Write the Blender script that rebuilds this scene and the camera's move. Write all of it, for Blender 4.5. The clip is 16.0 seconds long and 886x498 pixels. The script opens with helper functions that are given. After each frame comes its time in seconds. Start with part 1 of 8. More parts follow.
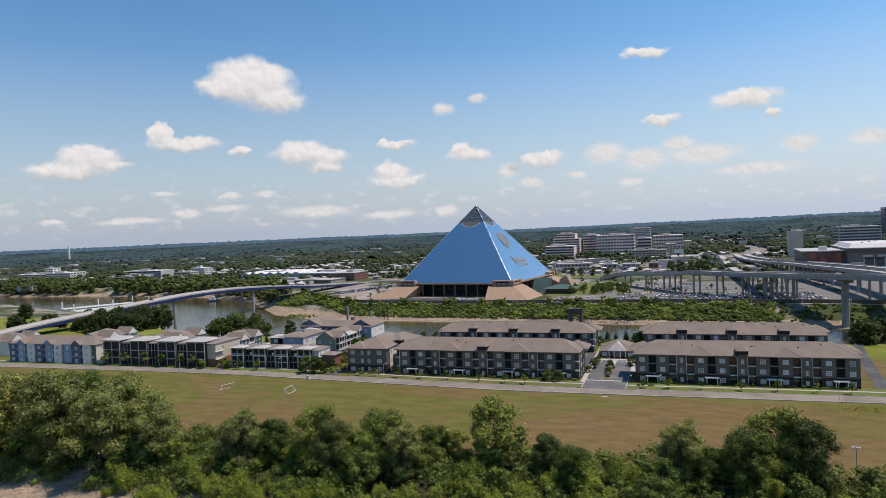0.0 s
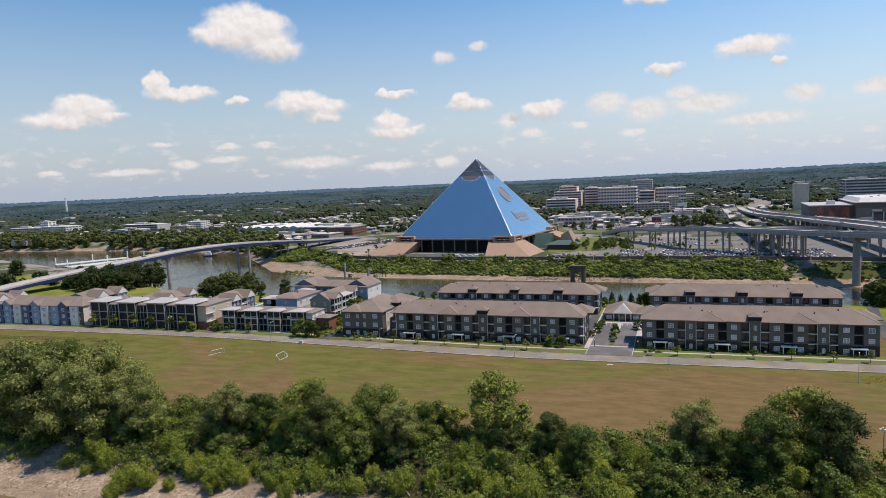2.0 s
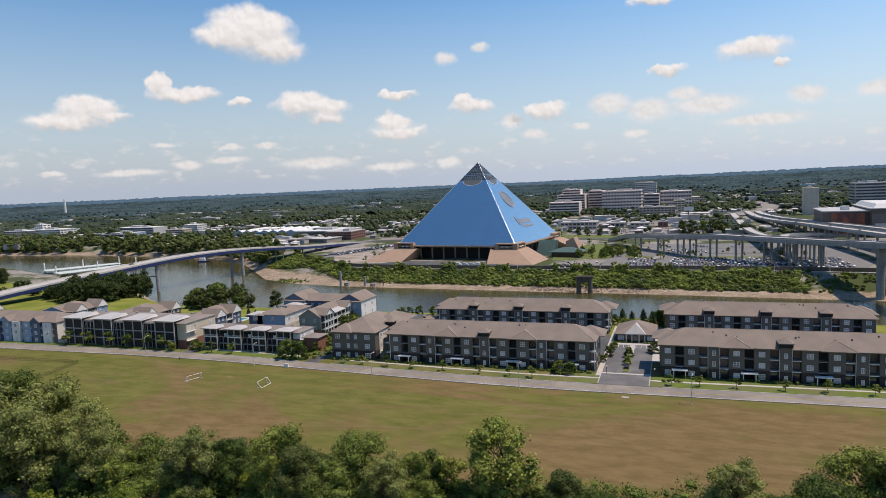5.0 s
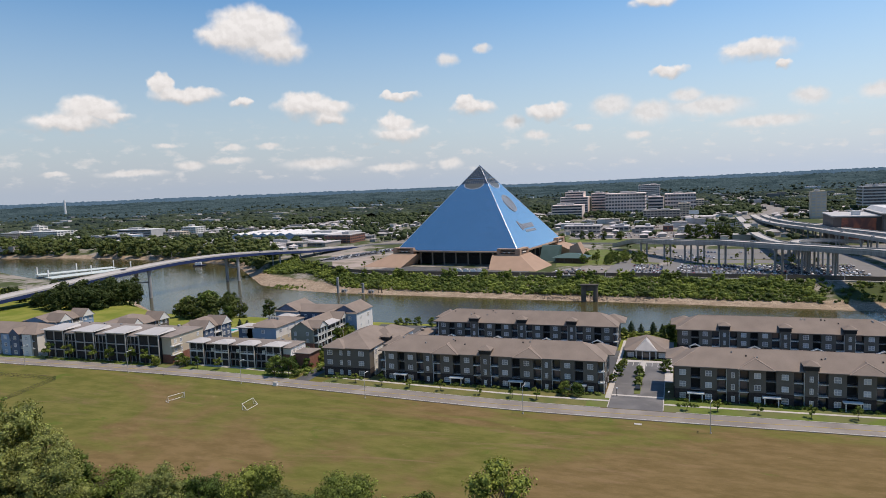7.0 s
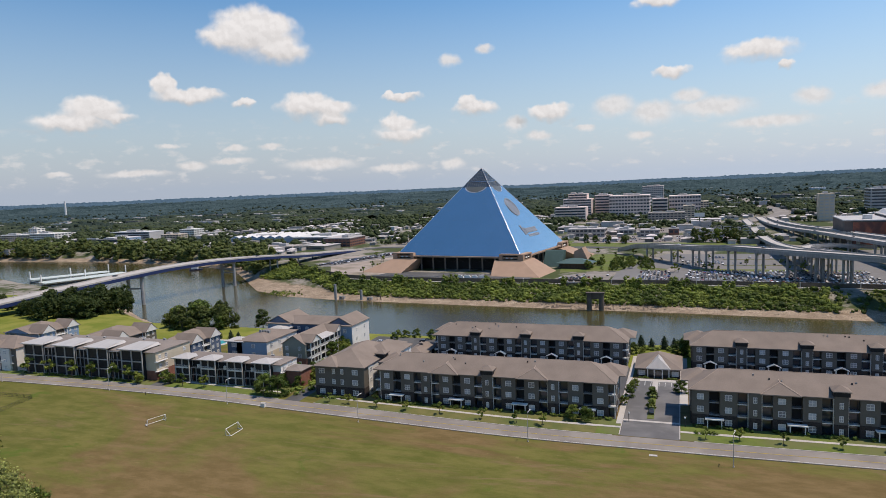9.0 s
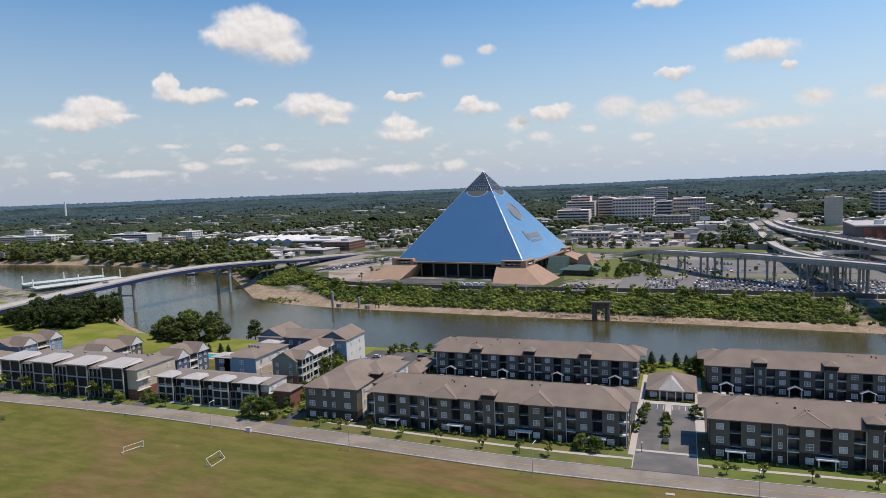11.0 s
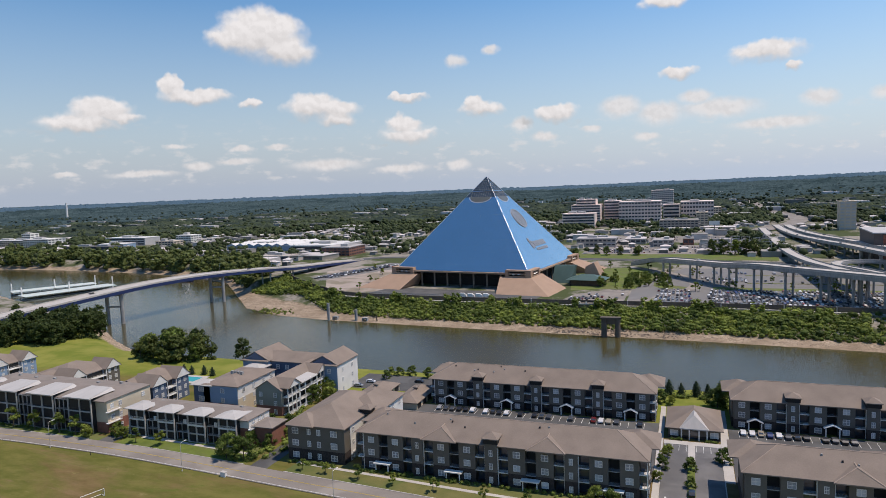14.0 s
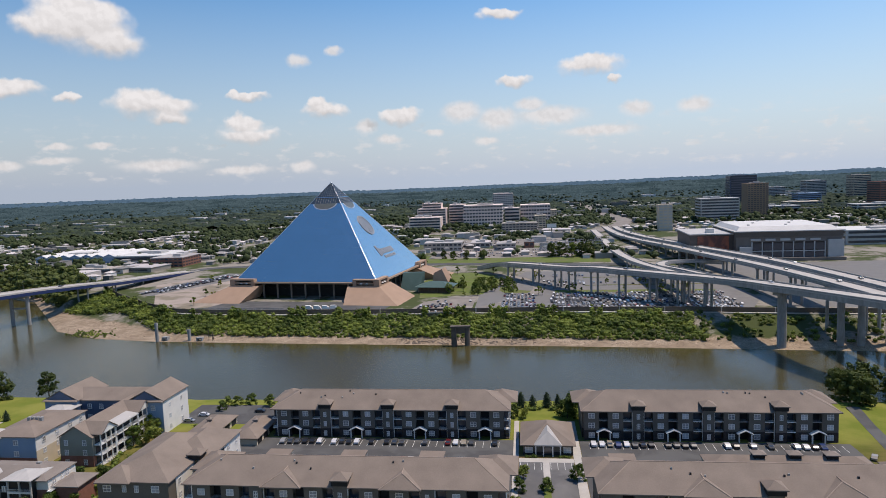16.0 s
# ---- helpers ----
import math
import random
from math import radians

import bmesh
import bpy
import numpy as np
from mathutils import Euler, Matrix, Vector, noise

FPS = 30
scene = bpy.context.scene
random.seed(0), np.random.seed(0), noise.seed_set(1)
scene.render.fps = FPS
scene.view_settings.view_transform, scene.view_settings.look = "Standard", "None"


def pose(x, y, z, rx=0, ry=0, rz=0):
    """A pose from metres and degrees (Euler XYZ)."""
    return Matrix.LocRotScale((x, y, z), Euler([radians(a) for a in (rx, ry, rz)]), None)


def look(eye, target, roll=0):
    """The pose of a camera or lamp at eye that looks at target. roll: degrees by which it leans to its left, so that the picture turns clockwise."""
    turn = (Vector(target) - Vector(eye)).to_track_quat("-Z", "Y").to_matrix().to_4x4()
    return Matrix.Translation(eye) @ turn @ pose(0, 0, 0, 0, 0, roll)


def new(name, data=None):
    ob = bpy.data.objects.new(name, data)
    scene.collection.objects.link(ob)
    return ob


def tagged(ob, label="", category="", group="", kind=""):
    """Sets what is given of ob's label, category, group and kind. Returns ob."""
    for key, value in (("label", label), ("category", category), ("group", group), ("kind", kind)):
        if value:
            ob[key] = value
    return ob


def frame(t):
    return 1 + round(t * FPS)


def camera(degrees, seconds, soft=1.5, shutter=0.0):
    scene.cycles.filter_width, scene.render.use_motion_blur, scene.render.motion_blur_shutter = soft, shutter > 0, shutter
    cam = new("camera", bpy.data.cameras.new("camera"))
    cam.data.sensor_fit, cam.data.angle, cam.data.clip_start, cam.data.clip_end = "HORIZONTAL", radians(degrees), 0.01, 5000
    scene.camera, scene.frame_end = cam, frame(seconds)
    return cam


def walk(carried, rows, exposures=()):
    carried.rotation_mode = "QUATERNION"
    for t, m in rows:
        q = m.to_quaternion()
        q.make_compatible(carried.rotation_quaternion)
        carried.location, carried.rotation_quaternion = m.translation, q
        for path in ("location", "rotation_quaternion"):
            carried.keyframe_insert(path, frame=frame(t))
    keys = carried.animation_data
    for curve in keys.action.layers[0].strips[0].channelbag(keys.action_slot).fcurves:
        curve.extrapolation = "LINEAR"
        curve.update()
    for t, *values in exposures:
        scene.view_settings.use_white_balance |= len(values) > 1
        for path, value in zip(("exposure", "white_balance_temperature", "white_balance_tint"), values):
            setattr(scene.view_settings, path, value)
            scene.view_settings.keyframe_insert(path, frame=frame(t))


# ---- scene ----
cam = camera(67.6, 16.0, soft=0.35)

# seconds, place, degrees: yaw to the left of +y, pitch, lean
PATH = [
    (0, (30.00, -361.11, 70.88), 19.24, -1.52, -2.47),
    (0.5, (28.92, -357.31, 71.77), 19.38, -5.43, -2.54),
    (1, (27.82, -353.41, 72.60), 19.40, -5.68, -2.51),
    (1.5, (26.71, -349.41, 73.37), 19.42, -5.72, -2.51),
    (2, (25.60, -345.35, 74.10), 19.43, -5.72, -2.52),
    (2.5, (24.47, -341.22, 74.79), 19.44, -5.69, -2.54),
    (3, (23.33, -337.03, 75.45), 19.47, -5.69, -2.48),
    (3.5, (22.19, -332.81, 76.10), 19.48, -5.65, -2.49),
    (4, (21.04, -328.55, 76.73), 19.52, -5.65, -2.45),
    (6.5, (15.19, -307.01, 79.89), 19.69, -5.56, -2.39),
    (7, (14.01, -302.69, 80.55), 19.73, -5.54, -2.31),
    (7.5, (12.84, -298.39, 81.24), 19.75, -5.52, -2.33),
    (8, (11.66, -294.10, 81.94), 19.82, -5.53, -2.18),
    (8.5, (10.48, -289.82, 82.67), 19.88, -5.52, -2.24),
    (9, (9.31, -285.56, 83.42), 19.91, -5.50, -2.30),
    (11.5, (3.54, -264.49, 87.50), 20.11, -5.43, -2.21),
    (12, (2.42, -260.31, 88.37), 20.16, -5.46, -2.26),
    (12.5, (1.31, -256.13, 89.25), 20.22, -5.46, -2.23),
    (13, (0.21, -251.96, 90.14), 20.27, -5.46, -2.21),
    (13.5, (-0.87, -247.77, 91.03), 20.33, -5.43, -2.19),
    (14, (-1.93, -243.58, 91.92), 20.39, -5.41, -2.18),
    (14.5, (-2.97, -239.36, 92.79), 20.44, -5.38, -2.25),
    (15, (-3.99, -235.12, 93.65), 20.53, -5.38, -2.21),
    (15.5, (-4.99, -230.83, 94.49), 17.27, -5.46, -2.06),
    (16, (-5.96, -226.51, 95.30), 7.17, -5.69, -2.09),
]


def aim(eye, yaw, pitch, roll):
    a, b = radians(yaw), radians(pitch)
    ahead = Vector((-math.sin(a) * math.cos(b), math.cos(a) * math.cos(b), math.sin(b)))
    return look(eye, Vector(eye) + 100 * ahead, roll)


walk(cam, [(t, aim(eye, yaw, pitch, roll)) for t, eye, yaw, pitch, roll in PATH], [(0.0, -0.10, 6600, 12), (1.0, -0.02, 6740, 13), (4.2, -0.02, 6740, 13), (6.4, -0.05, 6700, 12), (9.0, -0.11, 6640, 12), (16.0, -0.11, 6600, 13)])

# ---- light ----
SUN_AZ, SUN_EL = 76.0, 66.5  # degrees: azimuth to the right of +y, height
to_sun = Vector((math.sin(radians(SUN_AZ)) * math.cos(radians(SUN_EL)), math.cos(radians(SUN_AZ)) * math.cos(radians(SUN_EL)), math.sin(radians(SUN_EL))))
sun = new("sun", bpy.data.lights.new("sun", "SUN"))
sun.data.energy, sun.data.angle, sun.data.color = 4.7, radians(0.55), (1.0, 0.88, 0.75)
sun.matrix_world = look(to_sun * 900, (0, 0, 0))

# clouds, in degrees: azimuth right of +y, elevation, half width, half height
BIG_CLOUDS = [
    (-34.6, 12.6, 3.3, 2.0), (-36.9, 12.0, 2.0, 1.1), (-32.9, 11.2, 2.4, 1.2), (-41.8, 8.5, 0.9, 0.87), (-40.2, 7.8, 2.8, 0.67), (-35.9, 7.3, 0.8, 0.37),
    (-46.9, 6.7, 2.2, 1.1), (-48.3, 5.7, 2.9, 0.75), (-45.8, 6.1, 1.8, 0.43), (-31.0, 6.9, 2.2, 1.2), (-29.0, 6.5, 2.0, 1.0), (-28.8, 5.7, 1.5, 0.5),
    (-23.4, 5.3, 1.6, 0.8), (-23.0, 4.4, 2.3, 0.75), (-22.9, 7.5, 1.7, 0.38), (-16.7, 6.3, 1.9, 0.72), (-17.4, 6.8, 0.9, 0.57), (-1.8, 13.6, 1.8, 0.56),
    (5.7, 9.1, 2.5, 0.94), (7.5, 8.0, 0.6, 0.42), (-0.7, 8.2, 1.5, 0.49), (-10.4, 5.7, 1.9, 0.81),
]
SMALL_CLOUDS = [
    (-13.3, 4.9, 0.8, 0.48), (-11.4, 3.8, 1.0, 0.34), (-5.2, 5.8, 1.6, 0.65), (-2.1, 5.1, 1.8, 0.74), (0.6, 6.2, 1.2, 0.45), (2.3, 5.2, 2.9, 0.63),
    (9.3, 5.4, 1.2, 0.55), (13.8, 5.4, 1.3, 0.48), (-18.7, 10.3, 0.9, 0.42), (-15.7, 11.1, 0.7, 0.28), (-41.9, 3.9, 0.8, 0.18), (-34.0, 3.7, 0.9, 0.23),
    (-36.9, 3.6, 0.9, 0.23), (-44.4, 1.8, 2.4, 0.22), (-49.8, 1.8, 0.9, 0.17), (-40.3, 2.3, 1.1, 0.27), (-37.2, 2.6, 1.6, 0.23), (-29.9, 2.1, 2.9, 0.38),
    (-23.7, 1.6, 2.2, 0.29), (-18.8, 1.7, 0.9, 0.39), (-3.1, 3.4, 1.0, 0.28), (6.3, 3.8, 3.1, 0.35), (-7.6, 4.3, 0.8, 0.24),
]


def make_world():
    w = bpy.data.worlds.new("sky")
    scene.world = w
    w.use_nodes = True
    nt = w.node_tree
    nt.nodes.clear()
    N, L = nt.nodes.new, nt.links.new

    def math_node(op, a, b=None, c=None):
        n = N("ShaderNodeMath")
        n.operation = op
        for i, v in enumerate((a, b, c)):
            if v is None:
                continue
            if isinstance(v, (int, float)):
                n.inputs[i].default_value = v
            else:
                L(v, n.inputs[i])
        return n.outputs[0]

    sky = N("ShaderNodeTexSky")
    sky.sky_type, sky.sun_disc = "NISHITA", False
    sky.sun_elevation, sky.sun_rotation = radians(SUN_EL), radians(SUN_AZ)
    sky.altitude, sky.air_density, sky.dust_density, sky.ozone_density = 100, 1.15, 0.2, 2.5
    co = N("ShaderNodeTexCoord").outputs["Generated"]
    sep = N("ShaderNodeSeparateXYZ")
    L(co, sep.inputs[0])
    az = math_node("MULTIPLY", math_node("ARCTAN2", sep.outputs[0], sep.outputs[1]), 180 / math.pi)
    el = math_node("MULTIPLY", math_node("ARCSINE", sep.outputs[2]), 180 / math.pi)
    flat = N("ShaderNodeCombineXYZ")
    L(az, flat.inputs[0]), L(el, flat.inputs[1])
    def noise_at(src, scale, detail, rough):
        n = N("ShaderNodeTexNoise")
        n.inputs["Scale"].default_value, n.inputs["Detail"].default_value, n.inputs["Roughness"].default_value = scale, detail, rough
        L(src, n.inputs["Vector"])
        return n

    def vec(op, *args):
        n = N("ShaderNodeVectorMath")
        n.operation = op
        for i, v in enumerate(args):
            if isinstance(v, tuple):
                n.inputs[i].default_value = v
            else:
                L(v, n.inputs[i])
        return n.outputs["Value"] if op == "LENGTH" else n.outputs[0]

    def span(v, lo, hi, a=0.0, b=1.0, smooth=True):
        n = N("ShaderNodeMapRange")
        n.interpolation_type = "SMOOTHSTEP" if smooth else "LINEAR"
        L(v, n.inputs["Value"])
        for k, x in zip(("From Min", "From Max", "To Min", "To Max"), (lo, hi, a, b)):
            if isinstance(x, (int, float)):
                n.inputs[k].default_value = x
            else:
                L(x, n.inputs[k])
        return n.outputs[0]

    # billows, then wisps, push the outlines about
    billow = noise_at(flat.outputs[0], 0.75, 2, 0.5)
    wisp = noise_at(flat.outputs[0], 2.2, 4, 0.5)

    def pushed(bx, by, wx, wy):
        a = vec("MULTIPLY_ADD", billow.outputs["Color"], (bx, by, 0), flat.outputs[0])
        b = vec("MULTIPLY_ADD", wisp.outputs["Color"], (wx, wy, 0), a)
        return vec("ADD", b, (-0.5 * (bx + wx), -0.5 * (by + wy), 0))

    def bank(clouds, at, flatten):
        """Distance to the nearest cloud in its own radii, and how high in the cloud one looks."""
        best, weight, level = None, None, None
        for a, e, hw, hh in clouds:
            d = vec("MULTIPLY_ADD", at, (1 / hw, 1 / hh, 0), (-a / hw, -e / hh, 0))
            part_ = N("ShaderNodeSeparateXYZ")
            L(d, part_.inputs[0])
            under = math_node("MAXIMUM", math_node("MULTIPLY", part_.outputs[1], -flatten), part_.outputs[1])
            both = N("ShaderNodeCombineXYZ")
            L(part_.outputs[0], both.inputs[0]), L(under, both.inputs[1])
            dist = vec("LENGTH", both.outputs[0])
            best = dist if best is None else math_node("SMOOTH_MIN", best, dist, 0.3)
            w_ = math_node("POWER", math_node("MAXIMUM", math_node("SUBTRACT", 1.8, dist), 0.0), 4.0)
            h_ = math_node("MULTIPLY", w_, part_.outputs[1])
            weight = w_ if weight is None else math_node("ADD", weight, w_)
            level = h_ if level is None else math_node("ADD", level, h_)
        return best, math_node("DIVIDE", level, math_node("ADD", weight, 0.001))

    best, level = bank(BIG_CLOUDS, pushed(1.9, 1.3, 0.36, 0.28), 1.12)
    # crisp heads, bases that fray out into the blue
    solid_ = span(best, 1.24, span(level, -0.6, 0.5, 0.12, 0.80))
    best2, level2 = bank([(a, e, hw, hh * 1.35) for a, e, hw, hh in SMALL_CLOUDS], pushed(0.8, 0.5, 0.4, 0.3), 1.2)
    puff = span(best2, 1.40, span(level2, -0.6, 0.6, 0.1, 0.6), 0.0, 0.88)
    # rows of far small clouds low in the sky, all the way round
    low = noise_at(vec("MULTIPLY", flat.outputs[0], (1, 2.1, 0)), 0.62, 5, 0.55)
    band = math_node("MULTIPLY", span(el, 7.0, 2.5), span(el, 0.2, 1.4))
    veil = math_node("MULTIPLY", band, span(low.outputs["Fac"], 0.52, 0.72, 0.0, 0.48))
    dens = math_node("MAXIMUM", math_node("MAXIMUM", solid_, puff), veil)
    # lit heads, greyer bases and hollows
    higher = noise_at(vec("ADD", flat.outputs[0], (0.16, 0.30, 0)), 1.1, 4, 0.55)
    here = noise_at(flat.outputs[0], 1.1, 4, 0.55)
    lump = span(math_node("SUBTRACT", here.outputs["Fac"], higher.outputs["Fac"]), -0.14, 0.12, 0.92, 1.01)
    tone = math_node("MULTIPLY", lump, span(level, -0.95, 0.45, 0.70, 1.05))
    white = N("ShaderNodeVectorMath")
    white.operation = "SCALE"
    white.inputs[0].default_value = CLOUD
    L(tone, white.inputs["Scale"])
    hz = N("ShaderNodeMapRange")
    L(el, hz.inputs["Value"])
    for k, v in zip(("From Min", "From Max", "To Min", "To Max"), (15.0, 0.5, 0.0, 0.95)):
        hz.inputs[k].default_value = v
    deep = N("ShaderNodeHueSaturation")
    deep.inputs["Saturation"].default_value, deep.inputs["Value"].default_value = 1.36, 1.0
    clear = N("ShaderNodeVectorMath")
    clear.operation = "MULTIPLY"
    L(sky.outputs[0], clear.inputs[0])
    clear.inputs[1].default_value = (1.40, 1.31, 1.26)
    L(clear.outputs[0], deep.inputs["Color"])
    m0 = N("ShaderNodeMix")
    m0.data_type = "RGBA"
    L(hz.outputs[0], m0.inputs[0]), L(deep.outputs[0], m0.inputs[6])
    m0.inputs[7].default_value = (*HAZE, 1)
    m = N("ShaderNodeMix")
    m.data_type = "RGBA"
    glow = N("ShaderNodeVectorMath")  # the air is brighter on the sun's side
    glow.operation = "SCALE"
    L(m0.outputs[2], glow.inputs[0]), L(span(az, -48.0, 22.0, 0.95, 1.17), glow.inputs["Scale"])
    L(dens, m.inputs[0]), L(glow.outputs[0], m.inputs[6]), L(white.outputs[0], m.inputs[7])
    bg = N("ShaderNodeBackground")
    L(m.outputs[2], bg.inputs[0])
    bg.inputs[1].default_value = SKY_STRENGTH
    out = N("ShaderNodeOutputWorld")
    L(bg.outputs[0], out.inputs[0])


SKY_STRENGTH = 0.11
CLOUD = (7.7, 7.6, 7.6)
HAZE = (3.85, 4.7, 5.95)
make_world()


# ---- materials ----
def material(name, a, b=None, rough=0.8, metal=0.0, size=4.0, fine=40.0, bump=0.0, c=None, big=0.03, vary=0.0, island=0.0, stretch=(1, 1, 1), spec=0.3):
    """Two-scale noise between the colours a and b, patches of c, per-object variation."""
    m = bpy.data.materials.new(name)
    m.use_nodes = True
    nt = m.node_tree
    N, L = nt.nodes.new, nt.links.new
    p = nt.nodes["Principled BSDF"]
    p.inputs["Roughness"].default_value, p.inputs["Metallic"].default_value = rough, metal
    p.inputs["Specular IOR Level"].default_value = spec
    b = b or tuple(v * 0.75 for v in a)
    geo = N("ShaderNodeNewGeometry")
    mp = N("ShaderNodeVectorMath")
    mp.operation = "MULTIPLY"
    L(geo.outputs["Position"], mp.inputs[0])
    mp.inputs[1].default_value = stretch
    n1 = N("ShaderNodeTexNoise")
    n1.inputs["Scale"].default_value, n1.inputs["Detail"].default_value = 1.0 / size, 6
    L(mp.outputs[0], n1.inputs["Vector"])
    n2 = N("ShaderNodeTexNoise")
    n2.inputs["Scale"].default_value, n2.inputs["Detail"].default_value = fine / 10.0, 3
    L(mp.outputs[0], n2.inputs["Vector"])
    add = N("ShaderNodeMath")
    add.operation = "MULTIPLY_ADD"
    L(n2.outputs["Fac"], add.inputs[0])
    add.inputs[1].default_value = 0.5
    L(n1.outputs["Fac"], add.inputs[2])
    rp = N("ShaderNodeMapRange")
    L(add.outputs[0], rp.inputs["Value"])
    for k, v in zip(("From Min", "From Max"), (0.5, 1.0)):
        rp.inputs[k].default_value = v
    mix = N("ShaderNodeMix")
    mix.data_type = "RGBA"
    L(rp.outputs[0], mix.inputs[0])
    mix.inputs[6].default_value, mix.inputs[7].default_value = (*b, 1), (*a, 1)
    col = mix.outputs[2]
    if c:
        n3 = N("ShaderNodeTexNoise")
        n3.inputs["Scale"].default_value, n3.inputs["Detail"].default_value, n3.inputs["Distortion"].default_value = big, 5, 0.6
        L(mp.outputs[0], n3.inputs["Vector"])
        r3 = N("ShaderNodeMapRange")
        r3.interpolation_type = "SMOOTHSTEP"
        L(n3.outputs["Fac"], r3.inputs["Value"])
        for k, v in zip(("From Min", "From Max"), (0.44, 0.62)):
            r3.inputs[k].default_value = v
        m3 = N("ShaderNodeMix")
        m3.data_type = "RGBA"
        L(r3.outputs[0], m3.inputs[0]), L(col, m3.inputs[6])
        m3.inputs[7].default_value = (*c, 1)
        col = m3.outputs[2]
    if vary or island:
        hs = N("ShaderNodeHueSaturation")
        src = N("ShaderNodeObjectInfo").outputs["Random"] if vary else geo.outputs["Random Per Island"]
        amount = vary or island
        v1 = N("ShaderNodeMapRange")
        L(src, v1.inputs["Value"])
        v1.inputs["To Min"].default_value, v1.inputs["To Max"].default_value = 1 - amount, 1 + amount
        L(v1.outputs[0], hs.inputs["Value"])
        v2 = N("ShaderNodeMapRange")
        L(src, v2.inputs["Value"])
        v2.inputs["To Min"].default_value, v2.inputs["To Max"].default_value = 0.5 + 0.05 * amount, 0.5 - 0.05 * amount
        L(v2.outputs[0], hs.inputs["Hue"])
        L(col, hs.inputs["Color"])
        col = hs.outputs[0]
    L(col, p.inputs["Base Color"])
    if bump:
        bp = N("ShaderNodeBump")
        bp.inputs["Strength"].default_value, bp.inputs["Distance"].default_value = 0.6, bump
        L(n2.outputs["Fac"], bp.inputs["Height"])
        L(bp.outputs[0], p.inputs["Normal"])
    return m


SHINGLE = material("shingle", (0.232, 0.188, 0.152), (0.176, 0.142, 0.115), 0.9, size=6, fine=30, bump=0.03)
SHINGLE_GREY = material("grey_shingle", (0.235, 0.2, 0.172), (0.18, 0.155, 0.132), 0.9, size=5, fine=30, bump=0.03)
SIDING = material("grey_siding", (0.138, 0.122, 0.100), (0.106, 0.094, 0.077), 0.7, size=5, fine=20)
SIDING_BLUE = material("slate_blue_siding", (0.10, 0.13, 0.19), (0.08, 0.105, 0.155), 0.7, size=5)
SIDING_SKY = material("light_blue_siding", (0.24, 0.33, 0.44), (0.2, 0.28, 0.38), 0.7, size=5)
SIDING_GREEN = material("sage_siding", (0.27, 0.27, 0.22), (0.22, 0.22, 0.18), 0.7, size=5)
SIDING_WHITE = material("white_siding", (0.70, 0.675, 0.62), (0.60, 0.58, 0.53), 0.7, size=5)
SIDING_CREAM = material("cream_siding", (0.56, 0.48, 0.35), (0.48, 0.41, 0.30), 0.7, size=5)
STONE = material("brown_stone", (0.062, 0.048, 0.042), (0.028, 0.023, 0.021), 0.85, size=0.8, fine=25, bump=0.03)
BRICK = material("red_brick", (0.26, 0.12, 0.085), (0.19, 0.085, 0.06), 0.85, size=1.2, fine=30, bump=0.02)
TRIM = material("white_trim", (0.72, 0.70, 0.65), (0.64, 0.62, 0.575), 0.6, size=3)
METAL_ROOF = material("white_metal_roof", (0.46, 0.435, 0.40), (0.38, 0.36, 0.33), 0.45, size=5, stretch=(3, 0.4, 1))
# near-black: paints the shade inside openings; louvres and garage doors use it too
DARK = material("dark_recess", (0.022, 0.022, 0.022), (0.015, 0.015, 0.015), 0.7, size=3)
RAIL = material("black_rail", (0.03, 0.03, 0.032), rough=0.5, size=2)
# near-black fill that stands for the shade of open balconies
BALCONY_DARK = material("dark_balcony_fill", (0.024, 0.025, 0.027), (0.016, 0.017, 0.019), 0.5, size=2)
GLASS = material("window_glass", (0.05, 0.06, 0.075), (0.035, 0.045, 0.06), 0.06, size=3, spec=0.9)
BLINDS = material("pane_with_blinds", (0.42, 0.43, 0.44), (0.30, 0.31, 0.32), 0.12, size=2, vary=0.5, spec=0.8)
ASPHALT = material("asphalt", (0.085, 0.084, 0.082), (0.06, 0.06, 0.06), 0.9, size=7, fine=25, c=(0.1, 0.1, 0.097), big=0.08)
LOT = material("lot_asphalt", (0.185, 0.178, 0.170), (0.145, 0.140, 0.133), 0.9, size=8, fine=20, c=(0.165, 0.16, 0.15), big=0.03)
DRIVE = material("grey_drive_asphalt", (0.125, 0.122, 0.120), (0.095, 0.093, 0.092), 0.9, size=6, fine=25, c=(0.155, 0.15, 0.145), big=0.07)
ASPHALT_OLD = material("worn_asphalt", (0.225, 0.20, 0.174), (0.175, 0.155, 0.135), 0.9, size=8, fine=20, c=(0.25, 0.225, 0.195), big=0.05)
CONCRETE = material("concrete", (0.46, 0.43, 0.39), (0.36, 0.34, 0.31), 0.85, size=5, fine=20)
CONCRETE_WORN = material("stained_concrete", (0.33, 0.33, 0.32), (0.22, 0.22, 0.21), 0.85, size=4, fine=10, stretch=(1, 1, 0.3))
PAINT = material("road_paint", (0.7, 0.7, 0.66), (0.5, 0.5, 0.47), 0.7, size=2)
LAWN = material("lawn", (0.130, 0.165, 0.030), (0.080, 0.112, 0.020), 0.95, size=4, fine=40, c=(0.12, 0.13, 0.045), big=0.06)
LAWN_DRY = material("dry_lawn", (0.16, 0.145, 0.05), (0.1, 0.105, 0.03), 0.95, size=4, fine=40, c=(0.09, 0.11, 0.03), big=0.06)
STUCCO = material("tan_stucco", (0.36, 0.245, 0.17), (0.30, 0.205, 0.14), 0.8, size=8, fine=20)
GREEN_ROOF = material("green_metal_roof", (0.075, 0.12, 0.105), (0.06, 0.1, 0.085), 0.5, size=5)
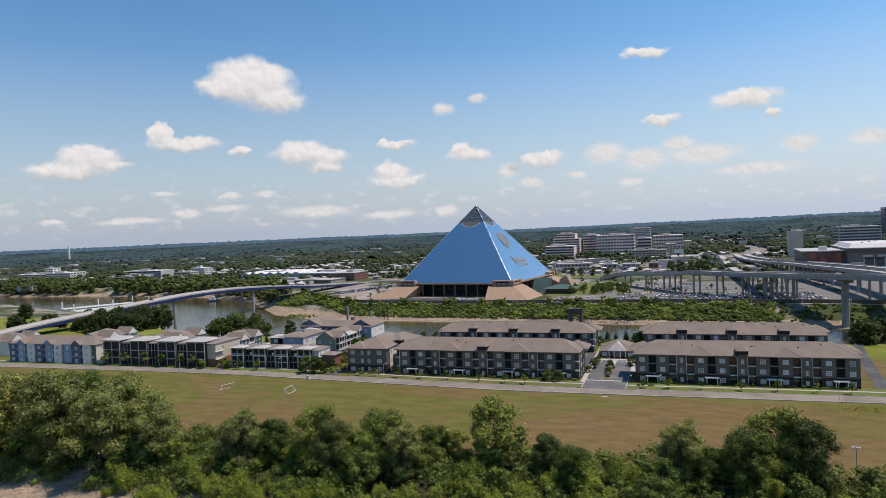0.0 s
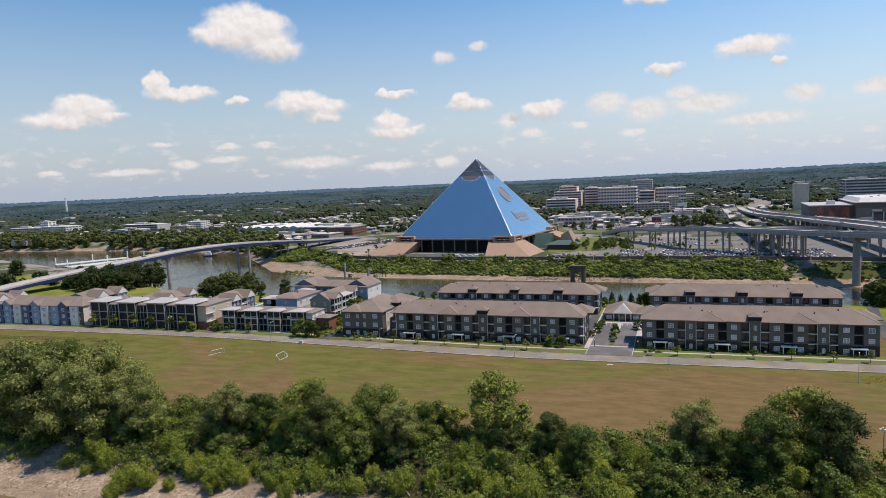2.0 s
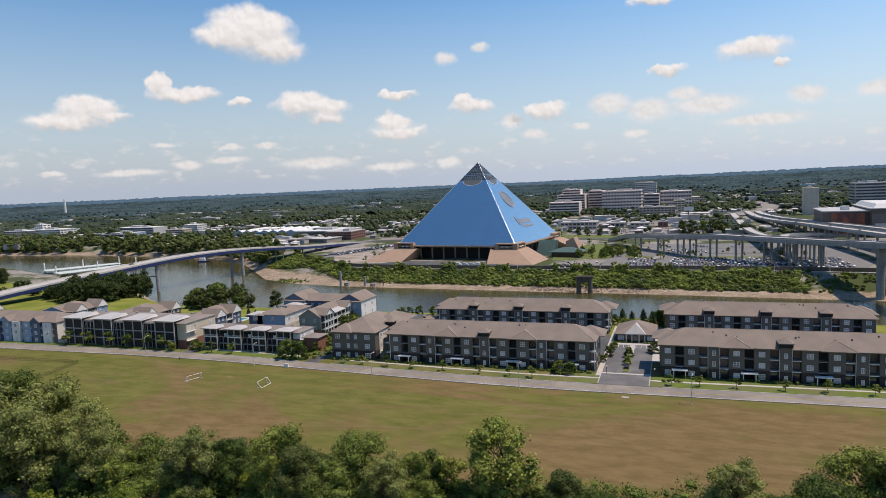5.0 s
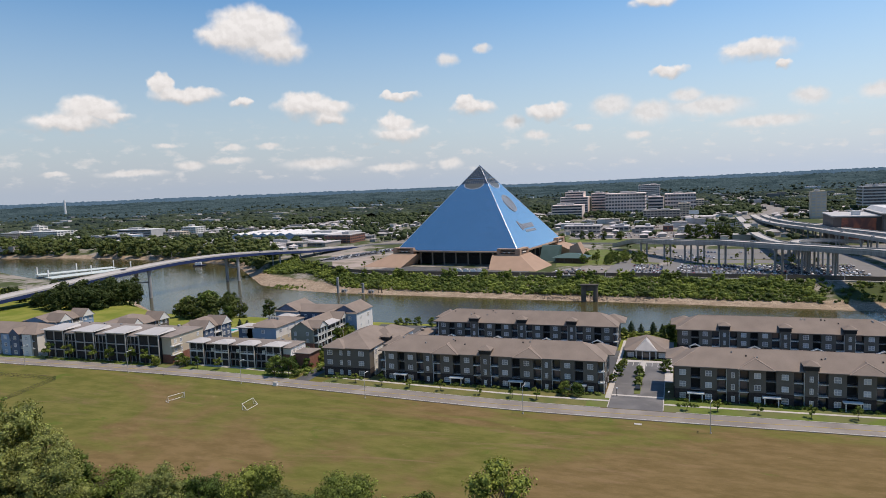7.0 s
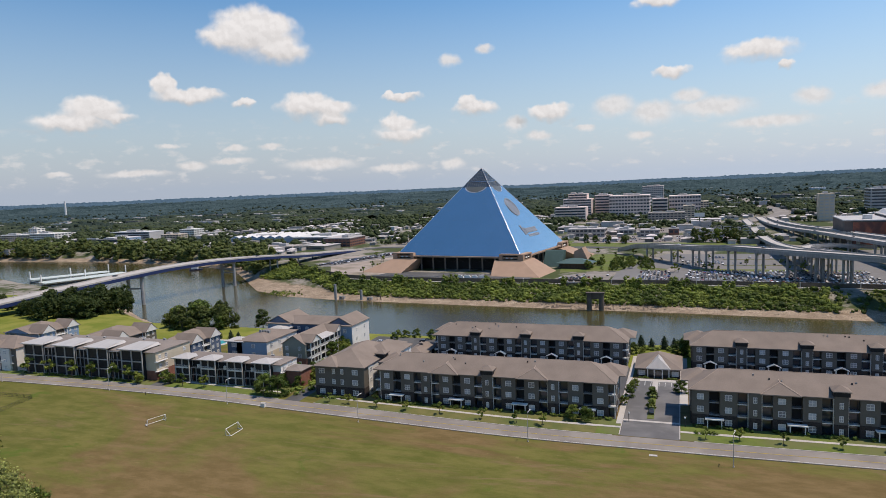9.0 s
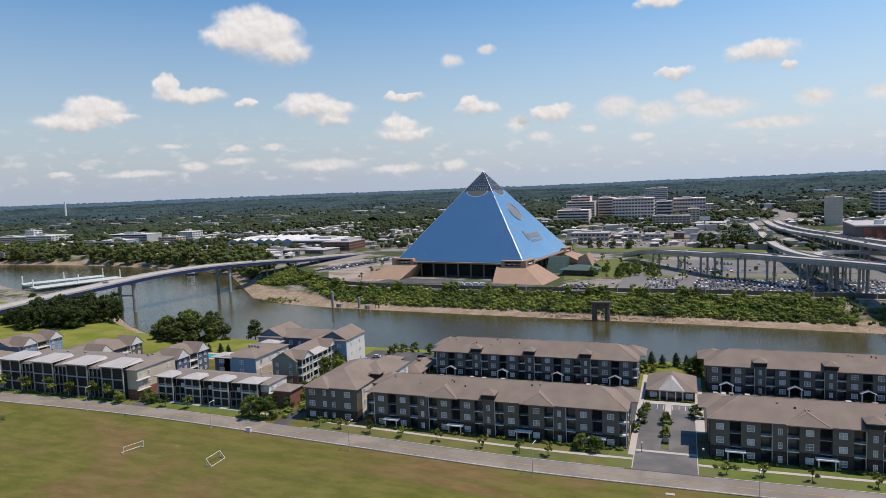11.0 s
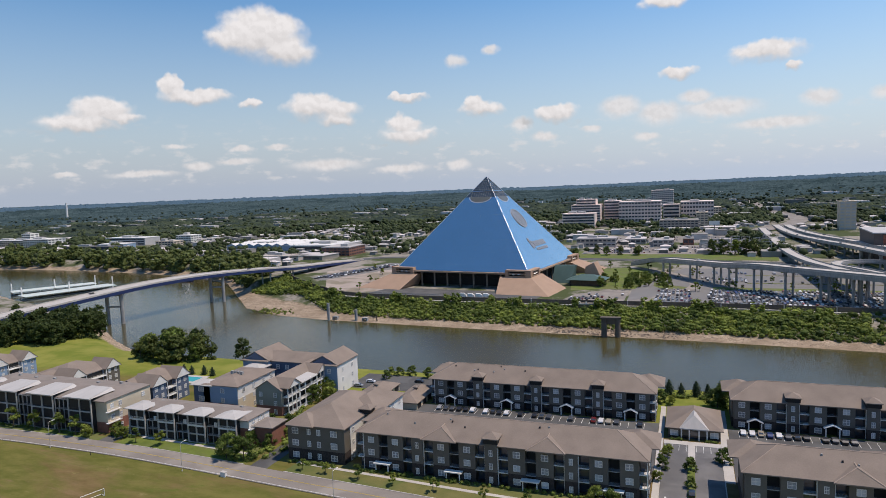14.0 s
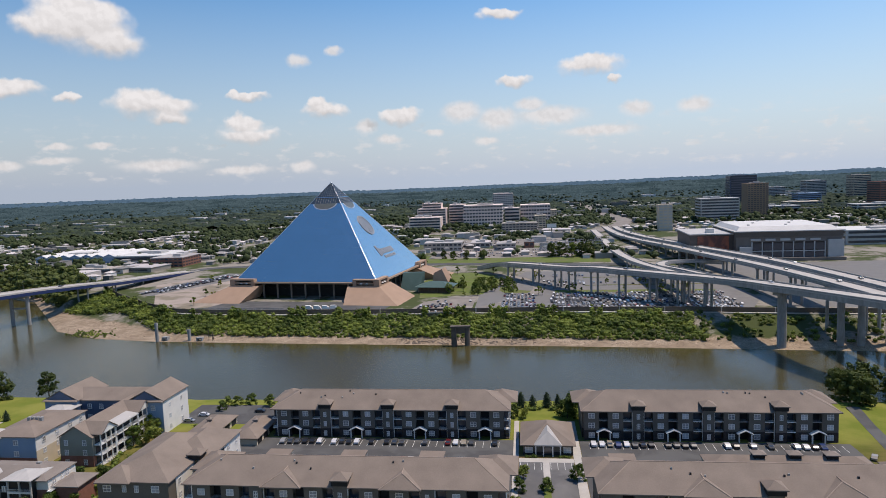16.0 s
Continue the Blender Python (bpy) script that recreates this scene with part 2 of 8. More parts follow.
BLUE_STEEL = material("dark_blue_girder", (0.02, 0.035, 0.11), (0.015, 0.028, 0.085), 0.5, size=4)
BARK = material("bark", (0.12, 0.095, 0.07), (0.07, 0.055, 0.04), 0.95, size=0.6, fine=40)
LEAF = material("leaves", (0.122, 0.162, 0.030), (0.052, 0.078, 0.015), 0.7, size=2.5, fine=20, vary=0.3, spec=0.2)
LEAF_BRIGHT = material("yellow_green_leaves", (0.225, 0.270, 0.038), (0.135, 0.170, 0.022), 0.7, size=1.5, fine=20, vary=0.2, spec=0.2)
LEAF_OLIVE = material("olive_leaves", (0.245, 0.262, 0.066), (0.118, 0.134, 0.032), 0.65, size=2.5, fine=20, vary=0.2, spec=0.3)
LEAF_LIGHT = material("light_leaves", (0.172, 0.205, 0.040), (0.095, 0.122, 0.020), 0.7, size=2.5, fine=20, vary=0.25, spec=0.2)
LEAF_DARK = material("dark_grove_leaves", (0.088, 0.112, 0.028), (0.040, 0.056, 0.014), 0.7, size=3, fine=15, vary=0.3, spec=0.2)
LEAF_BANK = material("bank_scrub_leaves", (0.108, 0.148, 0.026), (0.034, 0.052, 0.011), 0.75, size=9, fine=8, island=0.25, spec=0.2, c=(0.150, 0.186, 0.034), big=0.05)
LEAF_FAR = material("town_tree_leaves", (0.070, 0.088, 0.036), (0.022, 0.033, 0.015), 0.8, size=60, fine=2, spec=0.1)
# distance haze is mixed into these leaf colours, stronger towards the skyline
HAZE_WOODS = material("hazed_wood_leaves", (0.074, 0.092, 0.052), (0.015, 0.023, 0.018), 0.85, size=22, fine=1.2, spec=0.05, c=(0.024, 0.036, 0.030), big=0.009)
HAZE_WOODS_FAR = material("hazed_farther_leaves", (0.068, 0.100, 0.104), (0.032, 0.052, 0.056), 0.85, size=28, fine=1, spec=0.0, c=(0.030, 0.050, 0.054), big=0.006)
HAZE_SKYLINE = material("hazed_skyline_leaves", (0.070, 0.115, 0.152), (0.056, 0.096, 0.130), 0.9, size=200, fine=1, spec=0.0)
CYPRESS = material("dark_evergreen", (0.025, 0.045, 0.018), (0.015, 0.028, 0.011), 0.8, size=1.5, fine=30)
WHITE_ROOF = material("white_membrane_roof", (0.62, 0.61, 0.58), (0.52, 0.51, 0.49), 0.7, size=12, fine=6)
TAN_WALL = material("tan_panels", (0.56, 0.47, 0.36), (0.48, 0.40, 0.30), 0.8, size=8)
GREY_WALL = material("grey_panels", (0.46, 0.45, 0.43), (0.38, 0.37, 0.36), 0.8, size=8)
PINK_WALL = material("pinkish_precast", (0.76, 0.62, 0.55), (0.66, 0.53, 0.46), 0.8, size=8)
CITY_WALL = material("city_walls", (0.46, 0.41, 0.36), (0.32, 0.285, 0.25), 0.85, size=20, vary=0.35)
CITY_ROOF = material("city_roofs", (0.34, 0.32, 0.30), (0.24, 0.228, 0.215), 0.85, size=25, vary=0.75)
BAND_GLASS = material("ribbon_glass", (0.055, 0.06, 0.075), (0.04, 0.045, 0.055), 0.15, size=6, spec=0.7)


def leafy(m, share=0.35, low=0.5, high=1.6):
    """Light passes through the leaves as well."""
    nt = m.node_tree
    p, out = nt.nodes["Principled BSDF"], nt.nodes["Material Output"]
    tr, mx = nt.nodes.new("ShaderNodeBsdfTranslucent"), nt.nodes.new("ShaderNodeMixShader")
    src = p.inputs["Base Color"].links[0].from_socket
    # no two leaves have quite the same green
    info, rng_ = nt.nodes.new("ShaderNodeNewGeometry"), nt.nodes.new("ShaderNodeMapRange")
    rng_.inputs["To Min"].default_value, rng_.inputs["To Max"].default_value = low, high
    nt.links.new(info.outputs["Random Per Island"], rng_.inputs["Value"])
    each = nt.nodes.new("ShaderNodeVectorMath")
    each.operation = "SCALE"
    nt.links.new(src, each.inputs[0])
    nt.links.new(rng_.outputs[0], each.inputs["Scale"])
    nt.links.new(each.outputs[0], p.inputs["Base Color"])
    glow = nt.nodes.new("ShaderNodeVectorMath")
    glow.operation = "MULTIPLY"
    nt.links.new(each.outputs[0], glow.inputs[0])
    glow.inputs[1].default_value = (1.5, 1.45, 0.8)  # light that comes through is yellower
    nt.links.new(glow.outputs[0], tr.inputs["Color"])
    mx.inputs[0].default_value = share
    nt.links.new(p.outputs[0], mx.inputs[1])
    nt.links.new(tr.outputs[0], mx.inputs[2])
    nt.links.new(mx.outputs[0], out.inputs["Surface"])


for foliage in (LEAF, LEAF_OLIVE, LEAF_LIGHT, LEAF_BRIGHT):
    leafy(foliage, 0.17)
for foliage in (LEAF_DARK, LEAF_BANK):
    leafy(foliage, 0.2, 0.8, 1.25)
CAR_PAINT = None
TYRE = material("tyre_rubber", (0.02, 0.02, 0.02), rough=0.8, size=1)


def car_paint():
    m = bpy.data.materials.new("car_paint")
    m.use_nodes = True
    nt = m.node_tree
    p = nt.nodes["Principled BSDF"]
    p.inputs["Roughness"].default_value, p.inputs["Coat Weight"].default_value = 0.3, 0.6
    info, ramp = nt.nodes.new("ShaderNodeObjectInfo"), nt.nodes.new("ShaderNodeValToRGB")
    ramp.color_ramp.interpolation = "CONSTANT"
    shades = [(0, (0.60, 0.60, 0.60)), (0.20, (0.02, 0.02, 0.022)), (0.52, (0.27, 0.275, 0.28)), (0.7, (0.06, 0.063, 0.068)), (0.88, (0.12, 0.012, 0.012)), (0.92, (0.025, 0.045, 0.13)), (0.96, (0.3, 0.26, 0.2))]
    els = ramp.color_ramp.elements
    els[0].position, els[0].color = 0, (*shades[0][1], 1)
    els[1].position, els[1].color = shades[1][0], (*shades[1][1], 1)
    for pos, colour in shades[2:]:
        e = els.new(pos)
        e.color = (*colour, 1)
    nt.links.new(info.outputs["Random"], ramp.inputs[0])
    nt.links.new(ramp.outputs[0], p.inputs["Base Color"])
    return m


CAR_PAINT = car_paint()


def water_material():
    m = bpy.data.materials.new("river_water")
    m.use_nodes = True
    nt = m.node_tree
    N, L = nt.nodes.new, nt.links.new
    p = nt.nodes["Principled BSDF"]
    geo = N("ShaderNodeNewGeometry")
    n1 = N("ShaderNodeTexNoise")
    n1.inputs["Scale"].default_value, n1.inputs["Detail"].default_value = 0.02, 4
    L(geo.outputs["Position"], n1.inputs["Vector"])
    mix = N("ShaderNodeMix")
    mix.data_type = "RGBA"
    L(n1.outputs["Fac"], mix.inputs[0])
    mix.inputs[6].default_value, mix.inputs[7].default_value = (0.048, 0.044, 0.018, 1), (0.074, 0.063, 0.026, 1)
    mix2 = N("ShaderNodeMix")
    mix2.data_type = "RGBA"
    L(mix.outputs[2], mix2.inputs[6])
    # the big river on the near side runs muddy brown
    sep = N("ShaderNodeSeparateXYZ")
    L(geo.outputs["Position"], sep.inputs[0])
    near = N("ShaderNodeMapRange")
    L(sep.outputs[1], near.inputs["Value"])
    near.inputs["From Min"].default_value, near.inputs["From Max"].default_value = -100, -160
    L(near.outputs[0], mix2.inputs[0])
    mix2.inputs[7].default_value = (0.17, 0.125, 0.07, 1)
    L(mix2.outputs[2], p.inputs["Base Color"])
    p.inputs["Roughness"].default_value, p.inputs["IOR"].default_value = 0.06, 1.33
    w = N("ShaderNodeTexNoise")
    w.inputs["Scale"].default_value, w.inputs["Detail"].default_value, w.inputs["Roughness"].default_value = 0.5, 6, 0.65
    st = N("ShaderNodeVectorMath")
    st.operation = "MULTIPLY"
    L(geo.outputs["Position"], st.inputs[0])
    st.inputs[1].default_value = (0.6, 1.2, 1)
    L(st.outputs[0], w.inputs["Vector"])
    bp = N("ShaderNodeBump")
    bp.inputs["Strength"].default_value, bp.inputs["Distance"].default_value = 0.4, 0.28
    L(w.outputs["Fac"], bp.inputs["Height"])
    L(bp.outputs[0], p.inputs["Normal"])
    return m


WATER = water_material()


def ground_material():
    m = bpy.data.materials.new("ground")
    m.use_nodes = True
    nt = m.node_tree
    N, L = nt.nodes.new, nt.links.new
    p = nt.nodes["Principled BSDF"]
    p.inputs["Roughness"].default_value, p.inputs["Specular IOR Level"].default_value = 0.95, 0.1
    geo = N("ShaderNodeNewGeometry")
    pos = geo.outputs["Position"]
    sep = N("ShaderNodeSeparateXYZ")
    L(pos, sep.inputs[0])

    def noise_tex(scale, detail=5, rough=0.55, stretch=None, warp=0.0):
        n = N("ShaderNodeTexNoise")
        n.inputs["Scale"].default_value, n.inputs["Detail"].default_value, n.inputs["Roughness"].default_value = scale, detail, rough
        n.inputs["Distortion"].default_value = warp
        if stretch:
            v = N("ShaderNodeVectorMath")
            v.operation = "MULTIPLY"
            L(pos, v.inputs[0])
            v.inputs[1].default_value = stretch
            L(v.outputs[0], n.inputs["Vector"])
        else:
            L(pos, n.inputs["Vector"])
        return n.outputs["Fac"]

    def ramp(v, lo, hi):
        r = N("ShaderNodeMapRange")
        r.interpolation_type = "SMOOTHSTEP"
        L(v, r.inputs["Value"])
        r.inputs["From Min"].default_value, r.inputs["From Max"].default_value = lo, hi
        return r.outputs[0]

    def mix(f, a, b):
        n = N("ShaderNodeMix")
        n.data_type = "RGBA"
        L(f, n.inputs[0])
        for i, v in ((6, a), (7, b)):
            if isinstance(v, tuple):
                n.inputs[i].default_value = (*v, 1)
            else:
                L(v, n.inputs[i])
        return n.outputs[2]

    # meadow: green and dry brown patches drawn out along the mowing direction
    green = mix(ramp(noise_tex(0.16, 6, 0.66, (0.45, 1.0, 1.0)), 0.34, 0.66), (0.090, 0.096, 0.020), (0.142, 0.130, 0.036))
    dry = mix(ramp(noise_tex(0.22, 6, 0.66, (0.45, 1.0, 1.0)), 0.34, 0.66), (0.124, 0.088, 0.034), (0.172, 0.120, 0.053))
    side = N("ShaderNodeMath")  # the open middle is drier than the ends
    side.operation = "MULTIPLY_ADD"
    L(ramp(sep.outputs[0], -190, -60), side.inputs[0])
    side.inputs[1].default_value = 0.10
    L(noise_tex(0.018, 9, 0.64, (0.45, 1.0, 1.0), 0.8), side.inputs[2])
    meadow = mix(ramp(side.outputs[0], 0.49, 0.62), green, dry)
    # bare pinkish streaks, straw-coloured tufts and a few lush spots
    meadow = mix(ramp(noise_tex(0.045, 8, 0.7, (0.28, 1.2, 1.0), 1.4), 0.54, 0.74), meadow, (0.190, 0.128, 0.068))
    meadow = mix(ramp(noise_tex(0.5, 4, 0.6, (0.5, 1.0, 1.0), 0.8), 0.64, 0.84), meadow, (0.215, 0.175, 0.074))
    meadow = mix(ramp(noise_tex(0.07, 6, 0.7, (0.5, 1.0, 1.0), 1.0), 0.60, 0.72), meadow, (0.082, 0.112, 0.018))
    # the riverside lawns stay bright green
    lush = mix(ramp(noise_tex(0.06, 5), 0.35, 0.65), (0.130, 0.158, 0.024), (0.205, 0.208, 0.045))
    near_river = N("ShaderNodeMath")
    near_river.operation = "MULTIPLY_ADD"
    L(noise_tex(0.05, 4), near_river.inputs[0])
    near_river.inputs[1].default_value = 24.0
    L(sep.outputs[1], near_river.inputs[2])
    meadow = mix(ramp(near_river.outputs[0], 16, 34), meadow, lush)
    # sand and mud of the banks, by height above the water
    sand = mix(ramp(noise_tex(0.12, 9, 0.68, (0.7, 1.2, 1.0), 0.4), 0.35, 0.65), (0.24, 0.180, 0.122), (0.47, 0.375, 0.275))
    edge = N("ShaderNodeMath")
    edge.operation = "MULTIPLY_ADD"
    L(noise_tex(0.12, 6), edge.inputs[0])
    edge.inputs[1].default_value = 4.0
    L(sep.outputs[2], edge.inputs[2])
    # tree shade under the belt, painted on the ground as a darker tone
    belt = N("ShaderNodeMath")
    belt.operation = "MULTIPLY_ADD"
    L(noise_tex(0.09, 6, 0.65), belt.inputs[0])
    belt.inputs[1].default_value = 16.0
    L(sep.outputs[1], belt.inputs[2])
    belt_shade = mix(ramp(noise_tex(0.5, 5), 0.35, 0.65), (0.032, 0.030, 0.014), (0.062, 0.058, 0.024))
    meadow = mix(ramp(belt.outputs[0], -152.0, -157.0), meadow, belt_shade)
    stones = ramp(noise_tex(1.1, 6, 0.75), 0.40, 0.62)
    sand = mix(stones, mix(ramp(noise_tex(0.3, 6, 0.7), 0.4, 0.6), (0.17, 0.130, 0.088), (0.26, 0.205, 0.145)), sand)
    low = ramp(edge.outputs[0], -3.4, -5.0)
    island = mix(low, meadow, sand)
    # town: lots, lawns and streets far off
    town = mix(ramp(noise_tex(0.016, 8, 0.72), 0.46, 0.56), (0.06, 0.075, 0.028), (0.26, 0.235, 0.20))
    wood = mix(ramp(noise_tex(0.02, 8, 0.7), 0.35, 0.65), (0.030, 0.045, 0.024), (0.050, 0.068, 0.034))
    far = mix(ramp(sep.outputs[1], 1400, 1900), town, wood)
    bank = mix(ramp(edge.outputs[0], -5.8, -7.2), far, sand)
    L(mix(ramp(sep.outputs[1], 140, 141), island, bank), p.inputs["Base Color"])
    bp = N("ShaderNodeBump")
    bp.inputs["Strength"].default_value, bp.inputs["Distance"].default_value = 0.4, 0.12
    L(noise_tex(1.6, 6), bp.inputs["Height"])
    L(bp.outputs[0], p.inputs["Normal"])
    return m


GROUND = ground_material()


# ---- builders ----
class Shape:
    """Collects faces of one mesh."""

    def __init__(self):
        self.v, self.f, self.m = [], [], []

    def face(self, pts, mi=0):
        n = len(self.v)
        self.v += [tuple(p) for p in pts]
        self.f.append(tuple(range(n, n + len(pts))))
        self.m.append(mi)

    def box(self, x0, x1, y0, y1, z0, z1, mi=0):
        n = len(self.v)
        self.v += [(x, y, z) for z in (z0, z1) for x, y in ((x0, y0), (x1, y0), (x1, y1), (x0, y1))]
        self.f += [tuple(n + i for i in q) for q in ((3, 2, 1, 0), (4, 5, 6, 7), (0, 1, 5, 4), (1, 2, 6, 5), (2, 3, 7, 6), (3, 0, 4, 7))]
        self.m += [mi] * 6
        return self

    def solid(self, low, high, mi=0):
        """A prism or frustum between two rings of the same count."""
        n, k = len(self.v), len(low)
        self.v += [tuple(p) for p in low] + [tuple(p) for p in high]
        self.f += [tuple(range(n + k - 1, n - 1, -1)), tuple(range(n + k, n + 2 * k))]
        self.f += [(n + i, n + (i + 1) % k, n + k + (i + 1) % k, n + k + i) for i in range(k)]
        self.m += [mi] * (k + 2)
        return self

    def tube(self, p, q, r0, r1=None, k=8, mi=0):
        p, q = Vector(p), Vector(q)
        r1 = r0 if r1 is None else r1
        turn = (q - p).to_track_quat("Z", "Y")
        ring = [turn @ Vector((math.cos(a), math.sin(a), 0)) for a in (2 * math.pi * i / k for i in range(k))]
        return self.solid([p + r0 * d for d in ring], [q + r1 * d for d in ring], mi)

    def hip(self, x0, x1, y0, y1, z, rise, over=0.6, thick=0.28, mi=0, gable_l=False, gable_r=False):
        """A hip roof with its fascia; the ridge runs along the longer side."""
        x0, x1, y0, y1 = x0 - over, x1 + over, y0 - over, y1 + over
        base = [(x0, y0), (x1, y0), (x1, y1), (x0, y1)]
        n = len(self.v)
        if x1 - x0 >= y1 - y0:
            s, ym = (y1 - y0) / 2, (y0 + y1) / 2
            a, b = (x0 + (0.0 if gable_l else s), ym), (x1 - (0.0 if gable_r else s), ym)
            tops = [(0, 1, 5, 4), (1, 2, 5), (2, 3, 4, 5), (3, 0, 4)]
        else:
            s, xm = (x1 - x0) / 2, (x0 + x1) / 2
            a, b = (xm, y0 + (0.0 if gable_l else s)), (xm, y1 - (0.0 if gable_r else s))
            tops = [(0, 1, 4), (1, 2, 5, 4), (2, 3, 5), (3, 0, 4, 5)]
        self.v += [(x, y, z) for x, y in base] + [(*a, z + rise), (*b, z + rise)] + [(x, y, z - thick) for x, y in base]
        self.f += [tuple(n + i for i in t) for t in tops] + [(n + 9, n + 8, n + 7, n + 6)]
        self.f += [(n + 6 + i, n + 6 + (i + 1) % 4, n + (i + 1) % 4, n + i) for i in range(4)]
        self.m += [mi] * 9
        return self

    def lattice(self, xs, zs, open_cells, y0, y1, mi=0):
        """One piece: a plate over the grid xs, zs with some cells left open."""
        n0, nx, nz = len(self.v), len(xs), len(zs)
        self.v += [(x, y, z) for y in (y0, y1) for z in zs for x in xs]
        at = lambda i, k, s: n0 + s * nx * nz + k * nx + i
        full = lambda i, k: 0 <= i < nx - 1 and 0 <= k < nz - 1 and (i, k) not in open_cells
        for i in range(nx - 1):
            for k in range(nz - 1):
                if not full(i, k):
                    continue
                q = [(at(i, k, 0), at(i + 1, k, 0), at(i + 1, k + 1, 0), at(i, k + 1, 0)), (at(i, k + 1, 1), at(i + 1, k + 1, 1), at(i + 1, k, 1), at(i, k, 1))]
                for di, dk, a, b in ((-1, 0, (i, k + 1), (i, k)), (1, 0, (i + 1, k), (i + 1, k + 1)), (0, -1, (i, k), (i + 1, k)), (0, 1, (i + 1, k + 1), (i, k + 1))):
                    if not full(i + di, k + dk):
                        q.append((at(*a, 0), at(*a, 1), at(*b, 1), at(*b, 0)))
                self.f += q
                self.m += [mi] * len(q)
        return self

    def mesh(self, name, mats):
        me = bpy.data.meshes.new(name)
        me.from_pydata(self.v, [], self.f)
        for mt in mats if isinstance(mats, (list, tuple)) else [mats]:
            me.materials.append(mt)
        if any(self.m):
            me.polygons.foreach_set("material_index", self.m)
        me.update()
        return me


def thing(name, label, category, at=(0, 0, 0), turn=0.0, group="", kind=""):
    ob = new(name)
    ob.matrix_basis = pose(*at, 0, 0, turn)
    return tagged(ob, label, category, group, kind)


def part(name, shape, mats, parent=None, label="", at=None, turn=0.0):
    """One mesh object under a thing or a part."""
    me = shape.mesh(name, mats) if isinstance(shape, Shape) else shape
    ob = new(name, me)
    ob.parent = parent
    if at is not None:
        ob.matrix_basis = pose(*at, 0, 0, turn)
    return tagged(ob, label)


def lone(name, shape, mats, label, category, kind="", group="", at=None, turn=0.0):
    ob = part(name, shape, mats, None, "", at, turn)
    return tagged(ob, label, category, group, kind)


# ---- the land: one sheet, with the river and its banks ----
WATER_Z = -12.0
NEAR_SHORE = ((-2500, 700), (-1500, 430), (-800, 300), (-650, 240), (-520, 200), (-448, 156), (-401, 122), (-340, 88), (-180, 84), (200, 84), (800, 60), (2500, 0))
FAR_SHORE = ((-2500, 640), (-1033, 480), (-920, 486), (-790, 474), (-620, 444), (-511, 392), (-441, 318), (-380, 252), (-329, 227), (-278, 217), (-134, 206), (18, 197), (128, 187), (260, 176), (2500, 60))
FLOOD_WALL = ((-429, 401), (-400, 362), (-365, 330), (-320, 292), (-272, 266), (-148, 256), (20, 256), (110, 250), (240, 236), (700, 200))


def line_at(points, x):
    return float(np.interp(x, [p[0] for p in points], [p[1] for p in points]))


def column(x):
    """The heights along y for one x."""
    s, f = line_at(NEAR_SHORE, x), line_at(FAR_SHORE, x)
    w = line_at(FLOOD_WALL, x) if x > -429 else f + 34
    w = max(w, f + 20)
    beach = 13 + 22 * math.exp(-(((x + 345) / 60) ** 2))
    west = -212 - 0.06 * (x + 165)
    knots = [
        (-9000, -20), (west - 60, -18), (west - 8, -13.2), (west, -12), (west + 16, -8.0), (west + 26, -4.5), (west + 46, -0.6), (west + 54, 0),
        (s - 42, 0), (s - 26, -1.2), (s - 8, -8), (s, -12), (s + 12, -14), (f - 10, -14), (f, -12), (f + beach, -9.4), (max(w - 3, f + beach + 4), -1.4), (max(w, f + beach + 7), -1), (9000, -1),
    ]
    return [k[0] for k in knots], [k[1] for k in knots]


def land_height(x, y):
    ys, zs = column(x)
    return float(np.interp(y, ys, zs))


def spread(lo, hi, step, far, grow=1.12):
    mid = list(np.arange(lo, hi + 0.1, step))
    d, out, p = step, [], hi
    while p < far:
        d *= grow
        p += d
        out.append(p)
    d, back, p = step, [], lo
    while p > -far:
        d *= grow
        p -= d
        back.append(p)
    return np.array(back[::-1] + mid + out)


def rise(x, y):
    """Far off the land climbs gently to the skyline."""
    r = np.hypot(x, y + 250)
    a = np.interp(r, [0, 2300, 4700, 9000], [1.95, 1.95, 0.2, 0.2])
    lift = 85 - r * np.tan(np.radians(a))
    flat = 85 - 2300 * math.tan(math.radians(1.95))
    ridge = np.interp(np.degrees(np.arctan2(x, y + 250)), [-12, 8, 28], [0, 11, 30]) * np.clip((r - 2500) / 1800, 0, 1)
    return np.where(r > 2300, np.maximum(lift - flat, 0) + ridge, 0)


def build_land():
    xs, ys = spread(-560, 330, 5, 5200), spread(-270, 420, 3, 5200)
    z = np.zeros((len(xs), len(ys)))
    for i, x in enumerate(xs):
        ky, kz = column(x)
        z[i] = np.interp(ys, ky, kz)
    gx, gy = np.meshgrid(xs, ys, indexing="ij")
    z = z + rise(gx, gy)
    rng = np.random.default_rng(3)
    rough = rng.normal(0, 1, z.shape)
    slope = (z < -1.5) & (z > -11.6)
    z = z + rough * np.where(slope, 0.22, 0.0)
    verts = np.stack([gx, gy, z], -1).reshape(-1, 3)
    nx, ny = len(xs), len(ys)
    i, j = np.meshgrid(np.arange(nx - 1), np.arange(ny - 1), indexing="ij")
    a = (i * ny + j).ravel()
    faces = np.stack([a, a + ny, a + ny + 1, a + 1], -1)
    me = bpy.data.meshes.new("ground")
    me.from_pydata(verts.tolist(), [], faces.tolist())
    me.polygons.foreach_set("use_smooth", [True] * len(faces))
    me.materials.append(GROUND)
    tagged(new("ground", me), "mown dry meadow, river banks and town land", "ground", kind="structure")


build_land()
sh = Shape()
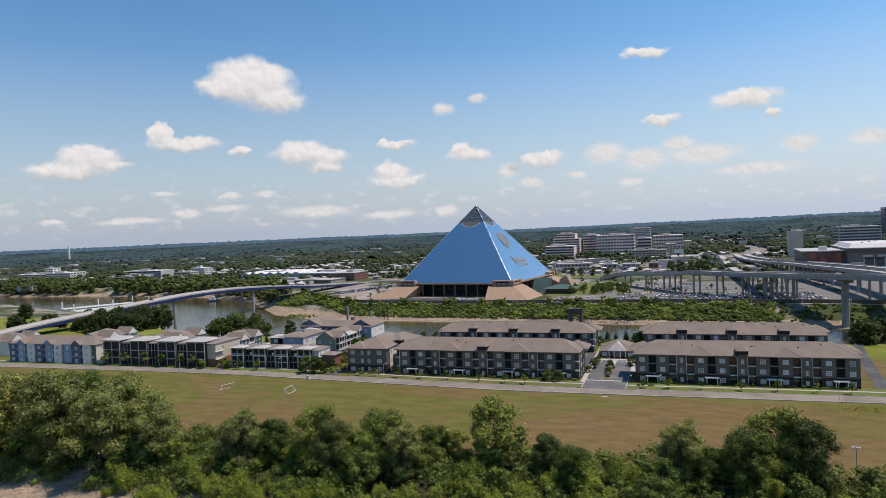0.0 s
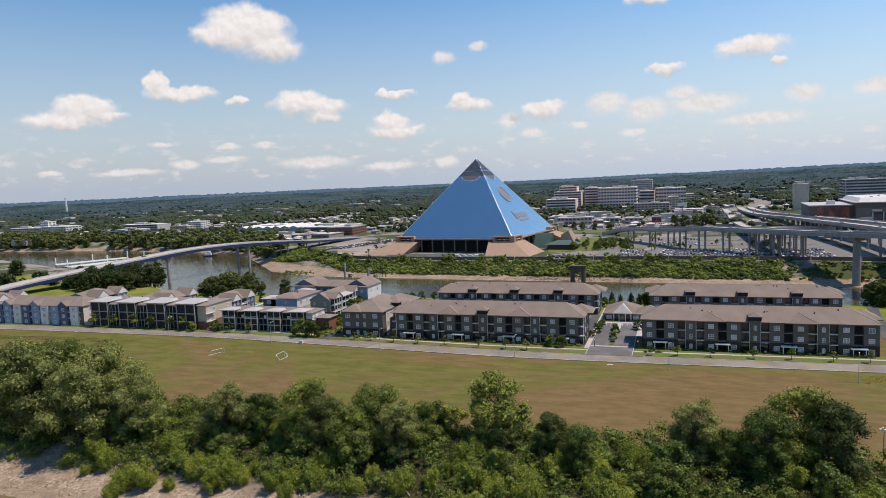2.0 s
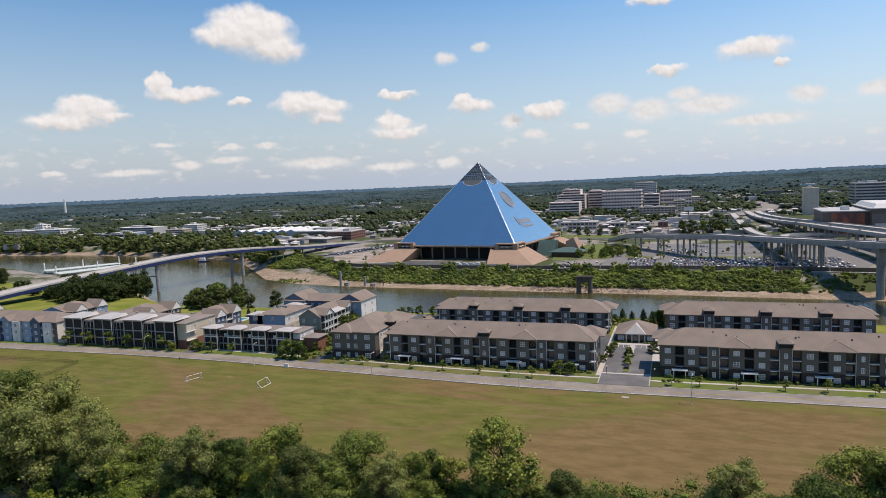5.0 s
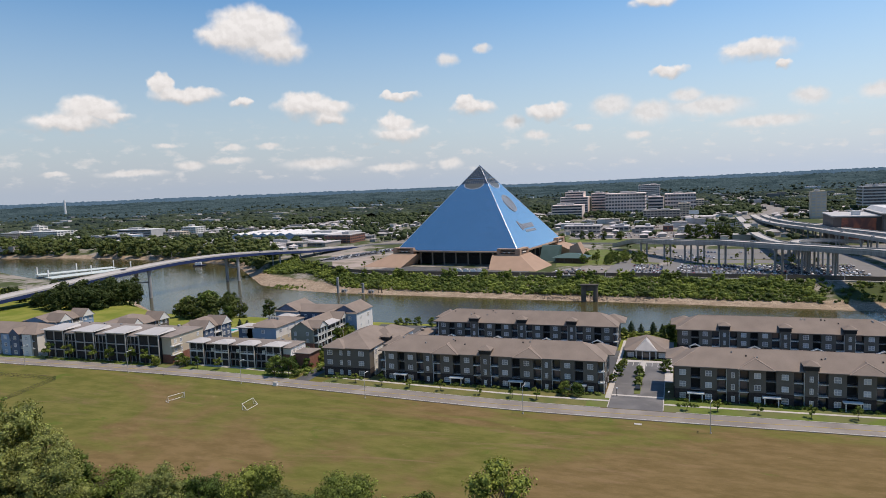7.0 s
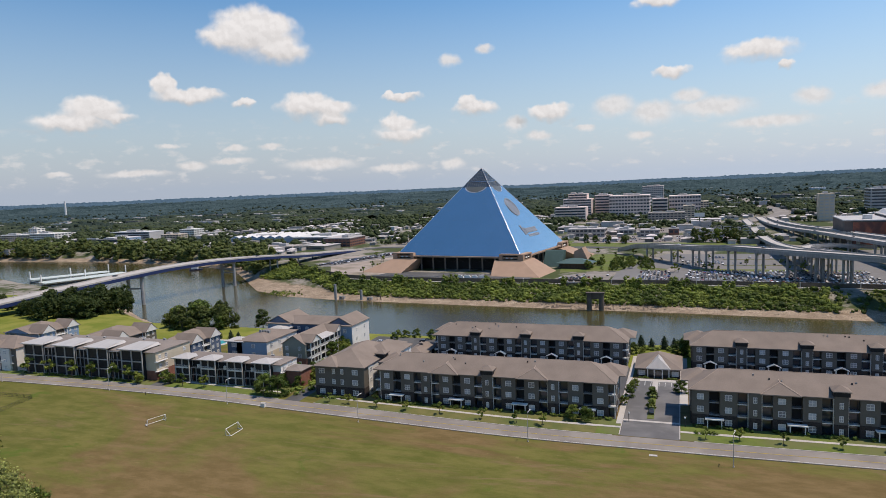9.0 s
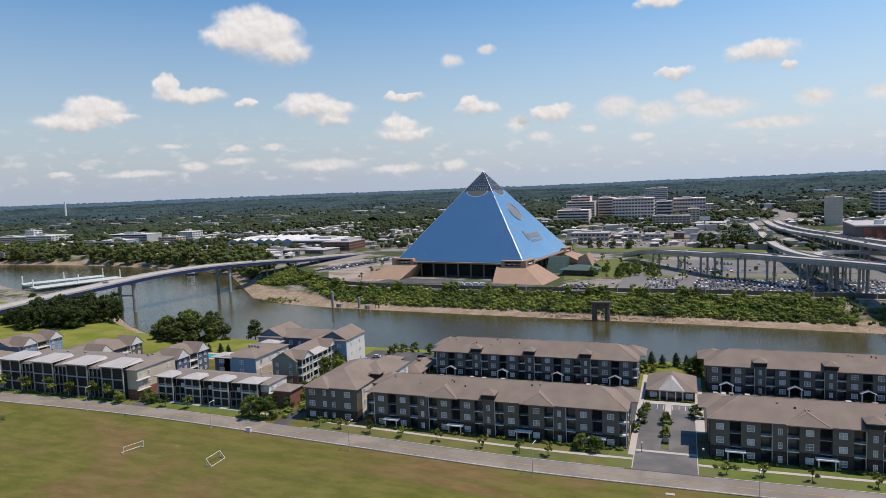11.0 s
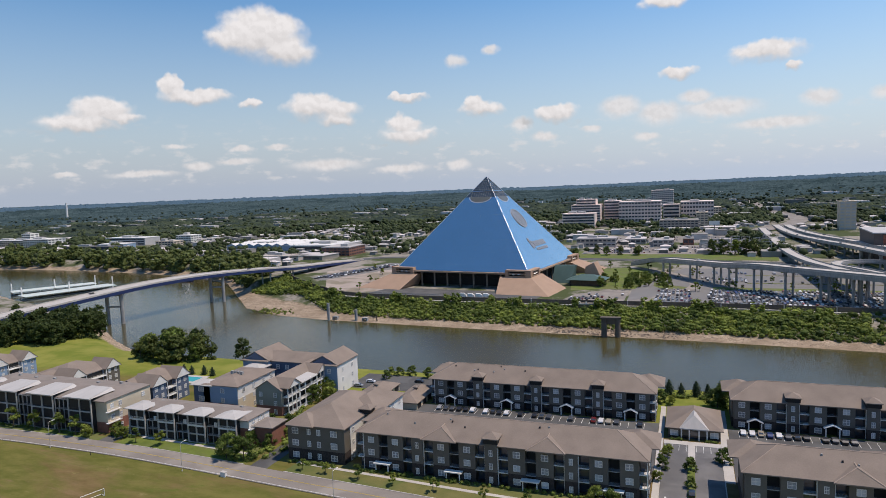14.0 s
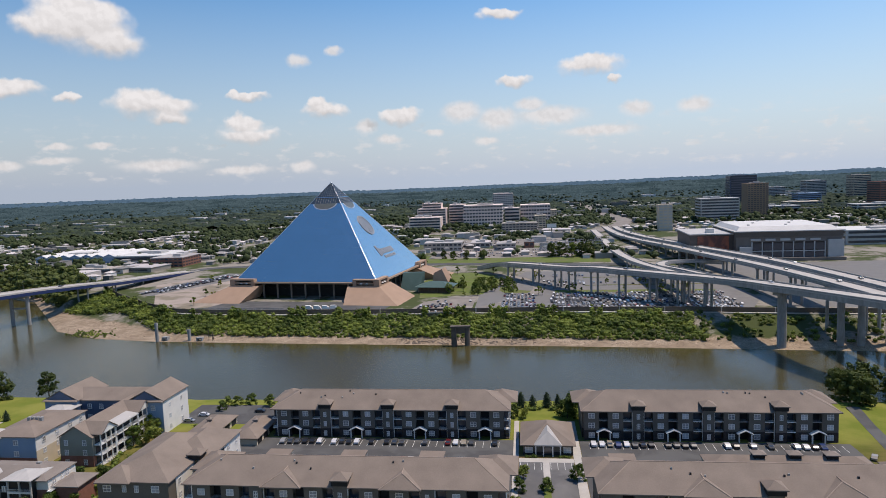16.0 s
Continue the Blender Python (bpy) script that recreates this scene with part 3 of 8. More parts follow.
sh.face([(-5000, -5000, WATER_Z), (5000, -5000, WATER_Z), (5000, 1500, WATER_Z), (-5000, 1500, WATER_Z)])
lone("water", sh, WATER, "calm greenish brown river water", "water", "structure")


def ribbon(points, width, z, thick=0.12, closed=False):
    """A slab that follows a line of (x, y) or (x, y, z)."""
    pts = [Vector((p[0], p[1], p[2] if len(p) > 2 and z is None else z)) for p in points]
    s, left, right = Shape(), [], []
    for i, p in enumerate(pts):
        d = (pts[min(i + 1, len(pts) - 1)] - pts[max(i - 1, 0)])
        n = Vector((-d.y, d.x, 0)).normalized() * width / 2
        left.append(p + n), right.append(p - n)
    dz, n = Vector((0, 0, thick)), len(pts)
    s.v = [tuple(p) for p in left + right] + [tuple(p - dz) for p in left + right]
    L0, R0, L1, R1 = 0, n, 2 * n, 3 * n
    for i in range(n - 1):
        s.f += [(R0 + i, R0 + i + 1, L0 + i + 1, L0 + i), (L1 + i, L1 + i + 1, R1 + i + 1, R1 + i), (L0 + i, L0 + i + 1, L1 + i + 1, L1 + i), (R1 + i, R1 + i + 1, R0 + i + 1, R0 + i)]
    s.f += [(L0, L1, R1, R0), (R0 + n - 1, R1 + n - 1, L1 + n - 1, L0 + n - 1)]
    s.m = [0] * len(s.f)
    return s


def smooth_line(points, n=8):
    """Catmull-Rom through the given points."""
    P = [Vector(p) for p in points]
    P = [P[0] * 2 - P[1]] + P + [P[-1] * 2 - P[-2]]
    out = []
    for a, b, c, d in zip(P, P[1:], P[2:], P[3:]):
        for k in range(n):
            t = k / n
            out.append(0.5 * (2 * b + (c - a) * t + (2 * a - 5 * b + 4 * c - d) * t * t + (3 * b - a - 3 * c + d) * t**3))
    return out + [P[-2]]


# ---- streets and lots on the island ----
ROAD = smooth_line([(-620, -62, 0), (-420, -67, 0), (-300, -65.5, 0), (-200, -65, 0), (-112, -71, 0), (-46, -75.5, 0), (8, -75.6, 0), (54, -74.5, 0), (110, -73, 0), (180, -70, 0), (330, -66, 0)], 10)
lone("road", ribbon(ROAD, 9.4, 0.09, 0.3), ASPHALT_OLD, "worn grey two-lane asphalt street", "road", "structure")


def offset(points, d):
    out = []
    for i, p in enumerate(points):
        t = points[min(i + 1, len(points) - 1)] - points[max(i - 1, 0)]
        out.append(p + Vector((-t.y, t.x, 0)).normalized() * d)
    return out


for d in (4.85, -4.85):
    cut = [p for p in offset(ROAD, d)]
    if d > 0:
        runs = [[p for p in cut if p.x < -214], [p for p in cut if -206 < p.x < -142], [p for p in cut if -134 < p.x < -12], [p for p in cut if p.x > 10]]
    else:
        runs = [cut]
    for r in runs:
        lone("kerb", ribbon(r, 0.3, 0.2, 0.3), CONCRETE if d > 0 else ASPHALT_OLD, "pale concrete kerb beside the street", "kerb", "structure", "street kerbs")
for d, w in ((0.12, 0.14), (-0.12, 0.14)):
    lone("road_marking", ribbon([(p.x, p.y, 0.13) for p in offset(ROAD, d)], w, 0.12, 0.03), material("yellow_paint", (0.45, 0.33, 0.08), (0.35, 0.27, 0.08), 0.7) if d > 0 else bpy.data.materials["yellow_paint"], "faded yellow centre line on the street", "road marking", "structure", "centre lines")
lone("road_edge_marking", ribbon([(p.x, p.y, 0.13) for p in offset(ROAD, -4.2)], 0.16, 0.12, 0.03), PAINT, "faded white edge line on the street", "road marking", "structure")
SIDEWALK = offset(ROAD, 12.5)
for x0, x1 in ((-600, -216), (-204, -144), (-130, -13), (9, 330)):
    lone("sidewalk", ribbon([(p.x, p.y, 0.14) for p in SIDEWALK if x0 <= p.x <= x1], 1.5, 0.14, 0.2), CONCRETE, "pale concrete sidewalk between two lawns", "sidewalk", "structure", "sidewalks")
    lone("lawn", ribbon([(p.x, p.y, 0.08) for p in offset(ROAD, 12.0) if x0 <= p.x <= x1], 13.8, 0.08, 0.2), LAWN_DRY if x0 == -130 else LAWN, "mown green lawn strip beside the street", "lawn", "structure", "lawns")


def slab(name, x0, x1, y0, y1, z, mat, label, category, group=""):
    s = Shape()
    s.box(x0, x1, y0, y1, z - 0.35, z)
    return lone(name, s, mat, label, category, "structure", group)


slab("parking_lot", -128, -12.2, -36, 10.2, 0.06, ASPHALT, "dark asphalt parking lot between two apartment rows", "parking lot", "parking lots")
slab("parking_lot", 11.6, 104, -36, 10.2, 0.06, ASPHALT, "dark asphalt parking lot between two apartment rows", "parking lot", "parking lots")
slab("driveway", -10, 8.4, -70.5, -9, 0.05, DRIVE, "dark asphalt entrance drive in front of the clubhouse", "driveway", "driveways")
slab("driveway", -141.5, -134.6, -68, 40, 0.05, ASPHALT, "narrow dark asphalt drive beside a grey building", "driveway", "driveways")
slab("driveway", -214, -207, -68, -20, 0.05, ASPHALT, "short dark asphalt drive between townhouses", "driveway", "driveways")
slab("rear_drive", -152, -107, 24, 47, 0.06, ASPHALT, "dark asphalt court beside the river lawn", "parking lot", "parking lots")
slab("path", -12.1, -10.2, -60, 30, 0.15, CONCRETE, "pale concrete path beside the drive", "path", "paths")
slab("path", 8.6, 11.4, -36, 30, 0.15, CONCRETE, "pale concrete path beside the drive", "path", "paths")
slab("path", -10, 8.5, -9, -5.6, 0.15, CONCRETE, "pale concrete walk in front of the clubhouse", "path", "paths")
slab("path", -2.0, 0.2, -24, -9, 0.16, CONCRETE, "pale concrete walk between parking bays", "path", "paths")
slab("path", -10, 8.4, -56.5, -55, 0.12, CONCRETE, "pale brick crossing of the entrance drive", "path", "paths")
for x0, x1 in ((-27, -10.3), (8.7, 27)):
    slab("lawn", x0, x1, -70.4, -56.1, 0.075, LAWN, "green lawn beside the entrance drive", "lawn", "lawns")
    slab("sidewalk", x0, x1, -63.9, -62.4, 0.15, CONCRETE, "pale concrete sidewalk meeting the drive", "sidewalk", "sidewalks")
for x in (-10.2, 8.5):
    slab("kerb", x - 0.15, x + 0.15, -70, -24, 0.2, CONCRETE, "pale concrete kerb of the entrance drive", "kerb", "drive kerbs")
slab("planted_island", -2.2, 0.0, -53, -26, 0.2, LAWN, "narrow planted island with a pale kerb", "planting bed", "planting beds")


def stalls(x0, x1, y0, y1, step, z=0.1):
    for x in np.arange(x0, x1 + 0.01, step):
        s = Shape()
        s.box(-0.07, 0.07, y0, y1, z - 0.05, z)
        lone("stall_line", s, PAINT, "white painted parking stall line", "stall line", "structure", "stall lines", (x, 0, 0))


stalls(-100, -16, 3.0, 8.6, 2.85)
stalls(15, 101, 3.0, 8.6, 2.85)
stalls(-100, -16, -12.5, -7.0, 2.85)
stalls(15, 47, -12.5, -7.0, 2.85)
stalls(-9.5, -2.6, -14.5, -9.2, 2.3)
stalls(0.6, 8.0, -14.5, -9.2, 2.3)

# ---- pyramid ----
PYR = (-189.2, 392.3)
PYR_TURN = -53.0 + 45.0
APEX, FOOT, SLOPE, TIP = 100.2, 14.0, 1.268, 80.0


def pyramid_material():
    m = bpy.data.materials.new("brushed_steel_cladding")
    m.use_nodes = True
    nt = m.node_tree
    N, L = nt.nodes.new, nt.links.new
    p = nt.nodes["Principled BSDF"]
    p.inputs["Metallic"].default_value = 1.0
    geo = N("ShaderNodeNewGeometry")
    n1 = N("ShaderNodeTexNoise")
    n1.inputs["Scale"].default_value, n1.inputs["Detail"].default_value = 0.06, 5
    L(geo.outputs["Position"], n1.inputs["Vector"])
    mix = N("ShaderNodeMix")
    mix.data_type = "RGBA"
    L(n1.outputs["Fac"], mix.inputs[0])
    mix.inputs[6].default_value, mix.inputs[7].default_value = (0.79, 0.785, 0.735, 1), (0.86, 0.85, 0.80, 1)
    info = N("ShaderNodeObjectInfo")
    hs = N("ShaderNodeHueSaturation")
    mr = N("ShaderNodeMapRange")
    L(info.outputs["Random"], mr.inputs["Value"])
    mr.inputs["To Min"].default_value, mr.inputs["To Max"].default_value = 0.99, 1.01
    L(mr.outputs[0], hs.inputs["Value"]), L(mix.outputs[2], hs.inputs["Color"])
    L(hs.outputs[0], p.inputs["Base Color"])
    p.inputs["Roughness"].default_value = 0.24
    return m


STEEL = pyramid_material()
DARK_GLASS = material("dark_glazing", (0.05, 0.07, 0.09), (0.03, 0.045, 0.06), 0.1, size=4, spec=0.9)
BRONZE = material("weathered_bronze", (0.37, 0.37, 0.365), (0.27, 0.27, 0.265), 0.45, metal=0.5, size=2)
TIP_STEEL = material("dark_tip_steel", (0.22, 0.24, 0.26), (0.16, 0.18, 0.2), 0.5, size=2)
SEAM = material("bright_edge_trim", (0.75, 0.77, 0.8), (0.7, 0.72, 0.75), 0.3, metal=0.6, size=5)


def half(z):
    return (APEX - z) / SLOPE


def build_pyramid():
    py = thing("pyramid_building", "tall steel-clad pyramid with a glazed tip on tan corner blocks", "pyramid", (*PYR, -1), PYR_TURN)
    dz = 1.0
    # inner core, a little under the panels
    core = Shape()
    h0, h1 = half(FOOT) - 0.5, half(TIP) - 0.5
    core.solid([(-h0, -h0, FOOT + dz), (h0, -h0, FOOT + dz), (h0, h0, FOOT + dz), (-h0, h0, FOOT + dz)], [(-h1, -h1, TIP + dz), (h1, -h1, TIP + dz), (h1, h1, TIP + dz), (-h1, h1, TIP + dz)])
    part("core", core, STEEL, py)
    # cladding panels: rows of large sheets on each face
    rows = 12
    for face in range(4):
        rot = Matrix.Rotation(radians(90 * face), 4, "Z")
        for r in range(rows):
            za, zb = FOOT + (TIP - FOOT) * r / rows, FOOT + (TIP - FOOT) * (r + 1) / rows
            n = max(1, round(half(za) * 2 / 13.0)) if face in (0, 1) else 1
            for k in range(n):
                s = Shape()
                g = 0.012
                pts = []
                for z, u in ((za + g, k / n), (za + g, (k + 1) / n), (zb - g, (k + 1) / n), (zb - g, k / n)):
                    hz = half(z)
                    lo, hi = -hz, hz
                    x = lo + (hi - lo) * u
                    x = x + (g if u == k / n else -g)
                    pts.append(rot @ Vector((x, -hz, z + dz)))
                nrm = (pts[1] - pts[0]).cross(pts[3] - pts[0]).normalized() * 0.12
                s.solid([p - nrm for p in pts], pts)
                part("panel", s, STEEL, py)
    # glazed tip with its grid
    tip = Shape()
    ht = half(TIP) - 0.2
    tip.v = [(-ht, -ht, TIP + dz), (ht, -ht, TIP + dz), (ht, ht, TIP + dz), (-ht, ht, TIP + dz), (0, 0, APEX + dz - 0.3)]
    tip.f, tip.m = [(0, 1, 4), (1, 2, 4), (2, 3, 4), (3, 0, 4)], [0] * 4
    part("tip_glazing", tip, DARK_GLASS, py, "dark glazed pyramid tip")
    for face in range(4):
        rot = Matrix.Rotation(radians(90 * face), 4, "Z")
        for k in range(1, 8):
            z = 85.5 + (APEX - 85.5) * k / 8.3
            h = half(z)
            s = Shape()
            s.tube(rot @ Vector((-h, -h, z + dz)), rot @ Vector((h, -h, z + dz)), 0.1, k=4)
            part("tip_bar", s, TIP_STEEL, py)
        for k in range(-5, 6):
            u = k / 6
            h = half(85.5)
            s = Shape()
            top = 85.5 + (APEX - 85.5) * (1 - abs(u))
            s.tube(rot @ Vector((h * u, -h, 85.5 + dz)), rot @ Vector((h * u, -half(top), top + dz)), 0.09, k=4)
            part("tip_bar", s, TIP_STEEL, py)
        # band of windows under the tip and the arched lookout
        s = Shape()
        h = half(85.5)
        s.tube(rot @ Vector((-h, -h - 0.1, 85.5 + dz)), rot @ Vector((h, -h - 0.1, 85.5 + dz)), 0.45, k=6)
        part("tip_beam", s, STEEL, py)
        arc = Shape()
        for i in range(18):
            a0, a1 = math.pi * i / 18, math.pi * (i + 1) / 18
            pr = []
            for a, rr in ((a0, 12.0), (a1, 12.0), (a1, 11.0), (a0, 11.0)):
                z = TIP + 0.1 - math.sin(a) * rr * 0.46
                pr.append(rot @ Vector((math.cos(a) * rr, -half(z) - 0.25, z + dz)))
            arc.face(pr)
        part("lookout_rim", arc, SEAM, py, "pale curved rim of the lookout")
        disc = Shape()
        pr = []
        for i in range(19):
            a = math.pi * i / 18
            z = TIP + 0.1 - math.sin(a) * 10.8 * 0.46
            pr.append(rot @ Vector((math.cos(a) * 10.8, -half(z) - 0.2, z + dz)))
        disc.face(pr)
        part("lookout_floor", disc, material("lookout_deck", (0.13, 0.14, 0.13), rough=0.4) if face == 0 else bpy.data.materials["lookout_deck"], py)
        for k in range(-4, 5):
            s = Shape()
            s.tube(rot @ Vector((k * 2.5, -half(TIP) - 0.1, TIP + dz)), rot @ Vector((k * 2.5, -half(85.5) - 0.1, 85.5 + dz)), 0.16, k=4)
            part("lookout_mullion", s, CONCRETE_WORN, py)
    # bright trim on the edges
    for i in range(4):
        sx, sy = ((1, -1), (1, 1), (-1, 1), (-1, -1))[i]
        a, b = half(FOOT), 0.0
        s = Shape()
        s.tube((sx * a, sy * a, FOOT + dz), (0, 0, APEX + dz), 0.17, 0.14, 6)
        part("edge_trim", s, SEAM, py, "bright metal edge trim")
    # medallion and sign on the sunny face, drawn as plain relief
    rot = Matrix.Rotation(radians(90), 4, "Z")

    def on_face(u, z, out=0.0):
        return rot @ Vector((u, -half(z) - out, z + dz))

    ring = Shape()
    for i in range(40):
        a0, a1 = 2 * math.pi * i / 40, 2 * math.pi * (i + 1) / 40
        low, high = [], []
        for a, rr in ((a0, 11.2), (a1, 11.2), (a1, 9.8), (a0, 9.8)):
            u, z = math.cos(a) * rr, 58.5 + math.sin(a) * rr * 0.79
            low.append(on_face(u, z, 0.1)), high.append(on_face(u, z, 0.7))
        ring.solid(low, high)
    med = part("medallion", ring, BRONZE, py, "round bronze-grey medallion")
    plate_ = Shape()
    edge_ = [(math.cos(2 * math.pi * i / 40) * 9.8, 58.5 + math.sin(2 * math.pi * i / 40) * 9.8 * 0.79) for i in range(40)]
    plate_.solid([on_face(*q, 0.05) for q in edge_], [on_face(*q, 0.22) for q in edge_])
    part("medallion_plate", plate_, material("grey_bronze_plate", (0.30, 0.31, 0.31), (0.22, 0.23, 0.23), 0.45, metal=0.5, size=2), med)
    inner = Shape()
    rng = random.Random(5)
    for i in range(26):
        a, rr = rng.uniform(0, 6.28), rng.uniform(0.5, 7.8)
        u, z = math.cos(a) * rr, 58.5 + math.sin(a) * rr * 0.79
        w, h = rng.uniform(0.8, 2.2), rng.uniform(0.5, 1.4)
        q = [(u - w, z - h), (u + w, z - h * 0.4), (u + w * 0.8, z + h), (u - w * 0.6, z + h * 0.8)]
        inner.solid([on_face(*p, 0.1) for p in q], [on_face(*p, 0.45) for p in q])
    part("medallion_relief", inner, BRONZE, med)
    for u0, u1, z0, z1 in ((-19, -15.5, 31, 40), (-15, -12, 31.5, 37.5), (-11, 19, 32.4, 36.6), (-12, 17, 28.6, 30.6)):
        n = 1 if u1 - u0 < 3 else 9
        for k in range(n):
            a, b = u0 + (u1 - u0) * k / n, u0 + (u1 - u0) * (k + 0.8) / n
            s = Shape()
            q = [(a, z0), (b, z0), (b, z1), (a, z1)]
            s.solid([on_face(*p, 0.1) for p in q], [on_face(*p, 0.5) for p in q])
            part("sign_bar", s, BRONZE, py, "grey sign element")
    # podium: columns, beam, a dark box for the shaded hall and tan sloped corner blocks
    H = half(FOOT)
    # the hall's shade is a near-black solid, not an open space
    hall = Shape()
    hall.box(-H + 14, H - 14, -H + 16, H - 16, 0, FOOT + dz - 1.2)
    part("hall", hall, DARK, py, "dark solid for the shaded hall under the pyramid")
    beam = Shape()
    for a in range(4):
        r = Matrix.Rotation(radians(90 * a), 4, "Z")
        q = [(-H - 1, -H - 2.0), (H + 1, -H - 2.0), (H + 1, -H + 1.5), (-H - 1, -H + 1.5)]
        beam.solid([r @ Vector((*p, FOOT + dz - 1.6)) for p in q], [r @ Vector((*p, FOOT + dz - 0.2)) for p in q])
    part("rim_beam", beam, STUCCO, py, "tan concrete rim beam")
    soffit = Shape()
    soffit.box(-H, H, -H, H, FOOT + dz - 1.2, FOOT + dz - 0.6)
    part("soffit", soffit, DARK, py)
    for a in range(4):
        r = Matrix.Rotation(radians(90 * a), 4, "Z")
        for k in range(-3, 4):
            s = Shape()
            p = r @ Vector((k * 13.5, -H + 2.5, 0))
            s.box(p.x - 0.6, p.x + 0.6, p.y - 0.6, p.y + 0.6, 0, FOOT + dz - 1.5)
            part("column", s, SHINGLE, py)
        for k in range(-3, 3):
            s = Shape()
            x0 = k * 13.5
            f = lambda u: 12.5 - 4.2 * math.sin(math.pi * u)
            rings = []
            for i in range(7):
                c = r @ Vector((x0 + 13.5 * i / 6, -H + 5, f(i / 6)))
                rings.append([c + r @ Vector(d) for d in ((0, -0.14, -0.14), (0, 0.14, -0.14), (0, 0.14, 0.14), (0, -0.14, 0.14))])
            s.v = [tuple(p) for q in rings for p in q]
            s.f = [(4 * i + e, 4 * i + (e + 1) % 4, 4 * i + 4 + (e + 1) % 4, 4 * i + 4 + e) for i in range(6) for e in range(4)]
            s.m = [0] * len(s.f)
            part("sagging_truss", s, RAIL, py)
    for a in range(4):
        r = Matrix.Rotation(radians(90 * a), 4, "Z")
        # one block at each corner: a sloped skirt with a roof terrace opening
        o, wd = H + 27, 47
        inn = H + 3
        low = [(o, -o), (o, -o + wd), (H - 8, -o + wd), (H - 8, -H + 8), (o - wd, -H + 8), (o - wd, -o)]
        top = [(inn, -inn), (inn, -inn + wd - 18), (H - 8, -inn + wd - 18), (H - 8, -H + 8), (inn - wd + 18, -H + 8), (inn - wd + 18, -inn)]
        s = Shape()
        s.solid([r @ Vector((*p, 0)) for p in low], [r @ Vector((*p, 11.5)) for p in top])
        blk = part("corner_block", s, STUCCO, py, "tan stucco corner block with sloped walls")

        def turned(x0, x1, y0, y1, z0, z1, shape=None):
            q = [(x0, y0), (x1, y0), (x1, y1), (x0, y1)]
            return (shape or Shape()).solid([r @ Vector((*p, z0)) for p in q], [r @ Vector((*p, z1)) for p in q])

        f_, b_ = H + 2.9, H - 4
        up = turned(H - 21, f_, -f_, -b_, 16.3, 17.6)
        turned(b_, f_, -b_, -H + 21, 16.3, 17.6, up)
        for x0, x1, y0, y1 in ((H - 21, H - 18, -f_, -b_), (H - 2, f_, -f_, -H + 2), (b_, f_, -H + 18, -H + 21)):
            turned(x0, x1, y0, y1, 11.5, 16.3, up)
        turned(H - 18, H - 2, -f_, -f_ + 0.4, 11.5, 12.5, up)
        turned(f_ - 0.4, f_, -H + 2, -H + 18, 11.5, 12.5, up)
        part("terrace_block", up, STUCCO, py)
        # near-black sheets at the back paint the shade inside the terrace
        part("terrace_opening_shade", turned(H - 18, H - 4, -H - 0.2, -H + 0.6, 11.5, 16.3), DARK, py, "dark sheet for the shaded terrace opening")
        part("terrace_opening_shade", turned(H - 0.6, H + 0.2, -H + 4, -H + 18, 11.5, 16.3), DARK, py, "dark sheet for the shaded terrace opening")
        for ux, uy in ((H - 13.5, -H - 1.6), (H - 8.5, -H - 1.6), (H + 1.6, -H + 8), (H + 1.6, -H + 13)):
            c = r @ Vector((ux, uy, 0))
            um = part("umbrella", Shape().tube((c.x, c.y, 13.7), (c.x, c.y, 14.7), 1.9, 0.05, 8), TRIM, py, "white terrace umbrella")
            part("pole", Shape().tube((c.x, c.y, 11.5), (c.x, c.y, 14.4), 0.06), TRIM, um)
    return py


build_pyramid()


# ---- apartment rows ----
STOREY = 3.4
# hip and ridge caps, a paler tone than the roof
RIDGE = material("pale_ridge_shingle", (0.33, 0.262, 0.21), (0.26, 0.205, 0.163), 0.9, size=3, fine=20)
_cache = {}


def window_meshes(w, h, shutters=False):
    key = ("win", w, h)
    if key not in _cache:
        f = Shape()
        t, m = 0.14, 0.06
        f.lattice([-w / 2 - t, -w / 2, -m, m, w / 2, w / 2 + t], [-t, 0, h / 2 - 0.05, h / 2 + 0.05, h, h + t], {(1, 1), (1, 3), (3, 1), (3, 3)}, -0.09, 0.05)
        p = Shape()
        p.box(-w / 2, w / 2, -0.02, 0.04, 0, h)
        _cache[key] = (f.mesh("window_frame", TRIM), p.mesh("pane", BLINDS))
    return _cache[key]


def window(parent, x, y, z, w=1.9, h=1.7, turn=0.0):
    fr, pn = window_meshes(w, h)
    win = part("window", fr, None, parent, "", (x, y, z), turn)
    part("pane", pn, None, win)
    return win


def rail_mesh(w, mat=RAIL):
    key = ("rail", round(w, 2), mat.name)
    if key not in _cache:
        s = Shape()
        n = max(2, int(w / 0.32))
        xs = []
        for i in range(n + 1):
            x = -w / 2 + 0.03 + (w - 0.06) * i / n
            xs += [x - 0.025, x + 0.025]
        s.lattice(xs, [0.08, 0.15, 1.0, 1.08], {(k, 1) for k in range(1, 2 * n + 1, 2)}, -0.03, 0.03)
        _cache[key] = s.mesh("railing", mat)
    return _cache[key]


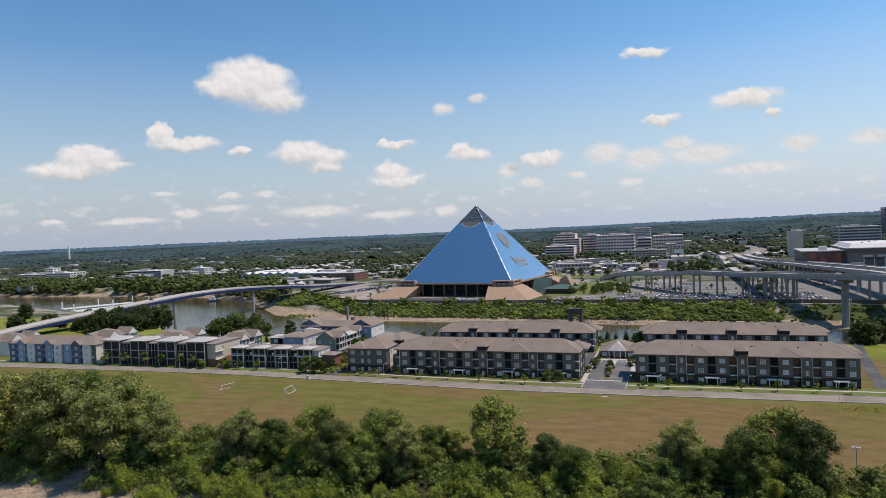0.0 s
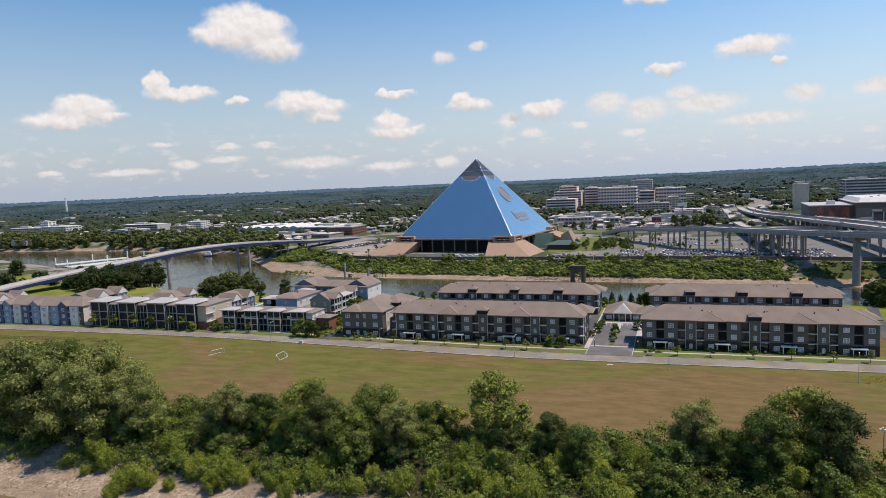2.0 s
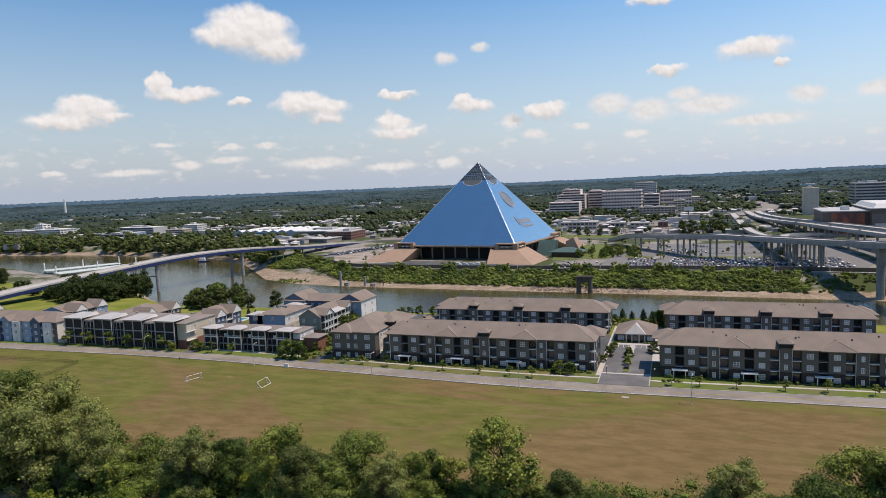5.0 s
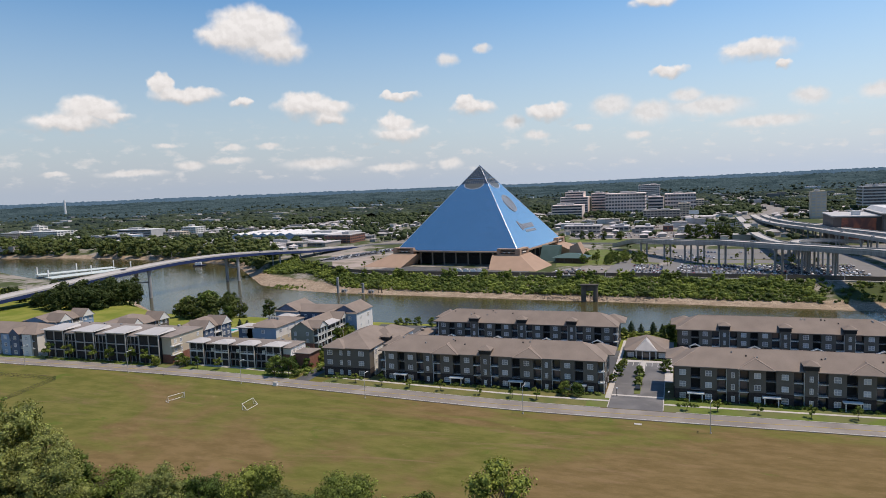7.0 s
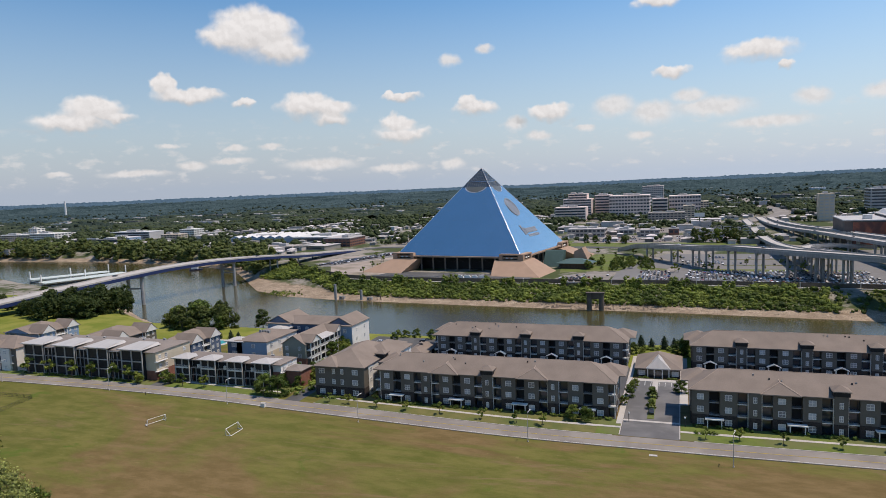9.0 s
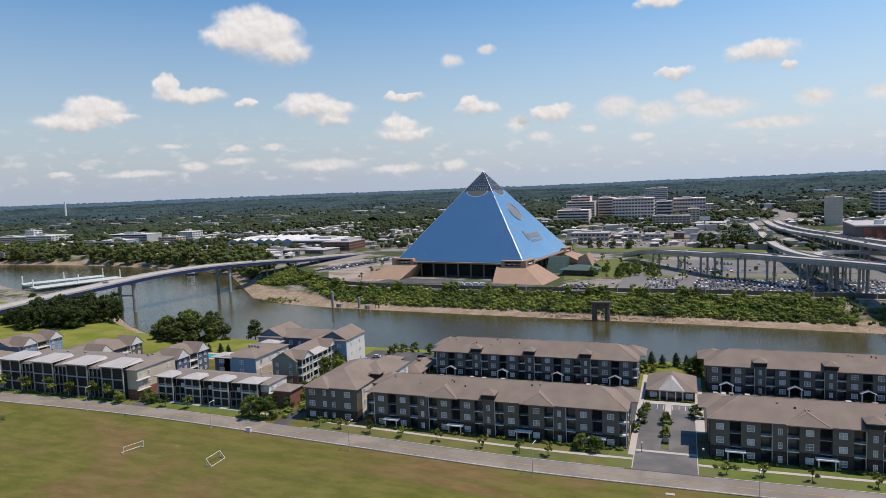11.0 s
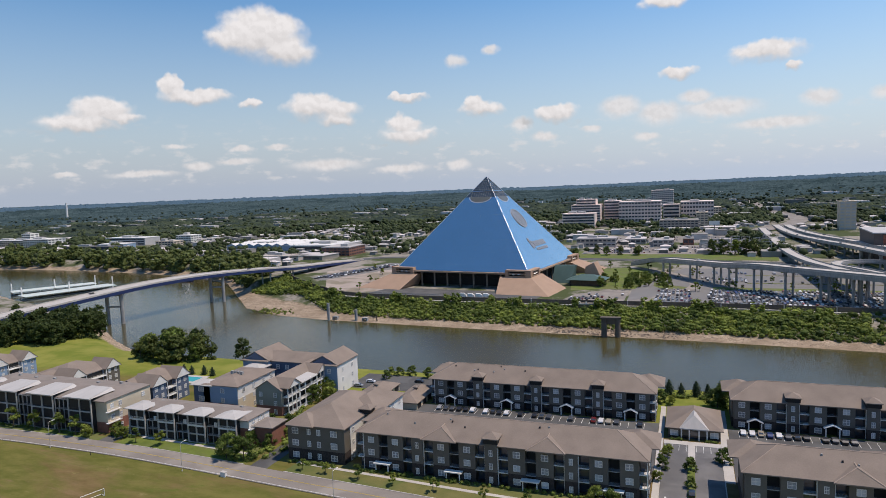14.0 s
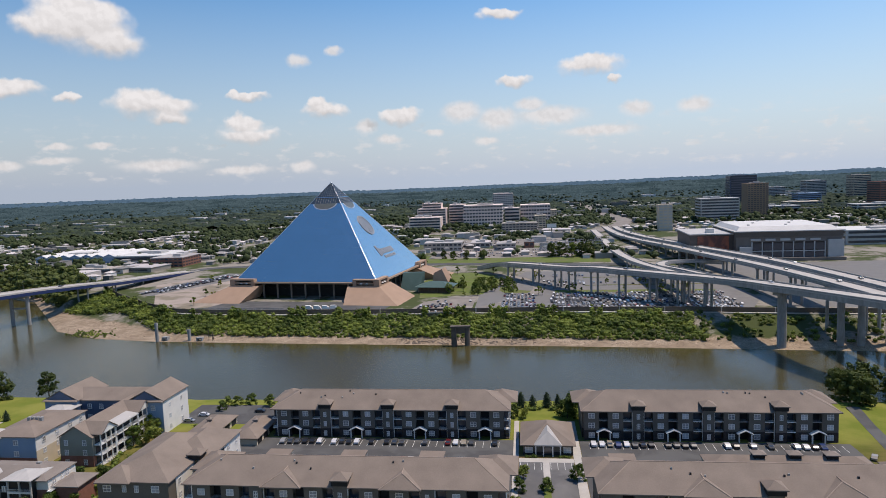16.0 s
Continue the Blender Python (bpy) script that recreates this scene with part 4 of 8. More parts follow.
def apartment(at, length, depth, eave, name_label, porch="gable", dormers=(1, 2, 3), bumps=(), ends="hip", rise_=4.9, siding=None, storeys=3):
    siding = siding or SIDING
    b = thing("apartment_building", name_label, "apartment building", at, 0, "apartment rows")
    st = eave / storeys
    mid = length / 2
    n = max(2, round(length / 24.4))
    pitch = 24.4
    cs = [mid + (i - (n - 1) / 2) * pitch for i in range(n)]
    upper, stone, dark = Shape(), Shape(), Shape()
    upper.box(0, length, 2.2, depth, st, eave)
    stone.box(0.0, length, 2.2, depth, -0.5, st)
    segs = []
    for c in cs:
        segs += [(c - 7.0, c - 1.6), (c + 1.6, c + 7.0)]
    for a, e in segs:
        a, e = max(a, 0), min(e, length)
        upper.box(a, e, 0, 2.4, st, eave)
        stone.box(a - 0.03, e + 0.03, -0.05, 2.4, -0.5, st)
    towers = [(c + c2) / 2 for c, c2 in zip(cs, cs[1:])]
    for i, t in enumerate(towers):
        top = eave + (1.5 if i + 1 in dormers else 0)
        upper.box(t - 1.9, t + 1.9, -0.7, 2.4, st, top)
        stone.box(t - 1.93, t + 1.93, -0.75, 2.4, -0.5, st)
    part("wall", upper, siding, b)
    part("stone_base", stone, STONE, b, "dark brown stone ground floor")
    # breezeways, with their porches
    for c in cs:
        # a near-black sheet paints the shade inside the passage
        s = Shape()
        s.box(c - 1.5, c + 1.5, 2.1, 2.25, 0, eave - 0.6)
        part("breezeway_shade", s, DARK, b, "dark sheet for the shaded stair passage")
        for k in range(1, storeys):
            s = Shape()
            s.box(c - 1.6, c + 1.6, 0.15, 2.2, k * st - 0.25, k * st)
            slab_ = part("landing", s, CONCRETE_WORN, b)
            part("railing", rail_mesh(3.2), None, slab_, "", (c, 0.2, k * st))
        hd = Shape()
        hd.box(c - 1.6, c + 1.6, 0.05, 2.2, eave - 0.6, eave)
        part("lintel", hd, siding, b)
        p = Shape()
        if porch == "gable":
            p.box(c - 2.3, c - 1.9, -1.6, -1.2, -0.2, 3.1).box(c + 1.9, c + 2.3, -1.6, -1.2, -0.2, 3.1)
            for sx in (-1, 1):
                p.solid([(c + sx * 2.7, -1.8, 3.1), (c + sx * 2.7, 0, 3.1), (c, 0, 4.35), (c, -1.8, 4.35)], [(c + sx * 2.7, -1.8, 3.35), (c + sx * 2.7, 0, 3.35), (c, 0, 4.65), (c, -1.8, 4.65)])
            part("porch", p, TRIM, b, "white gabled porch frame")
        else:
            p.box(c - 2.9, c + 2.9, -2.1, 0.0, 2.95, 3.3)
            p.box(c - 2.3, c - 2.0, -1.8, -1.5, -0.2, 3.0).box(c + 2.0, c + 2.3, -1.8, -1.5, -0.2, 3.0)
            part("porch", p, TRIM, b, "flat white porch canopy")
    # balconies between the bays
    spans, edge = [], 0.0
    for a, e in sorted(segs + [(t - 1.9, t + 1.9) for t in towers] + [(c - 1.6, c + 1.6) for c in cs]):
        if a - edge > 0.8:
            spans.append((edge, a))
        edge = max(edge, e)
    if length - edge > 0.8:
        spans.append((edge, length))
    for a, e in spans:
        w = e - a
        back = Shape()
        back.box(a + 0.3, e - 0.3, 2.05, 2.18, 0.2, eave - 0.6)
        part("balcony_back", back, GLASS, b, "dark glass balcony doors")
        hd = Shape()
        hd.box(a, e, 0.1, 2.2, eave - 0.5, eave)
        part("lintel", hd, siding, b)
        post = Shape()
        px = a + 0.14 if any(abs(a - (t + 1.9)) < 0.2 for t in towers) else e - 0.14
        post.box(px - 0.14, px + 0.14, 0.02, 0.3, -0.3, eave - 0.4)
        part("post", post, TRIM, b)
        for k in range(0, storeys):
            s = Shape()
            s.box(a, e, 0.0, 2.2, k * st - 0.28, k * st + 0.02)
            bal = part("balcony", s, TRIM if k else STONE, b)
            part("railing", rail_mesh(w - 0.1), None, bal, "", ((a + e) / 2, 0.1, k * st))
    # windows
    for k in range(storeys):
        z = k * st + 0.95
        for c in cs:
            for dx in (-4.3, 4.3):
                if 1 < c + dx < length - 1:
                    window(b, c + dx, -0.06 if k == 0 else -0.01, z)
        for t in towers:
            window(b, t, -0.77 if k == 0 else -0.71, z, 0.9, 1.7)
        # end walls
        for y in (depth * 0.3, depth * 0.7):
            window(b, length + 0.02, y, z, 1.5, 1.7, 90)
    # roof
    r = Shape()
    r.hip(0, length, 0, depth, eave, rise_)
    part("roof", r, SHINGLE, b, "brown-grey shingle hip roof")
    for i, t in enumerate(towers):
        if i + 1 in dormers:
            d = Shape()
            d.hip(t - 2.3, t + 2.3, -1.2, 3.6, eave + 2.35, 1.5, over=0.35)
            dm = part("dormer_roof", d, SHINGLE, b)
            lo = Shape()
            lo.box(t - 2.3, t + 2.3, -1.1, 4.0, eave + 0.6, eave + 2.05)
            part("louvre", lo, DARK, dm, "dark louvred dormer front")
    for x in bumps:
        d = Shape()
        w, ht = 5.9, rise_ * 0.62
        run = (depth / 2 + 0.6) * 0.62
        e = eave + 0.06
        f = [(x - w, -1.5, e), (x + w, -1.5, e), (x + w, 1.0, e), (x - w, 1.0, e)]
        pk, bk = (x, 2.6, e + ht), (x, run + 0.7, e + ht)
        d.face([f[0], f[1], pk])
        d.face([f[1], (x + w, 0.2, e), bk, pk])
        d.face([(x - w, 0.2, e), f[0], pk, bk])
        d.solid([(x - w, -1.5, e - 0.3), (x + w, -1.5, e - 0.3), (x + w, 0.2, e - 0.3), (x - w, 0.2, e - 0.3)], [(x - w, -1.5, e), (x + w, -1.5, e), (x + w, 0.2, e), (x - w, 0.2, e)])
        part("bay_roof", d, SHINGLE, b)
        cap = Shape()
        for q in (f[0], f[1]):
            cap.tube(Vector(q) - Vector((0, 0, 0.05)), Vector(pk) - Vector((0, 0, 0.05)), 0.2, 0.2, 6)
        cap.tube(pk, bk, 0.16, 0.16, 5)
        part("hip_cap", cap, RIDGE, b, "pale hip shingles")
    cap = Shape()
    s2 = (depth + 1.2) / 2
    for cx, sx in ((-0.6, 1), (length + 0.6, -1)):
        for cy in (-0.6, depth + 0.6):
            cap.tube((cx, cy, eave), (cx + sx * s2, depth / 2, eave + rise_ - 0.06), 0.15, 0.15, 6)
    cap.tube((s2 - 0.6, depth / 2, eave + rise_), (length + 0.6 - s2, depth / 2, eave + rise_ - 0.06), 0.15, 0.15, 6)
    part("ridge_cap", cap, RIDGE, b, "pale ridge shingles")
    # river-side corner wings
    for x in (3.0, length - 3.0):
        d = Shape()
        d.hip(x - 5.5, x + 5.5, depth - 9, depth + 3.2, eave + 0.1, 3.0, over=0.5)
        part("wing_roof", d, SHINGLE, b)
        wl = Shape()
        wl.box(x - 5.0 if x > 5 else 0.15, x + 5.0 if x < length - 5 else length - 0.15, depth - 2, depth + 2.7, -0.5, eave)
        part("wing_wall", wl, siding, b)
    # vents and a downpipe
    rng = random.Random(int(length * 7 + at[0]))
    for _ in range(7):
        x, y = rng.uniform(8, length - 8), rng.uniform(depth * 0.25, depth * 0.45)
        zz = eave + rise_ * (y + 0.6) / (depth / 2 + 0.6)
        s = Shape()
        s.box(x - 0.22, x + 0.22, y - 0.22, y + 0.22, zz - 0.3, zz + 0.45)
        part("roof_vent", s, RAIL if rng.random() < 0.5 else CONCRETE_WORN, b)
    return b


ROW = "long grey three-storey apartments with brown roof"
apartment((-104.6, -55.6, 0), 92.0, 18.6, 12.6, ROW + " beside the street", "flat", (2,), (29.0, 63.0))
apartment((11.9, -55.9, 0), 88.0, 18.6, 12.6, ROW + " beside the street", "flat", (2,), (27.0, 61.0))
apartment((-104.9, 11.7, 0), 91.4, 18.6, 10.9, ROW + " facing its car park", "gable", (1, 2, 3))
apartment((13.0, 11.7, 0), 88.4, 18.6, 10.9, ROW + " facing its car park", "gable", (1, 2, 3))


def l_building():
    """The grey block beside the narrow drive, with a wing running back."""
    b = thing("apartment_building", "grey three-storey apartment block with a long rear wing", "apartment building", (-131.8, -55.0, 0), 0, "apartment rows")
    up, stn = Shape(), Shape()
    up.box(0, 22, 0, 37, 4.1, 12.5).box(12, 25.6, 17.5, 40.5, 4.1, 12.45)
    stn.box(-0.04, 22.04, -0.04, 36.9, -0.5, 4.1).box(12.1, 25.64, 17.45, 40.4, -0.5, 4.08)
    part("wall", up, SIDING, b)
    part("stone_base", stn, STONE, b, "dark brown stone ground floor")
    r = Shape()
    r.hip(0, 22, 0, 37, 12.6, 4.6)
    r.hip(10, 25.8, 17.6, 40.6, 12.5, 3.9)
    part("roof", r, SHINGLE, b, "brown-grey shingle hip roof")
    d = Shape()
    d.hip(0.4, 10.5, -1.3, 9, 12.66, 3.2, over=0.4)
    part("bay_roof", d, SHINGLE, b)
    sd = Shape()
    sd.box(25.65, 25.8, 18, 40, 0, 12.3)
    sd.box(22.06, 22.2, 4, 17.4, 0, 12.3)
    sd.box(22.3, 25.5, 17.3, 17.44, 4.2, 12.2)
    part("side_wall", sd, SIDING_WHITE, b, "pale sunlit side wall")
    for k in range(3):
        z = 4.2 * k + 1.0
        for x in (3.0, 18.0):
            window(b, x, -0.06, z, 2.2, 1.8)
        for x in (8.4, 12.2):
            window(b, x, -0.06, z, 1.1, 1.8)
        for y in (20, 31, 37):
            window(b, 25.83, y, z, 1.4, 1.7, 90)
        for y in (6, 14):
            window(b, 22.23, y, z, 1.4, 1.7, 90)
    dm = Shape()
    dm.hip(20.5, 24.5, 14.6, 18.8, 14.6, 1.3, over=0.4)
    dl = part("dormer_roof", dm, SHINGLE, b)
    part("louvre", Shape().box(20.6, 24.3, 14.7, 18.6, 12.7, 14.3), DARK, dl, "dark louvred dormer front")
    for y in (25,):
        # near-black sheet for the shade in the side opening
        s = Shape()
        s.box(25.82, 25.88, y, y + 3, 0.2, 11.5)
        part("breezeway_shade", s, DARK, b)
        for k in (1, 2):
            s = Shape()
            s.box(25.8, 26.9, y - 3.5, y + 6.5, 4.1 * k, 4.1 * k + 0.25)
            bl = part("balcony", s, TRIM, b)
            part("railing", rail_mesh(9.6, TRIM), None, bl, "", (26.8, y + 1.5, 4.1 * k + 0.2), 90)
    return b


l_building()


def garage(x0, x1, y0, y1, turn=0):
    b = thing("garage", "low cream garage under a brown roof with a cupola", "garage", (x0, y0, 0), turn, "garages")
    w, d = x1 - x0, y1 - y0
    s = Shape()
    s.box(0, w, 0, d, -0.3, 2.9)
    part("wall", s, SIDING_CREAM, b)
    r = Shape()
    r.hip(0, w, 0, d, 3.0, 2.3)
    part("roof", r, SHINGLE, b)
    c = Shape()
    c.box(w / 2 - 0.7, w / 2 + 0.7, d / 2 - 0.7, d / 2 + 0.7, 4.8, 6.0)
    c.hip(w / 2 - 0.7, w / 2 + 0.7, d / 2 - 0.7, d / 2 + 0.7, 6.1, 0.7, over=0.35)
    part("cupola", c, SHINGLE_GREY, b)
    for i in range(4):
        g = Shape()
        g.box(w + 0.0, w + 0.05, d * (i + 0.15) / 4, d * (i + 0.85) / 4, 0, 2.3)
        part("garage_door", g, DARK, b)


def long_garage(x0, x1, y0, y1, cupolas):
    b = thing("garage", "long low garage under a brown roof with three cupolas", "garage", (x0, y0, 0), 0, "garages")
    w, d = x1 - x0, y1 - y0
    part("wall", Shape().box(0, w, 0, d, -0.3, 2.8), SIDING_CREAM, b)
    part("roof", Shape().hip(0, w, 0, d, 2.9, 2.4, over=0.5), SHINGLE, b)
    for c in cupolas:
        c -= x0
        cu = part("cupola", Shape().box(c - 1.7, c + 1.7, d / 2 - 1.5, d / 2 + 1.5, 4.4, 6.0), DARK, b, "dark louvred cupola")
        part("cupola_roof", Shape().hip(c - 1.8, c + 1.8, d / 2 - 1.6, d / 2 + 1.6, 6.15, 0.8, over=0.4), SHINGLE_GREY, cu)
    n = int(w / 3.4)
    for i in range(n):
        part("garage_door", Shape().box(w * (i + 0.12) / n, w * (i + 0.88) / n, d, d + 0.06, 0, 2.3), TRIM, b)


long_garage(50, 100, -17.5, -7.2, (66, 76.9, 87.9))
garage(-137, -126, 1, 26)
garage(-117.5, -107.5, 2, 25)


def clubhouse():
    b = thing("clubhouse", "low clubhouse with a brown hip roof and a white entrance gable", "clubhouse", (0, 0, 0))
    s = Shape()
    s.box(-8.6, 8.6, -2.6, 18, -0.3, 3.9)
    part("wall", s, SIDING, b)
    st = Shape()
    st.box(-8.64, 8.64, -2.64, 18, -0.3, 1.2)
    part("stone_base", st, STONE, b)
    r = Shape()
    r.hip(-8.8, 8.8, -3.0, 18, 4.0, 4.4, over=0.8)
    part("roof", r, SHINGLE, b)
    g = Shape()
    g.solid([(-4.8, -4.2, 4.2), (4.8, -4.2, 4.2), (0, -1.0, 8.2)], [(-4.8, -4.0, 4.2), (4.8, -4.0, 4.2), (0, -0.8, 8.2)])
    g.face([(-4.8, -4.0, 4.2), (0, -0.8, 8.2), (0, 4.5, 8.2), (-4.8, 1.5, 4.3)])
    g.face([(4.8, -4.0, 4.2), (4.8, 1.5, 4.3), (0, 4.5, 8.2), (0, -0.8, 8.2)])
    g.box(-4.8, 4.8, -4.2, -3.0, 3.8, 4.2)
    part("entrance_gable", g, METAL_ROOF, b, "bright white metal gable")
    for x in (-4.2, -1.6, 1.6, 4.2):
        c = Shape()
        c.box(x - 0.2, x + 0.2, -4.0, -3.6, -0.2, 3.9)
        part("porch_column", c, TRIM, b)
    for x in (-6.6, 6.6):
        window(b, x, -2.66, 1.0, 2.4, 1.8)
    d = Shape()
    d.box(-1.6, 1.6, -2.7, -2.6, 0, 2.8)
    part("door", d, GLASS, b)


clubhouse()


# ---- townhouses with white canopies ----
def townhouse_row(at, units, pitch, wide, depth, eave, storeys, label, end_mat, end_base, lift=1.0, terraces=False):
    b = thing("townhouse_row", label, "townhouse row", at, 0, "townhouses")
    length = pitch * units
    st = eave / storeys
    back = 2 if terraces else 1
    s = Shape()
    s.box(0, length - 2, 2.5, depth, st * back, eave)
    part("wall", s, end_mat, b)
    g = Shape()
    g.box(-0.03, length - 1.97, 2.45, depth + 0.03, -0.5, st * back)
    part("brick_base", g, end_base, b, "red brick lower floors")
    r = Shape()
    r.hip(0, length - 2, 1.6, depth, eave, 1.8, over=0.4)
    part("roof", r, SHINGLE_GREY, b)

    def frame_of(a, e, n, z_levels, y0, y1, t):
        """Posts and floor edges as one pale grid."""
        xs, zs = [], []
        for i in range(n + 1):
            xx = a + (e - a) * i / n
            xs += [xx - t, xx + t]
        for z in z_levels:
            zs += [z - t, z + t]
        return Shape().lattice(xs, zs, {(i, k) for i in range(1, 2 * n, 2) for k in range(1, len(zs) - 1, 2)}, y0, y1)

    for u in range(units):
        x0 = u * pitch
        # a near-black solid takes the place of the shade in the open balconies
        bay = Shape()
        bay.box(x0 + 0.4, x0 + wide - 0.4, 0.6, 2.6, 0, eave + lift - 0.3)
        by = part("bay", bay, BALCONY_DARK, b, "dark box for the shaded balcony bay")
        part("bay_frame", frame_of(x0 + 0.5, x0 + wide - 0.5, 2, [k * st for k in range(storeys)] + [eave + lift - 0.5], 0.15, 0.6, 0.22), CONCRETE, by, "pale balcony frame")
        part("inner_screen_frame", frame_of(x0 + 0.5, x0 + wide - 0.5, 6, [k * st + o for k in range(storeys) for o in (0.05, 1.1)], 0.5, 0.62, 0.05), RAIL, by)
        cn, cd = Shape(), depth * (0.46 if not terraces else 0.56)
        if terraces:
            cn.hip(x0, x0 + wide, -0.4, cd, eave + lift, 1.0, over=0.7)
        else:
            cn.solid([(x0 - 0.6, -1.2, eave + lift), (x0 + wide + 0.6, -1.2, eave + lift), (x0 + wide + 0.6, cd, eave + lift + 0.1), (x0 - 0.6, cd, eave + lift + 0.1)], [(x0 - 0.6, -1.2, eave + lift + 0.3), (x0 + wide + 0.6, -1.2, eave + lift + 0.3), (x0 + wide - 1.2, cd, eave + lift + 1.2), (x0 + 1.2, cd, eave + lift + 1.2)])
        part("canopy", cn, METAL_ROOF, b, "pale metal canopy roof")
        if terraces:
            part("balcony_rail", rail_mesh(wide - 1.0, TRIM), None, by, "", (x0 + wide / 2, 0.05, st * 2))
            part("balcony_panel", Shape().box(x0 + 0.5, x0 + wide - 0.5, 0.0, 0.12, st * 2 - 0.3, st * 2 + 0.25), TRIM, by, "white balcony panel")
        # recessed balconies beside it
        a, e = x0 + wide, x0 + pitch
        if u == units - 1:
            continue
        # the shade of the recess, as a near-black sheet before the wall
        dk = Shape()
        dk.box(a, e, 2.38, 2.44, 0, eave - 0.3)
        part("recess_shade", dk, DARK, b)
        part("recess_frame", frame_of(a + 0.2, e - 0.2, 2 if terraces else 3, [k * st for k in range(2 if terraces else storeys)] + [st * 2 - 0.1 if terraces else eave - 0.4], 0.7, 1.0, 0.13), CONCRETE_WORN, b, "pale balcony frame")
        for k in range(1, storeys):
            sl = Shape()
            sl.box(a, e, 0.8, 2.5, k * st - 0.2, k * st)
            bl = part("balcony", sl, CONCRETE, b)
            part("railing", rail_mesh(e - a), None, bl, "", ((a + e) / 2, 0.9, k * st))
        if terraces:
            for dx in (0.7, 1.5):
                part("terrace_pier", Shape().box(e - dx - 0.2, e - dx + 0.2, 0.5, 1.0, st * 2, st * 2 + 1.7), TRIM, b, "white terrace pier")
    if terraces:
        ax = length - 2
        part("annex_wall", Shape().box(ax + 0.05, ax + 8.5, 4, 13, -0.5, 7.2), end_base, b, "red brick side annex")
        part("annex_roof", Shape().hip(ax, ax + 8.5, 4, 13, 7.3, 1.2, over=0.6), SHINGLE_GREY, b)
    # sunny end
    x = length - 1.95
    for k in range(storeys):
        for y in (5, 9, depth - 4)[: 3 if not terraces or k == 2 else 0]:
            window(b, x + 0.02, y, k * st + 0.9, 1.4, 1.6, 90)
        sl = Shape()
        if k and (k == 2 or not terraces):
            sl.box(x, x + 1.3, 1.5, 8.5, k * st - 0.25, k * st)
            bl = part("balcony", sl, TRIM, b)
            part("railing", rail_mesh(7.0, TRIM), None, bl, "", (x + 1.2, 5, k * st), 90)
    rng = random.Random(units)
    for _ in range(5):
        xx, yy = rng.uniform(6, length - 8), rng.uniform(depth - 7, depth - 3)
        ac = Shape()
        ac.box(xx - 0.6, xx + 0.6, yy - 0.5, yy + 0.5, eave + 0.3, eave + 1.6)
        part("air_conditioner", ac, CONCRETE_WORN, b)
    return b


townhouse_row((-295.5, -55.6, 0), 4, 20.4, 13.0, 25, 13.2, 3, "three-storey townhouse row with dark balconies and white canopies", SIDING_CREAM, BRICK, 1.2)
townhouse_row((-206.8, -52.0, 0), 4, 14.2, 8.6, 15, 10.0, 3, "townhouse row with pale posts, roof terraces and small canopies", SIDING_WHITE, BRICK, 1.0, True)


def gable_roof(s, x0, x1, y0, y1, z, rise_, along="x", over=0.5, thick=0.25):
    """Two slopes with a closed soffit."""
    if along == "x":
        ym = (y0 + y1) / 2
        ring = lambda x: [(x, y0 - over, z), (x, ym, z + rise_), (x, y1 + over, z), (x, y1 + over, z - thick), (x, ym, z + rise_ - thick), (x, y0 - over, z - thick)]
        s.solid(ring(x0 - over), ring(x1 + over))
    else:
        xm = (x0 + x1) / 2
        ring = lambda y: [(x1 + over, y, z), (xm, y, z + rise_), (x0 - over, y, z), (x0 - over, y, z - thick), (xm, y, z + rise_ - thick), (x1 + over, y, z - thick)]
        s.solid(ring(y0 - over), ring(y1 + over))


def blue_house():
    b = thing("townhouse", "light blue townhouse block with brick ground floor", "townhouse", (-201, -21.5, 0), 0, "townhouses")
    s, g = Shape(), Shape()
    s.box(5, 22.5, 0, 27, 4.2, 11.8)
    g.box(4.95, 22.55, -0.05, 27, -0.5, 4.2)
    part("wall", s, [SIDING_SKY], b)
    part("brick_base", g, BRICK, b)
    sd = Shape()
    sd.box(22.5, 22.62, 0.2, 26.8, 6.6, 11.7)
    part("side_wall", sd, SIDING_WHITE, b)
    s2 = Shape()
    s2.box(22.55, 22.7, 0.1, 26.9, -0.3, 6.6)
    part("side_base", s2, SIDING_CREAM, b, "tan brick side")
    r = Shape()
    r.hip(5, 22.6, 0, 27, 12.0, 2.2, over=0.6)
    part("roof", r, SHINGLE, b)
    for cx, cy in ((-0.5, -0.5), (5, 26)):
        c = Shape()
        c.box(cx + 0.5, cx + 9, cy + 0.5, cy + 7, 0, 11.2)
        part("bay", c, SIDING_BLUE, b)
        n = Shape()
        n.hip(cx, cx + 10, cy, cy + 8, 11.7, 1.5, over=0.7)
        part("canopy", n, METAL_ROOF, b, "white metal canopy roof")
    for k in range(3):
        for y in (4, 11, 18, 24):
            window(b, 22.72, y, 0.8 + 4 * k, 1.5, 1.7, 90)
        window(b, 15, -0.06, 0.8 + 4 * k, 1.6, 1.7)
        window(b, 4, -0.06, 0.8 + 4 * k, 2.6, 1.8)
    for i in range(4):
        ac = Shape()
        ac.box(11 + 1.6 * i, 12.1 + 1.6 * i, 11, 12.2, 13.2, 14.9)
        part("air_conditioner", ac, CONCRETE_WORN, b)


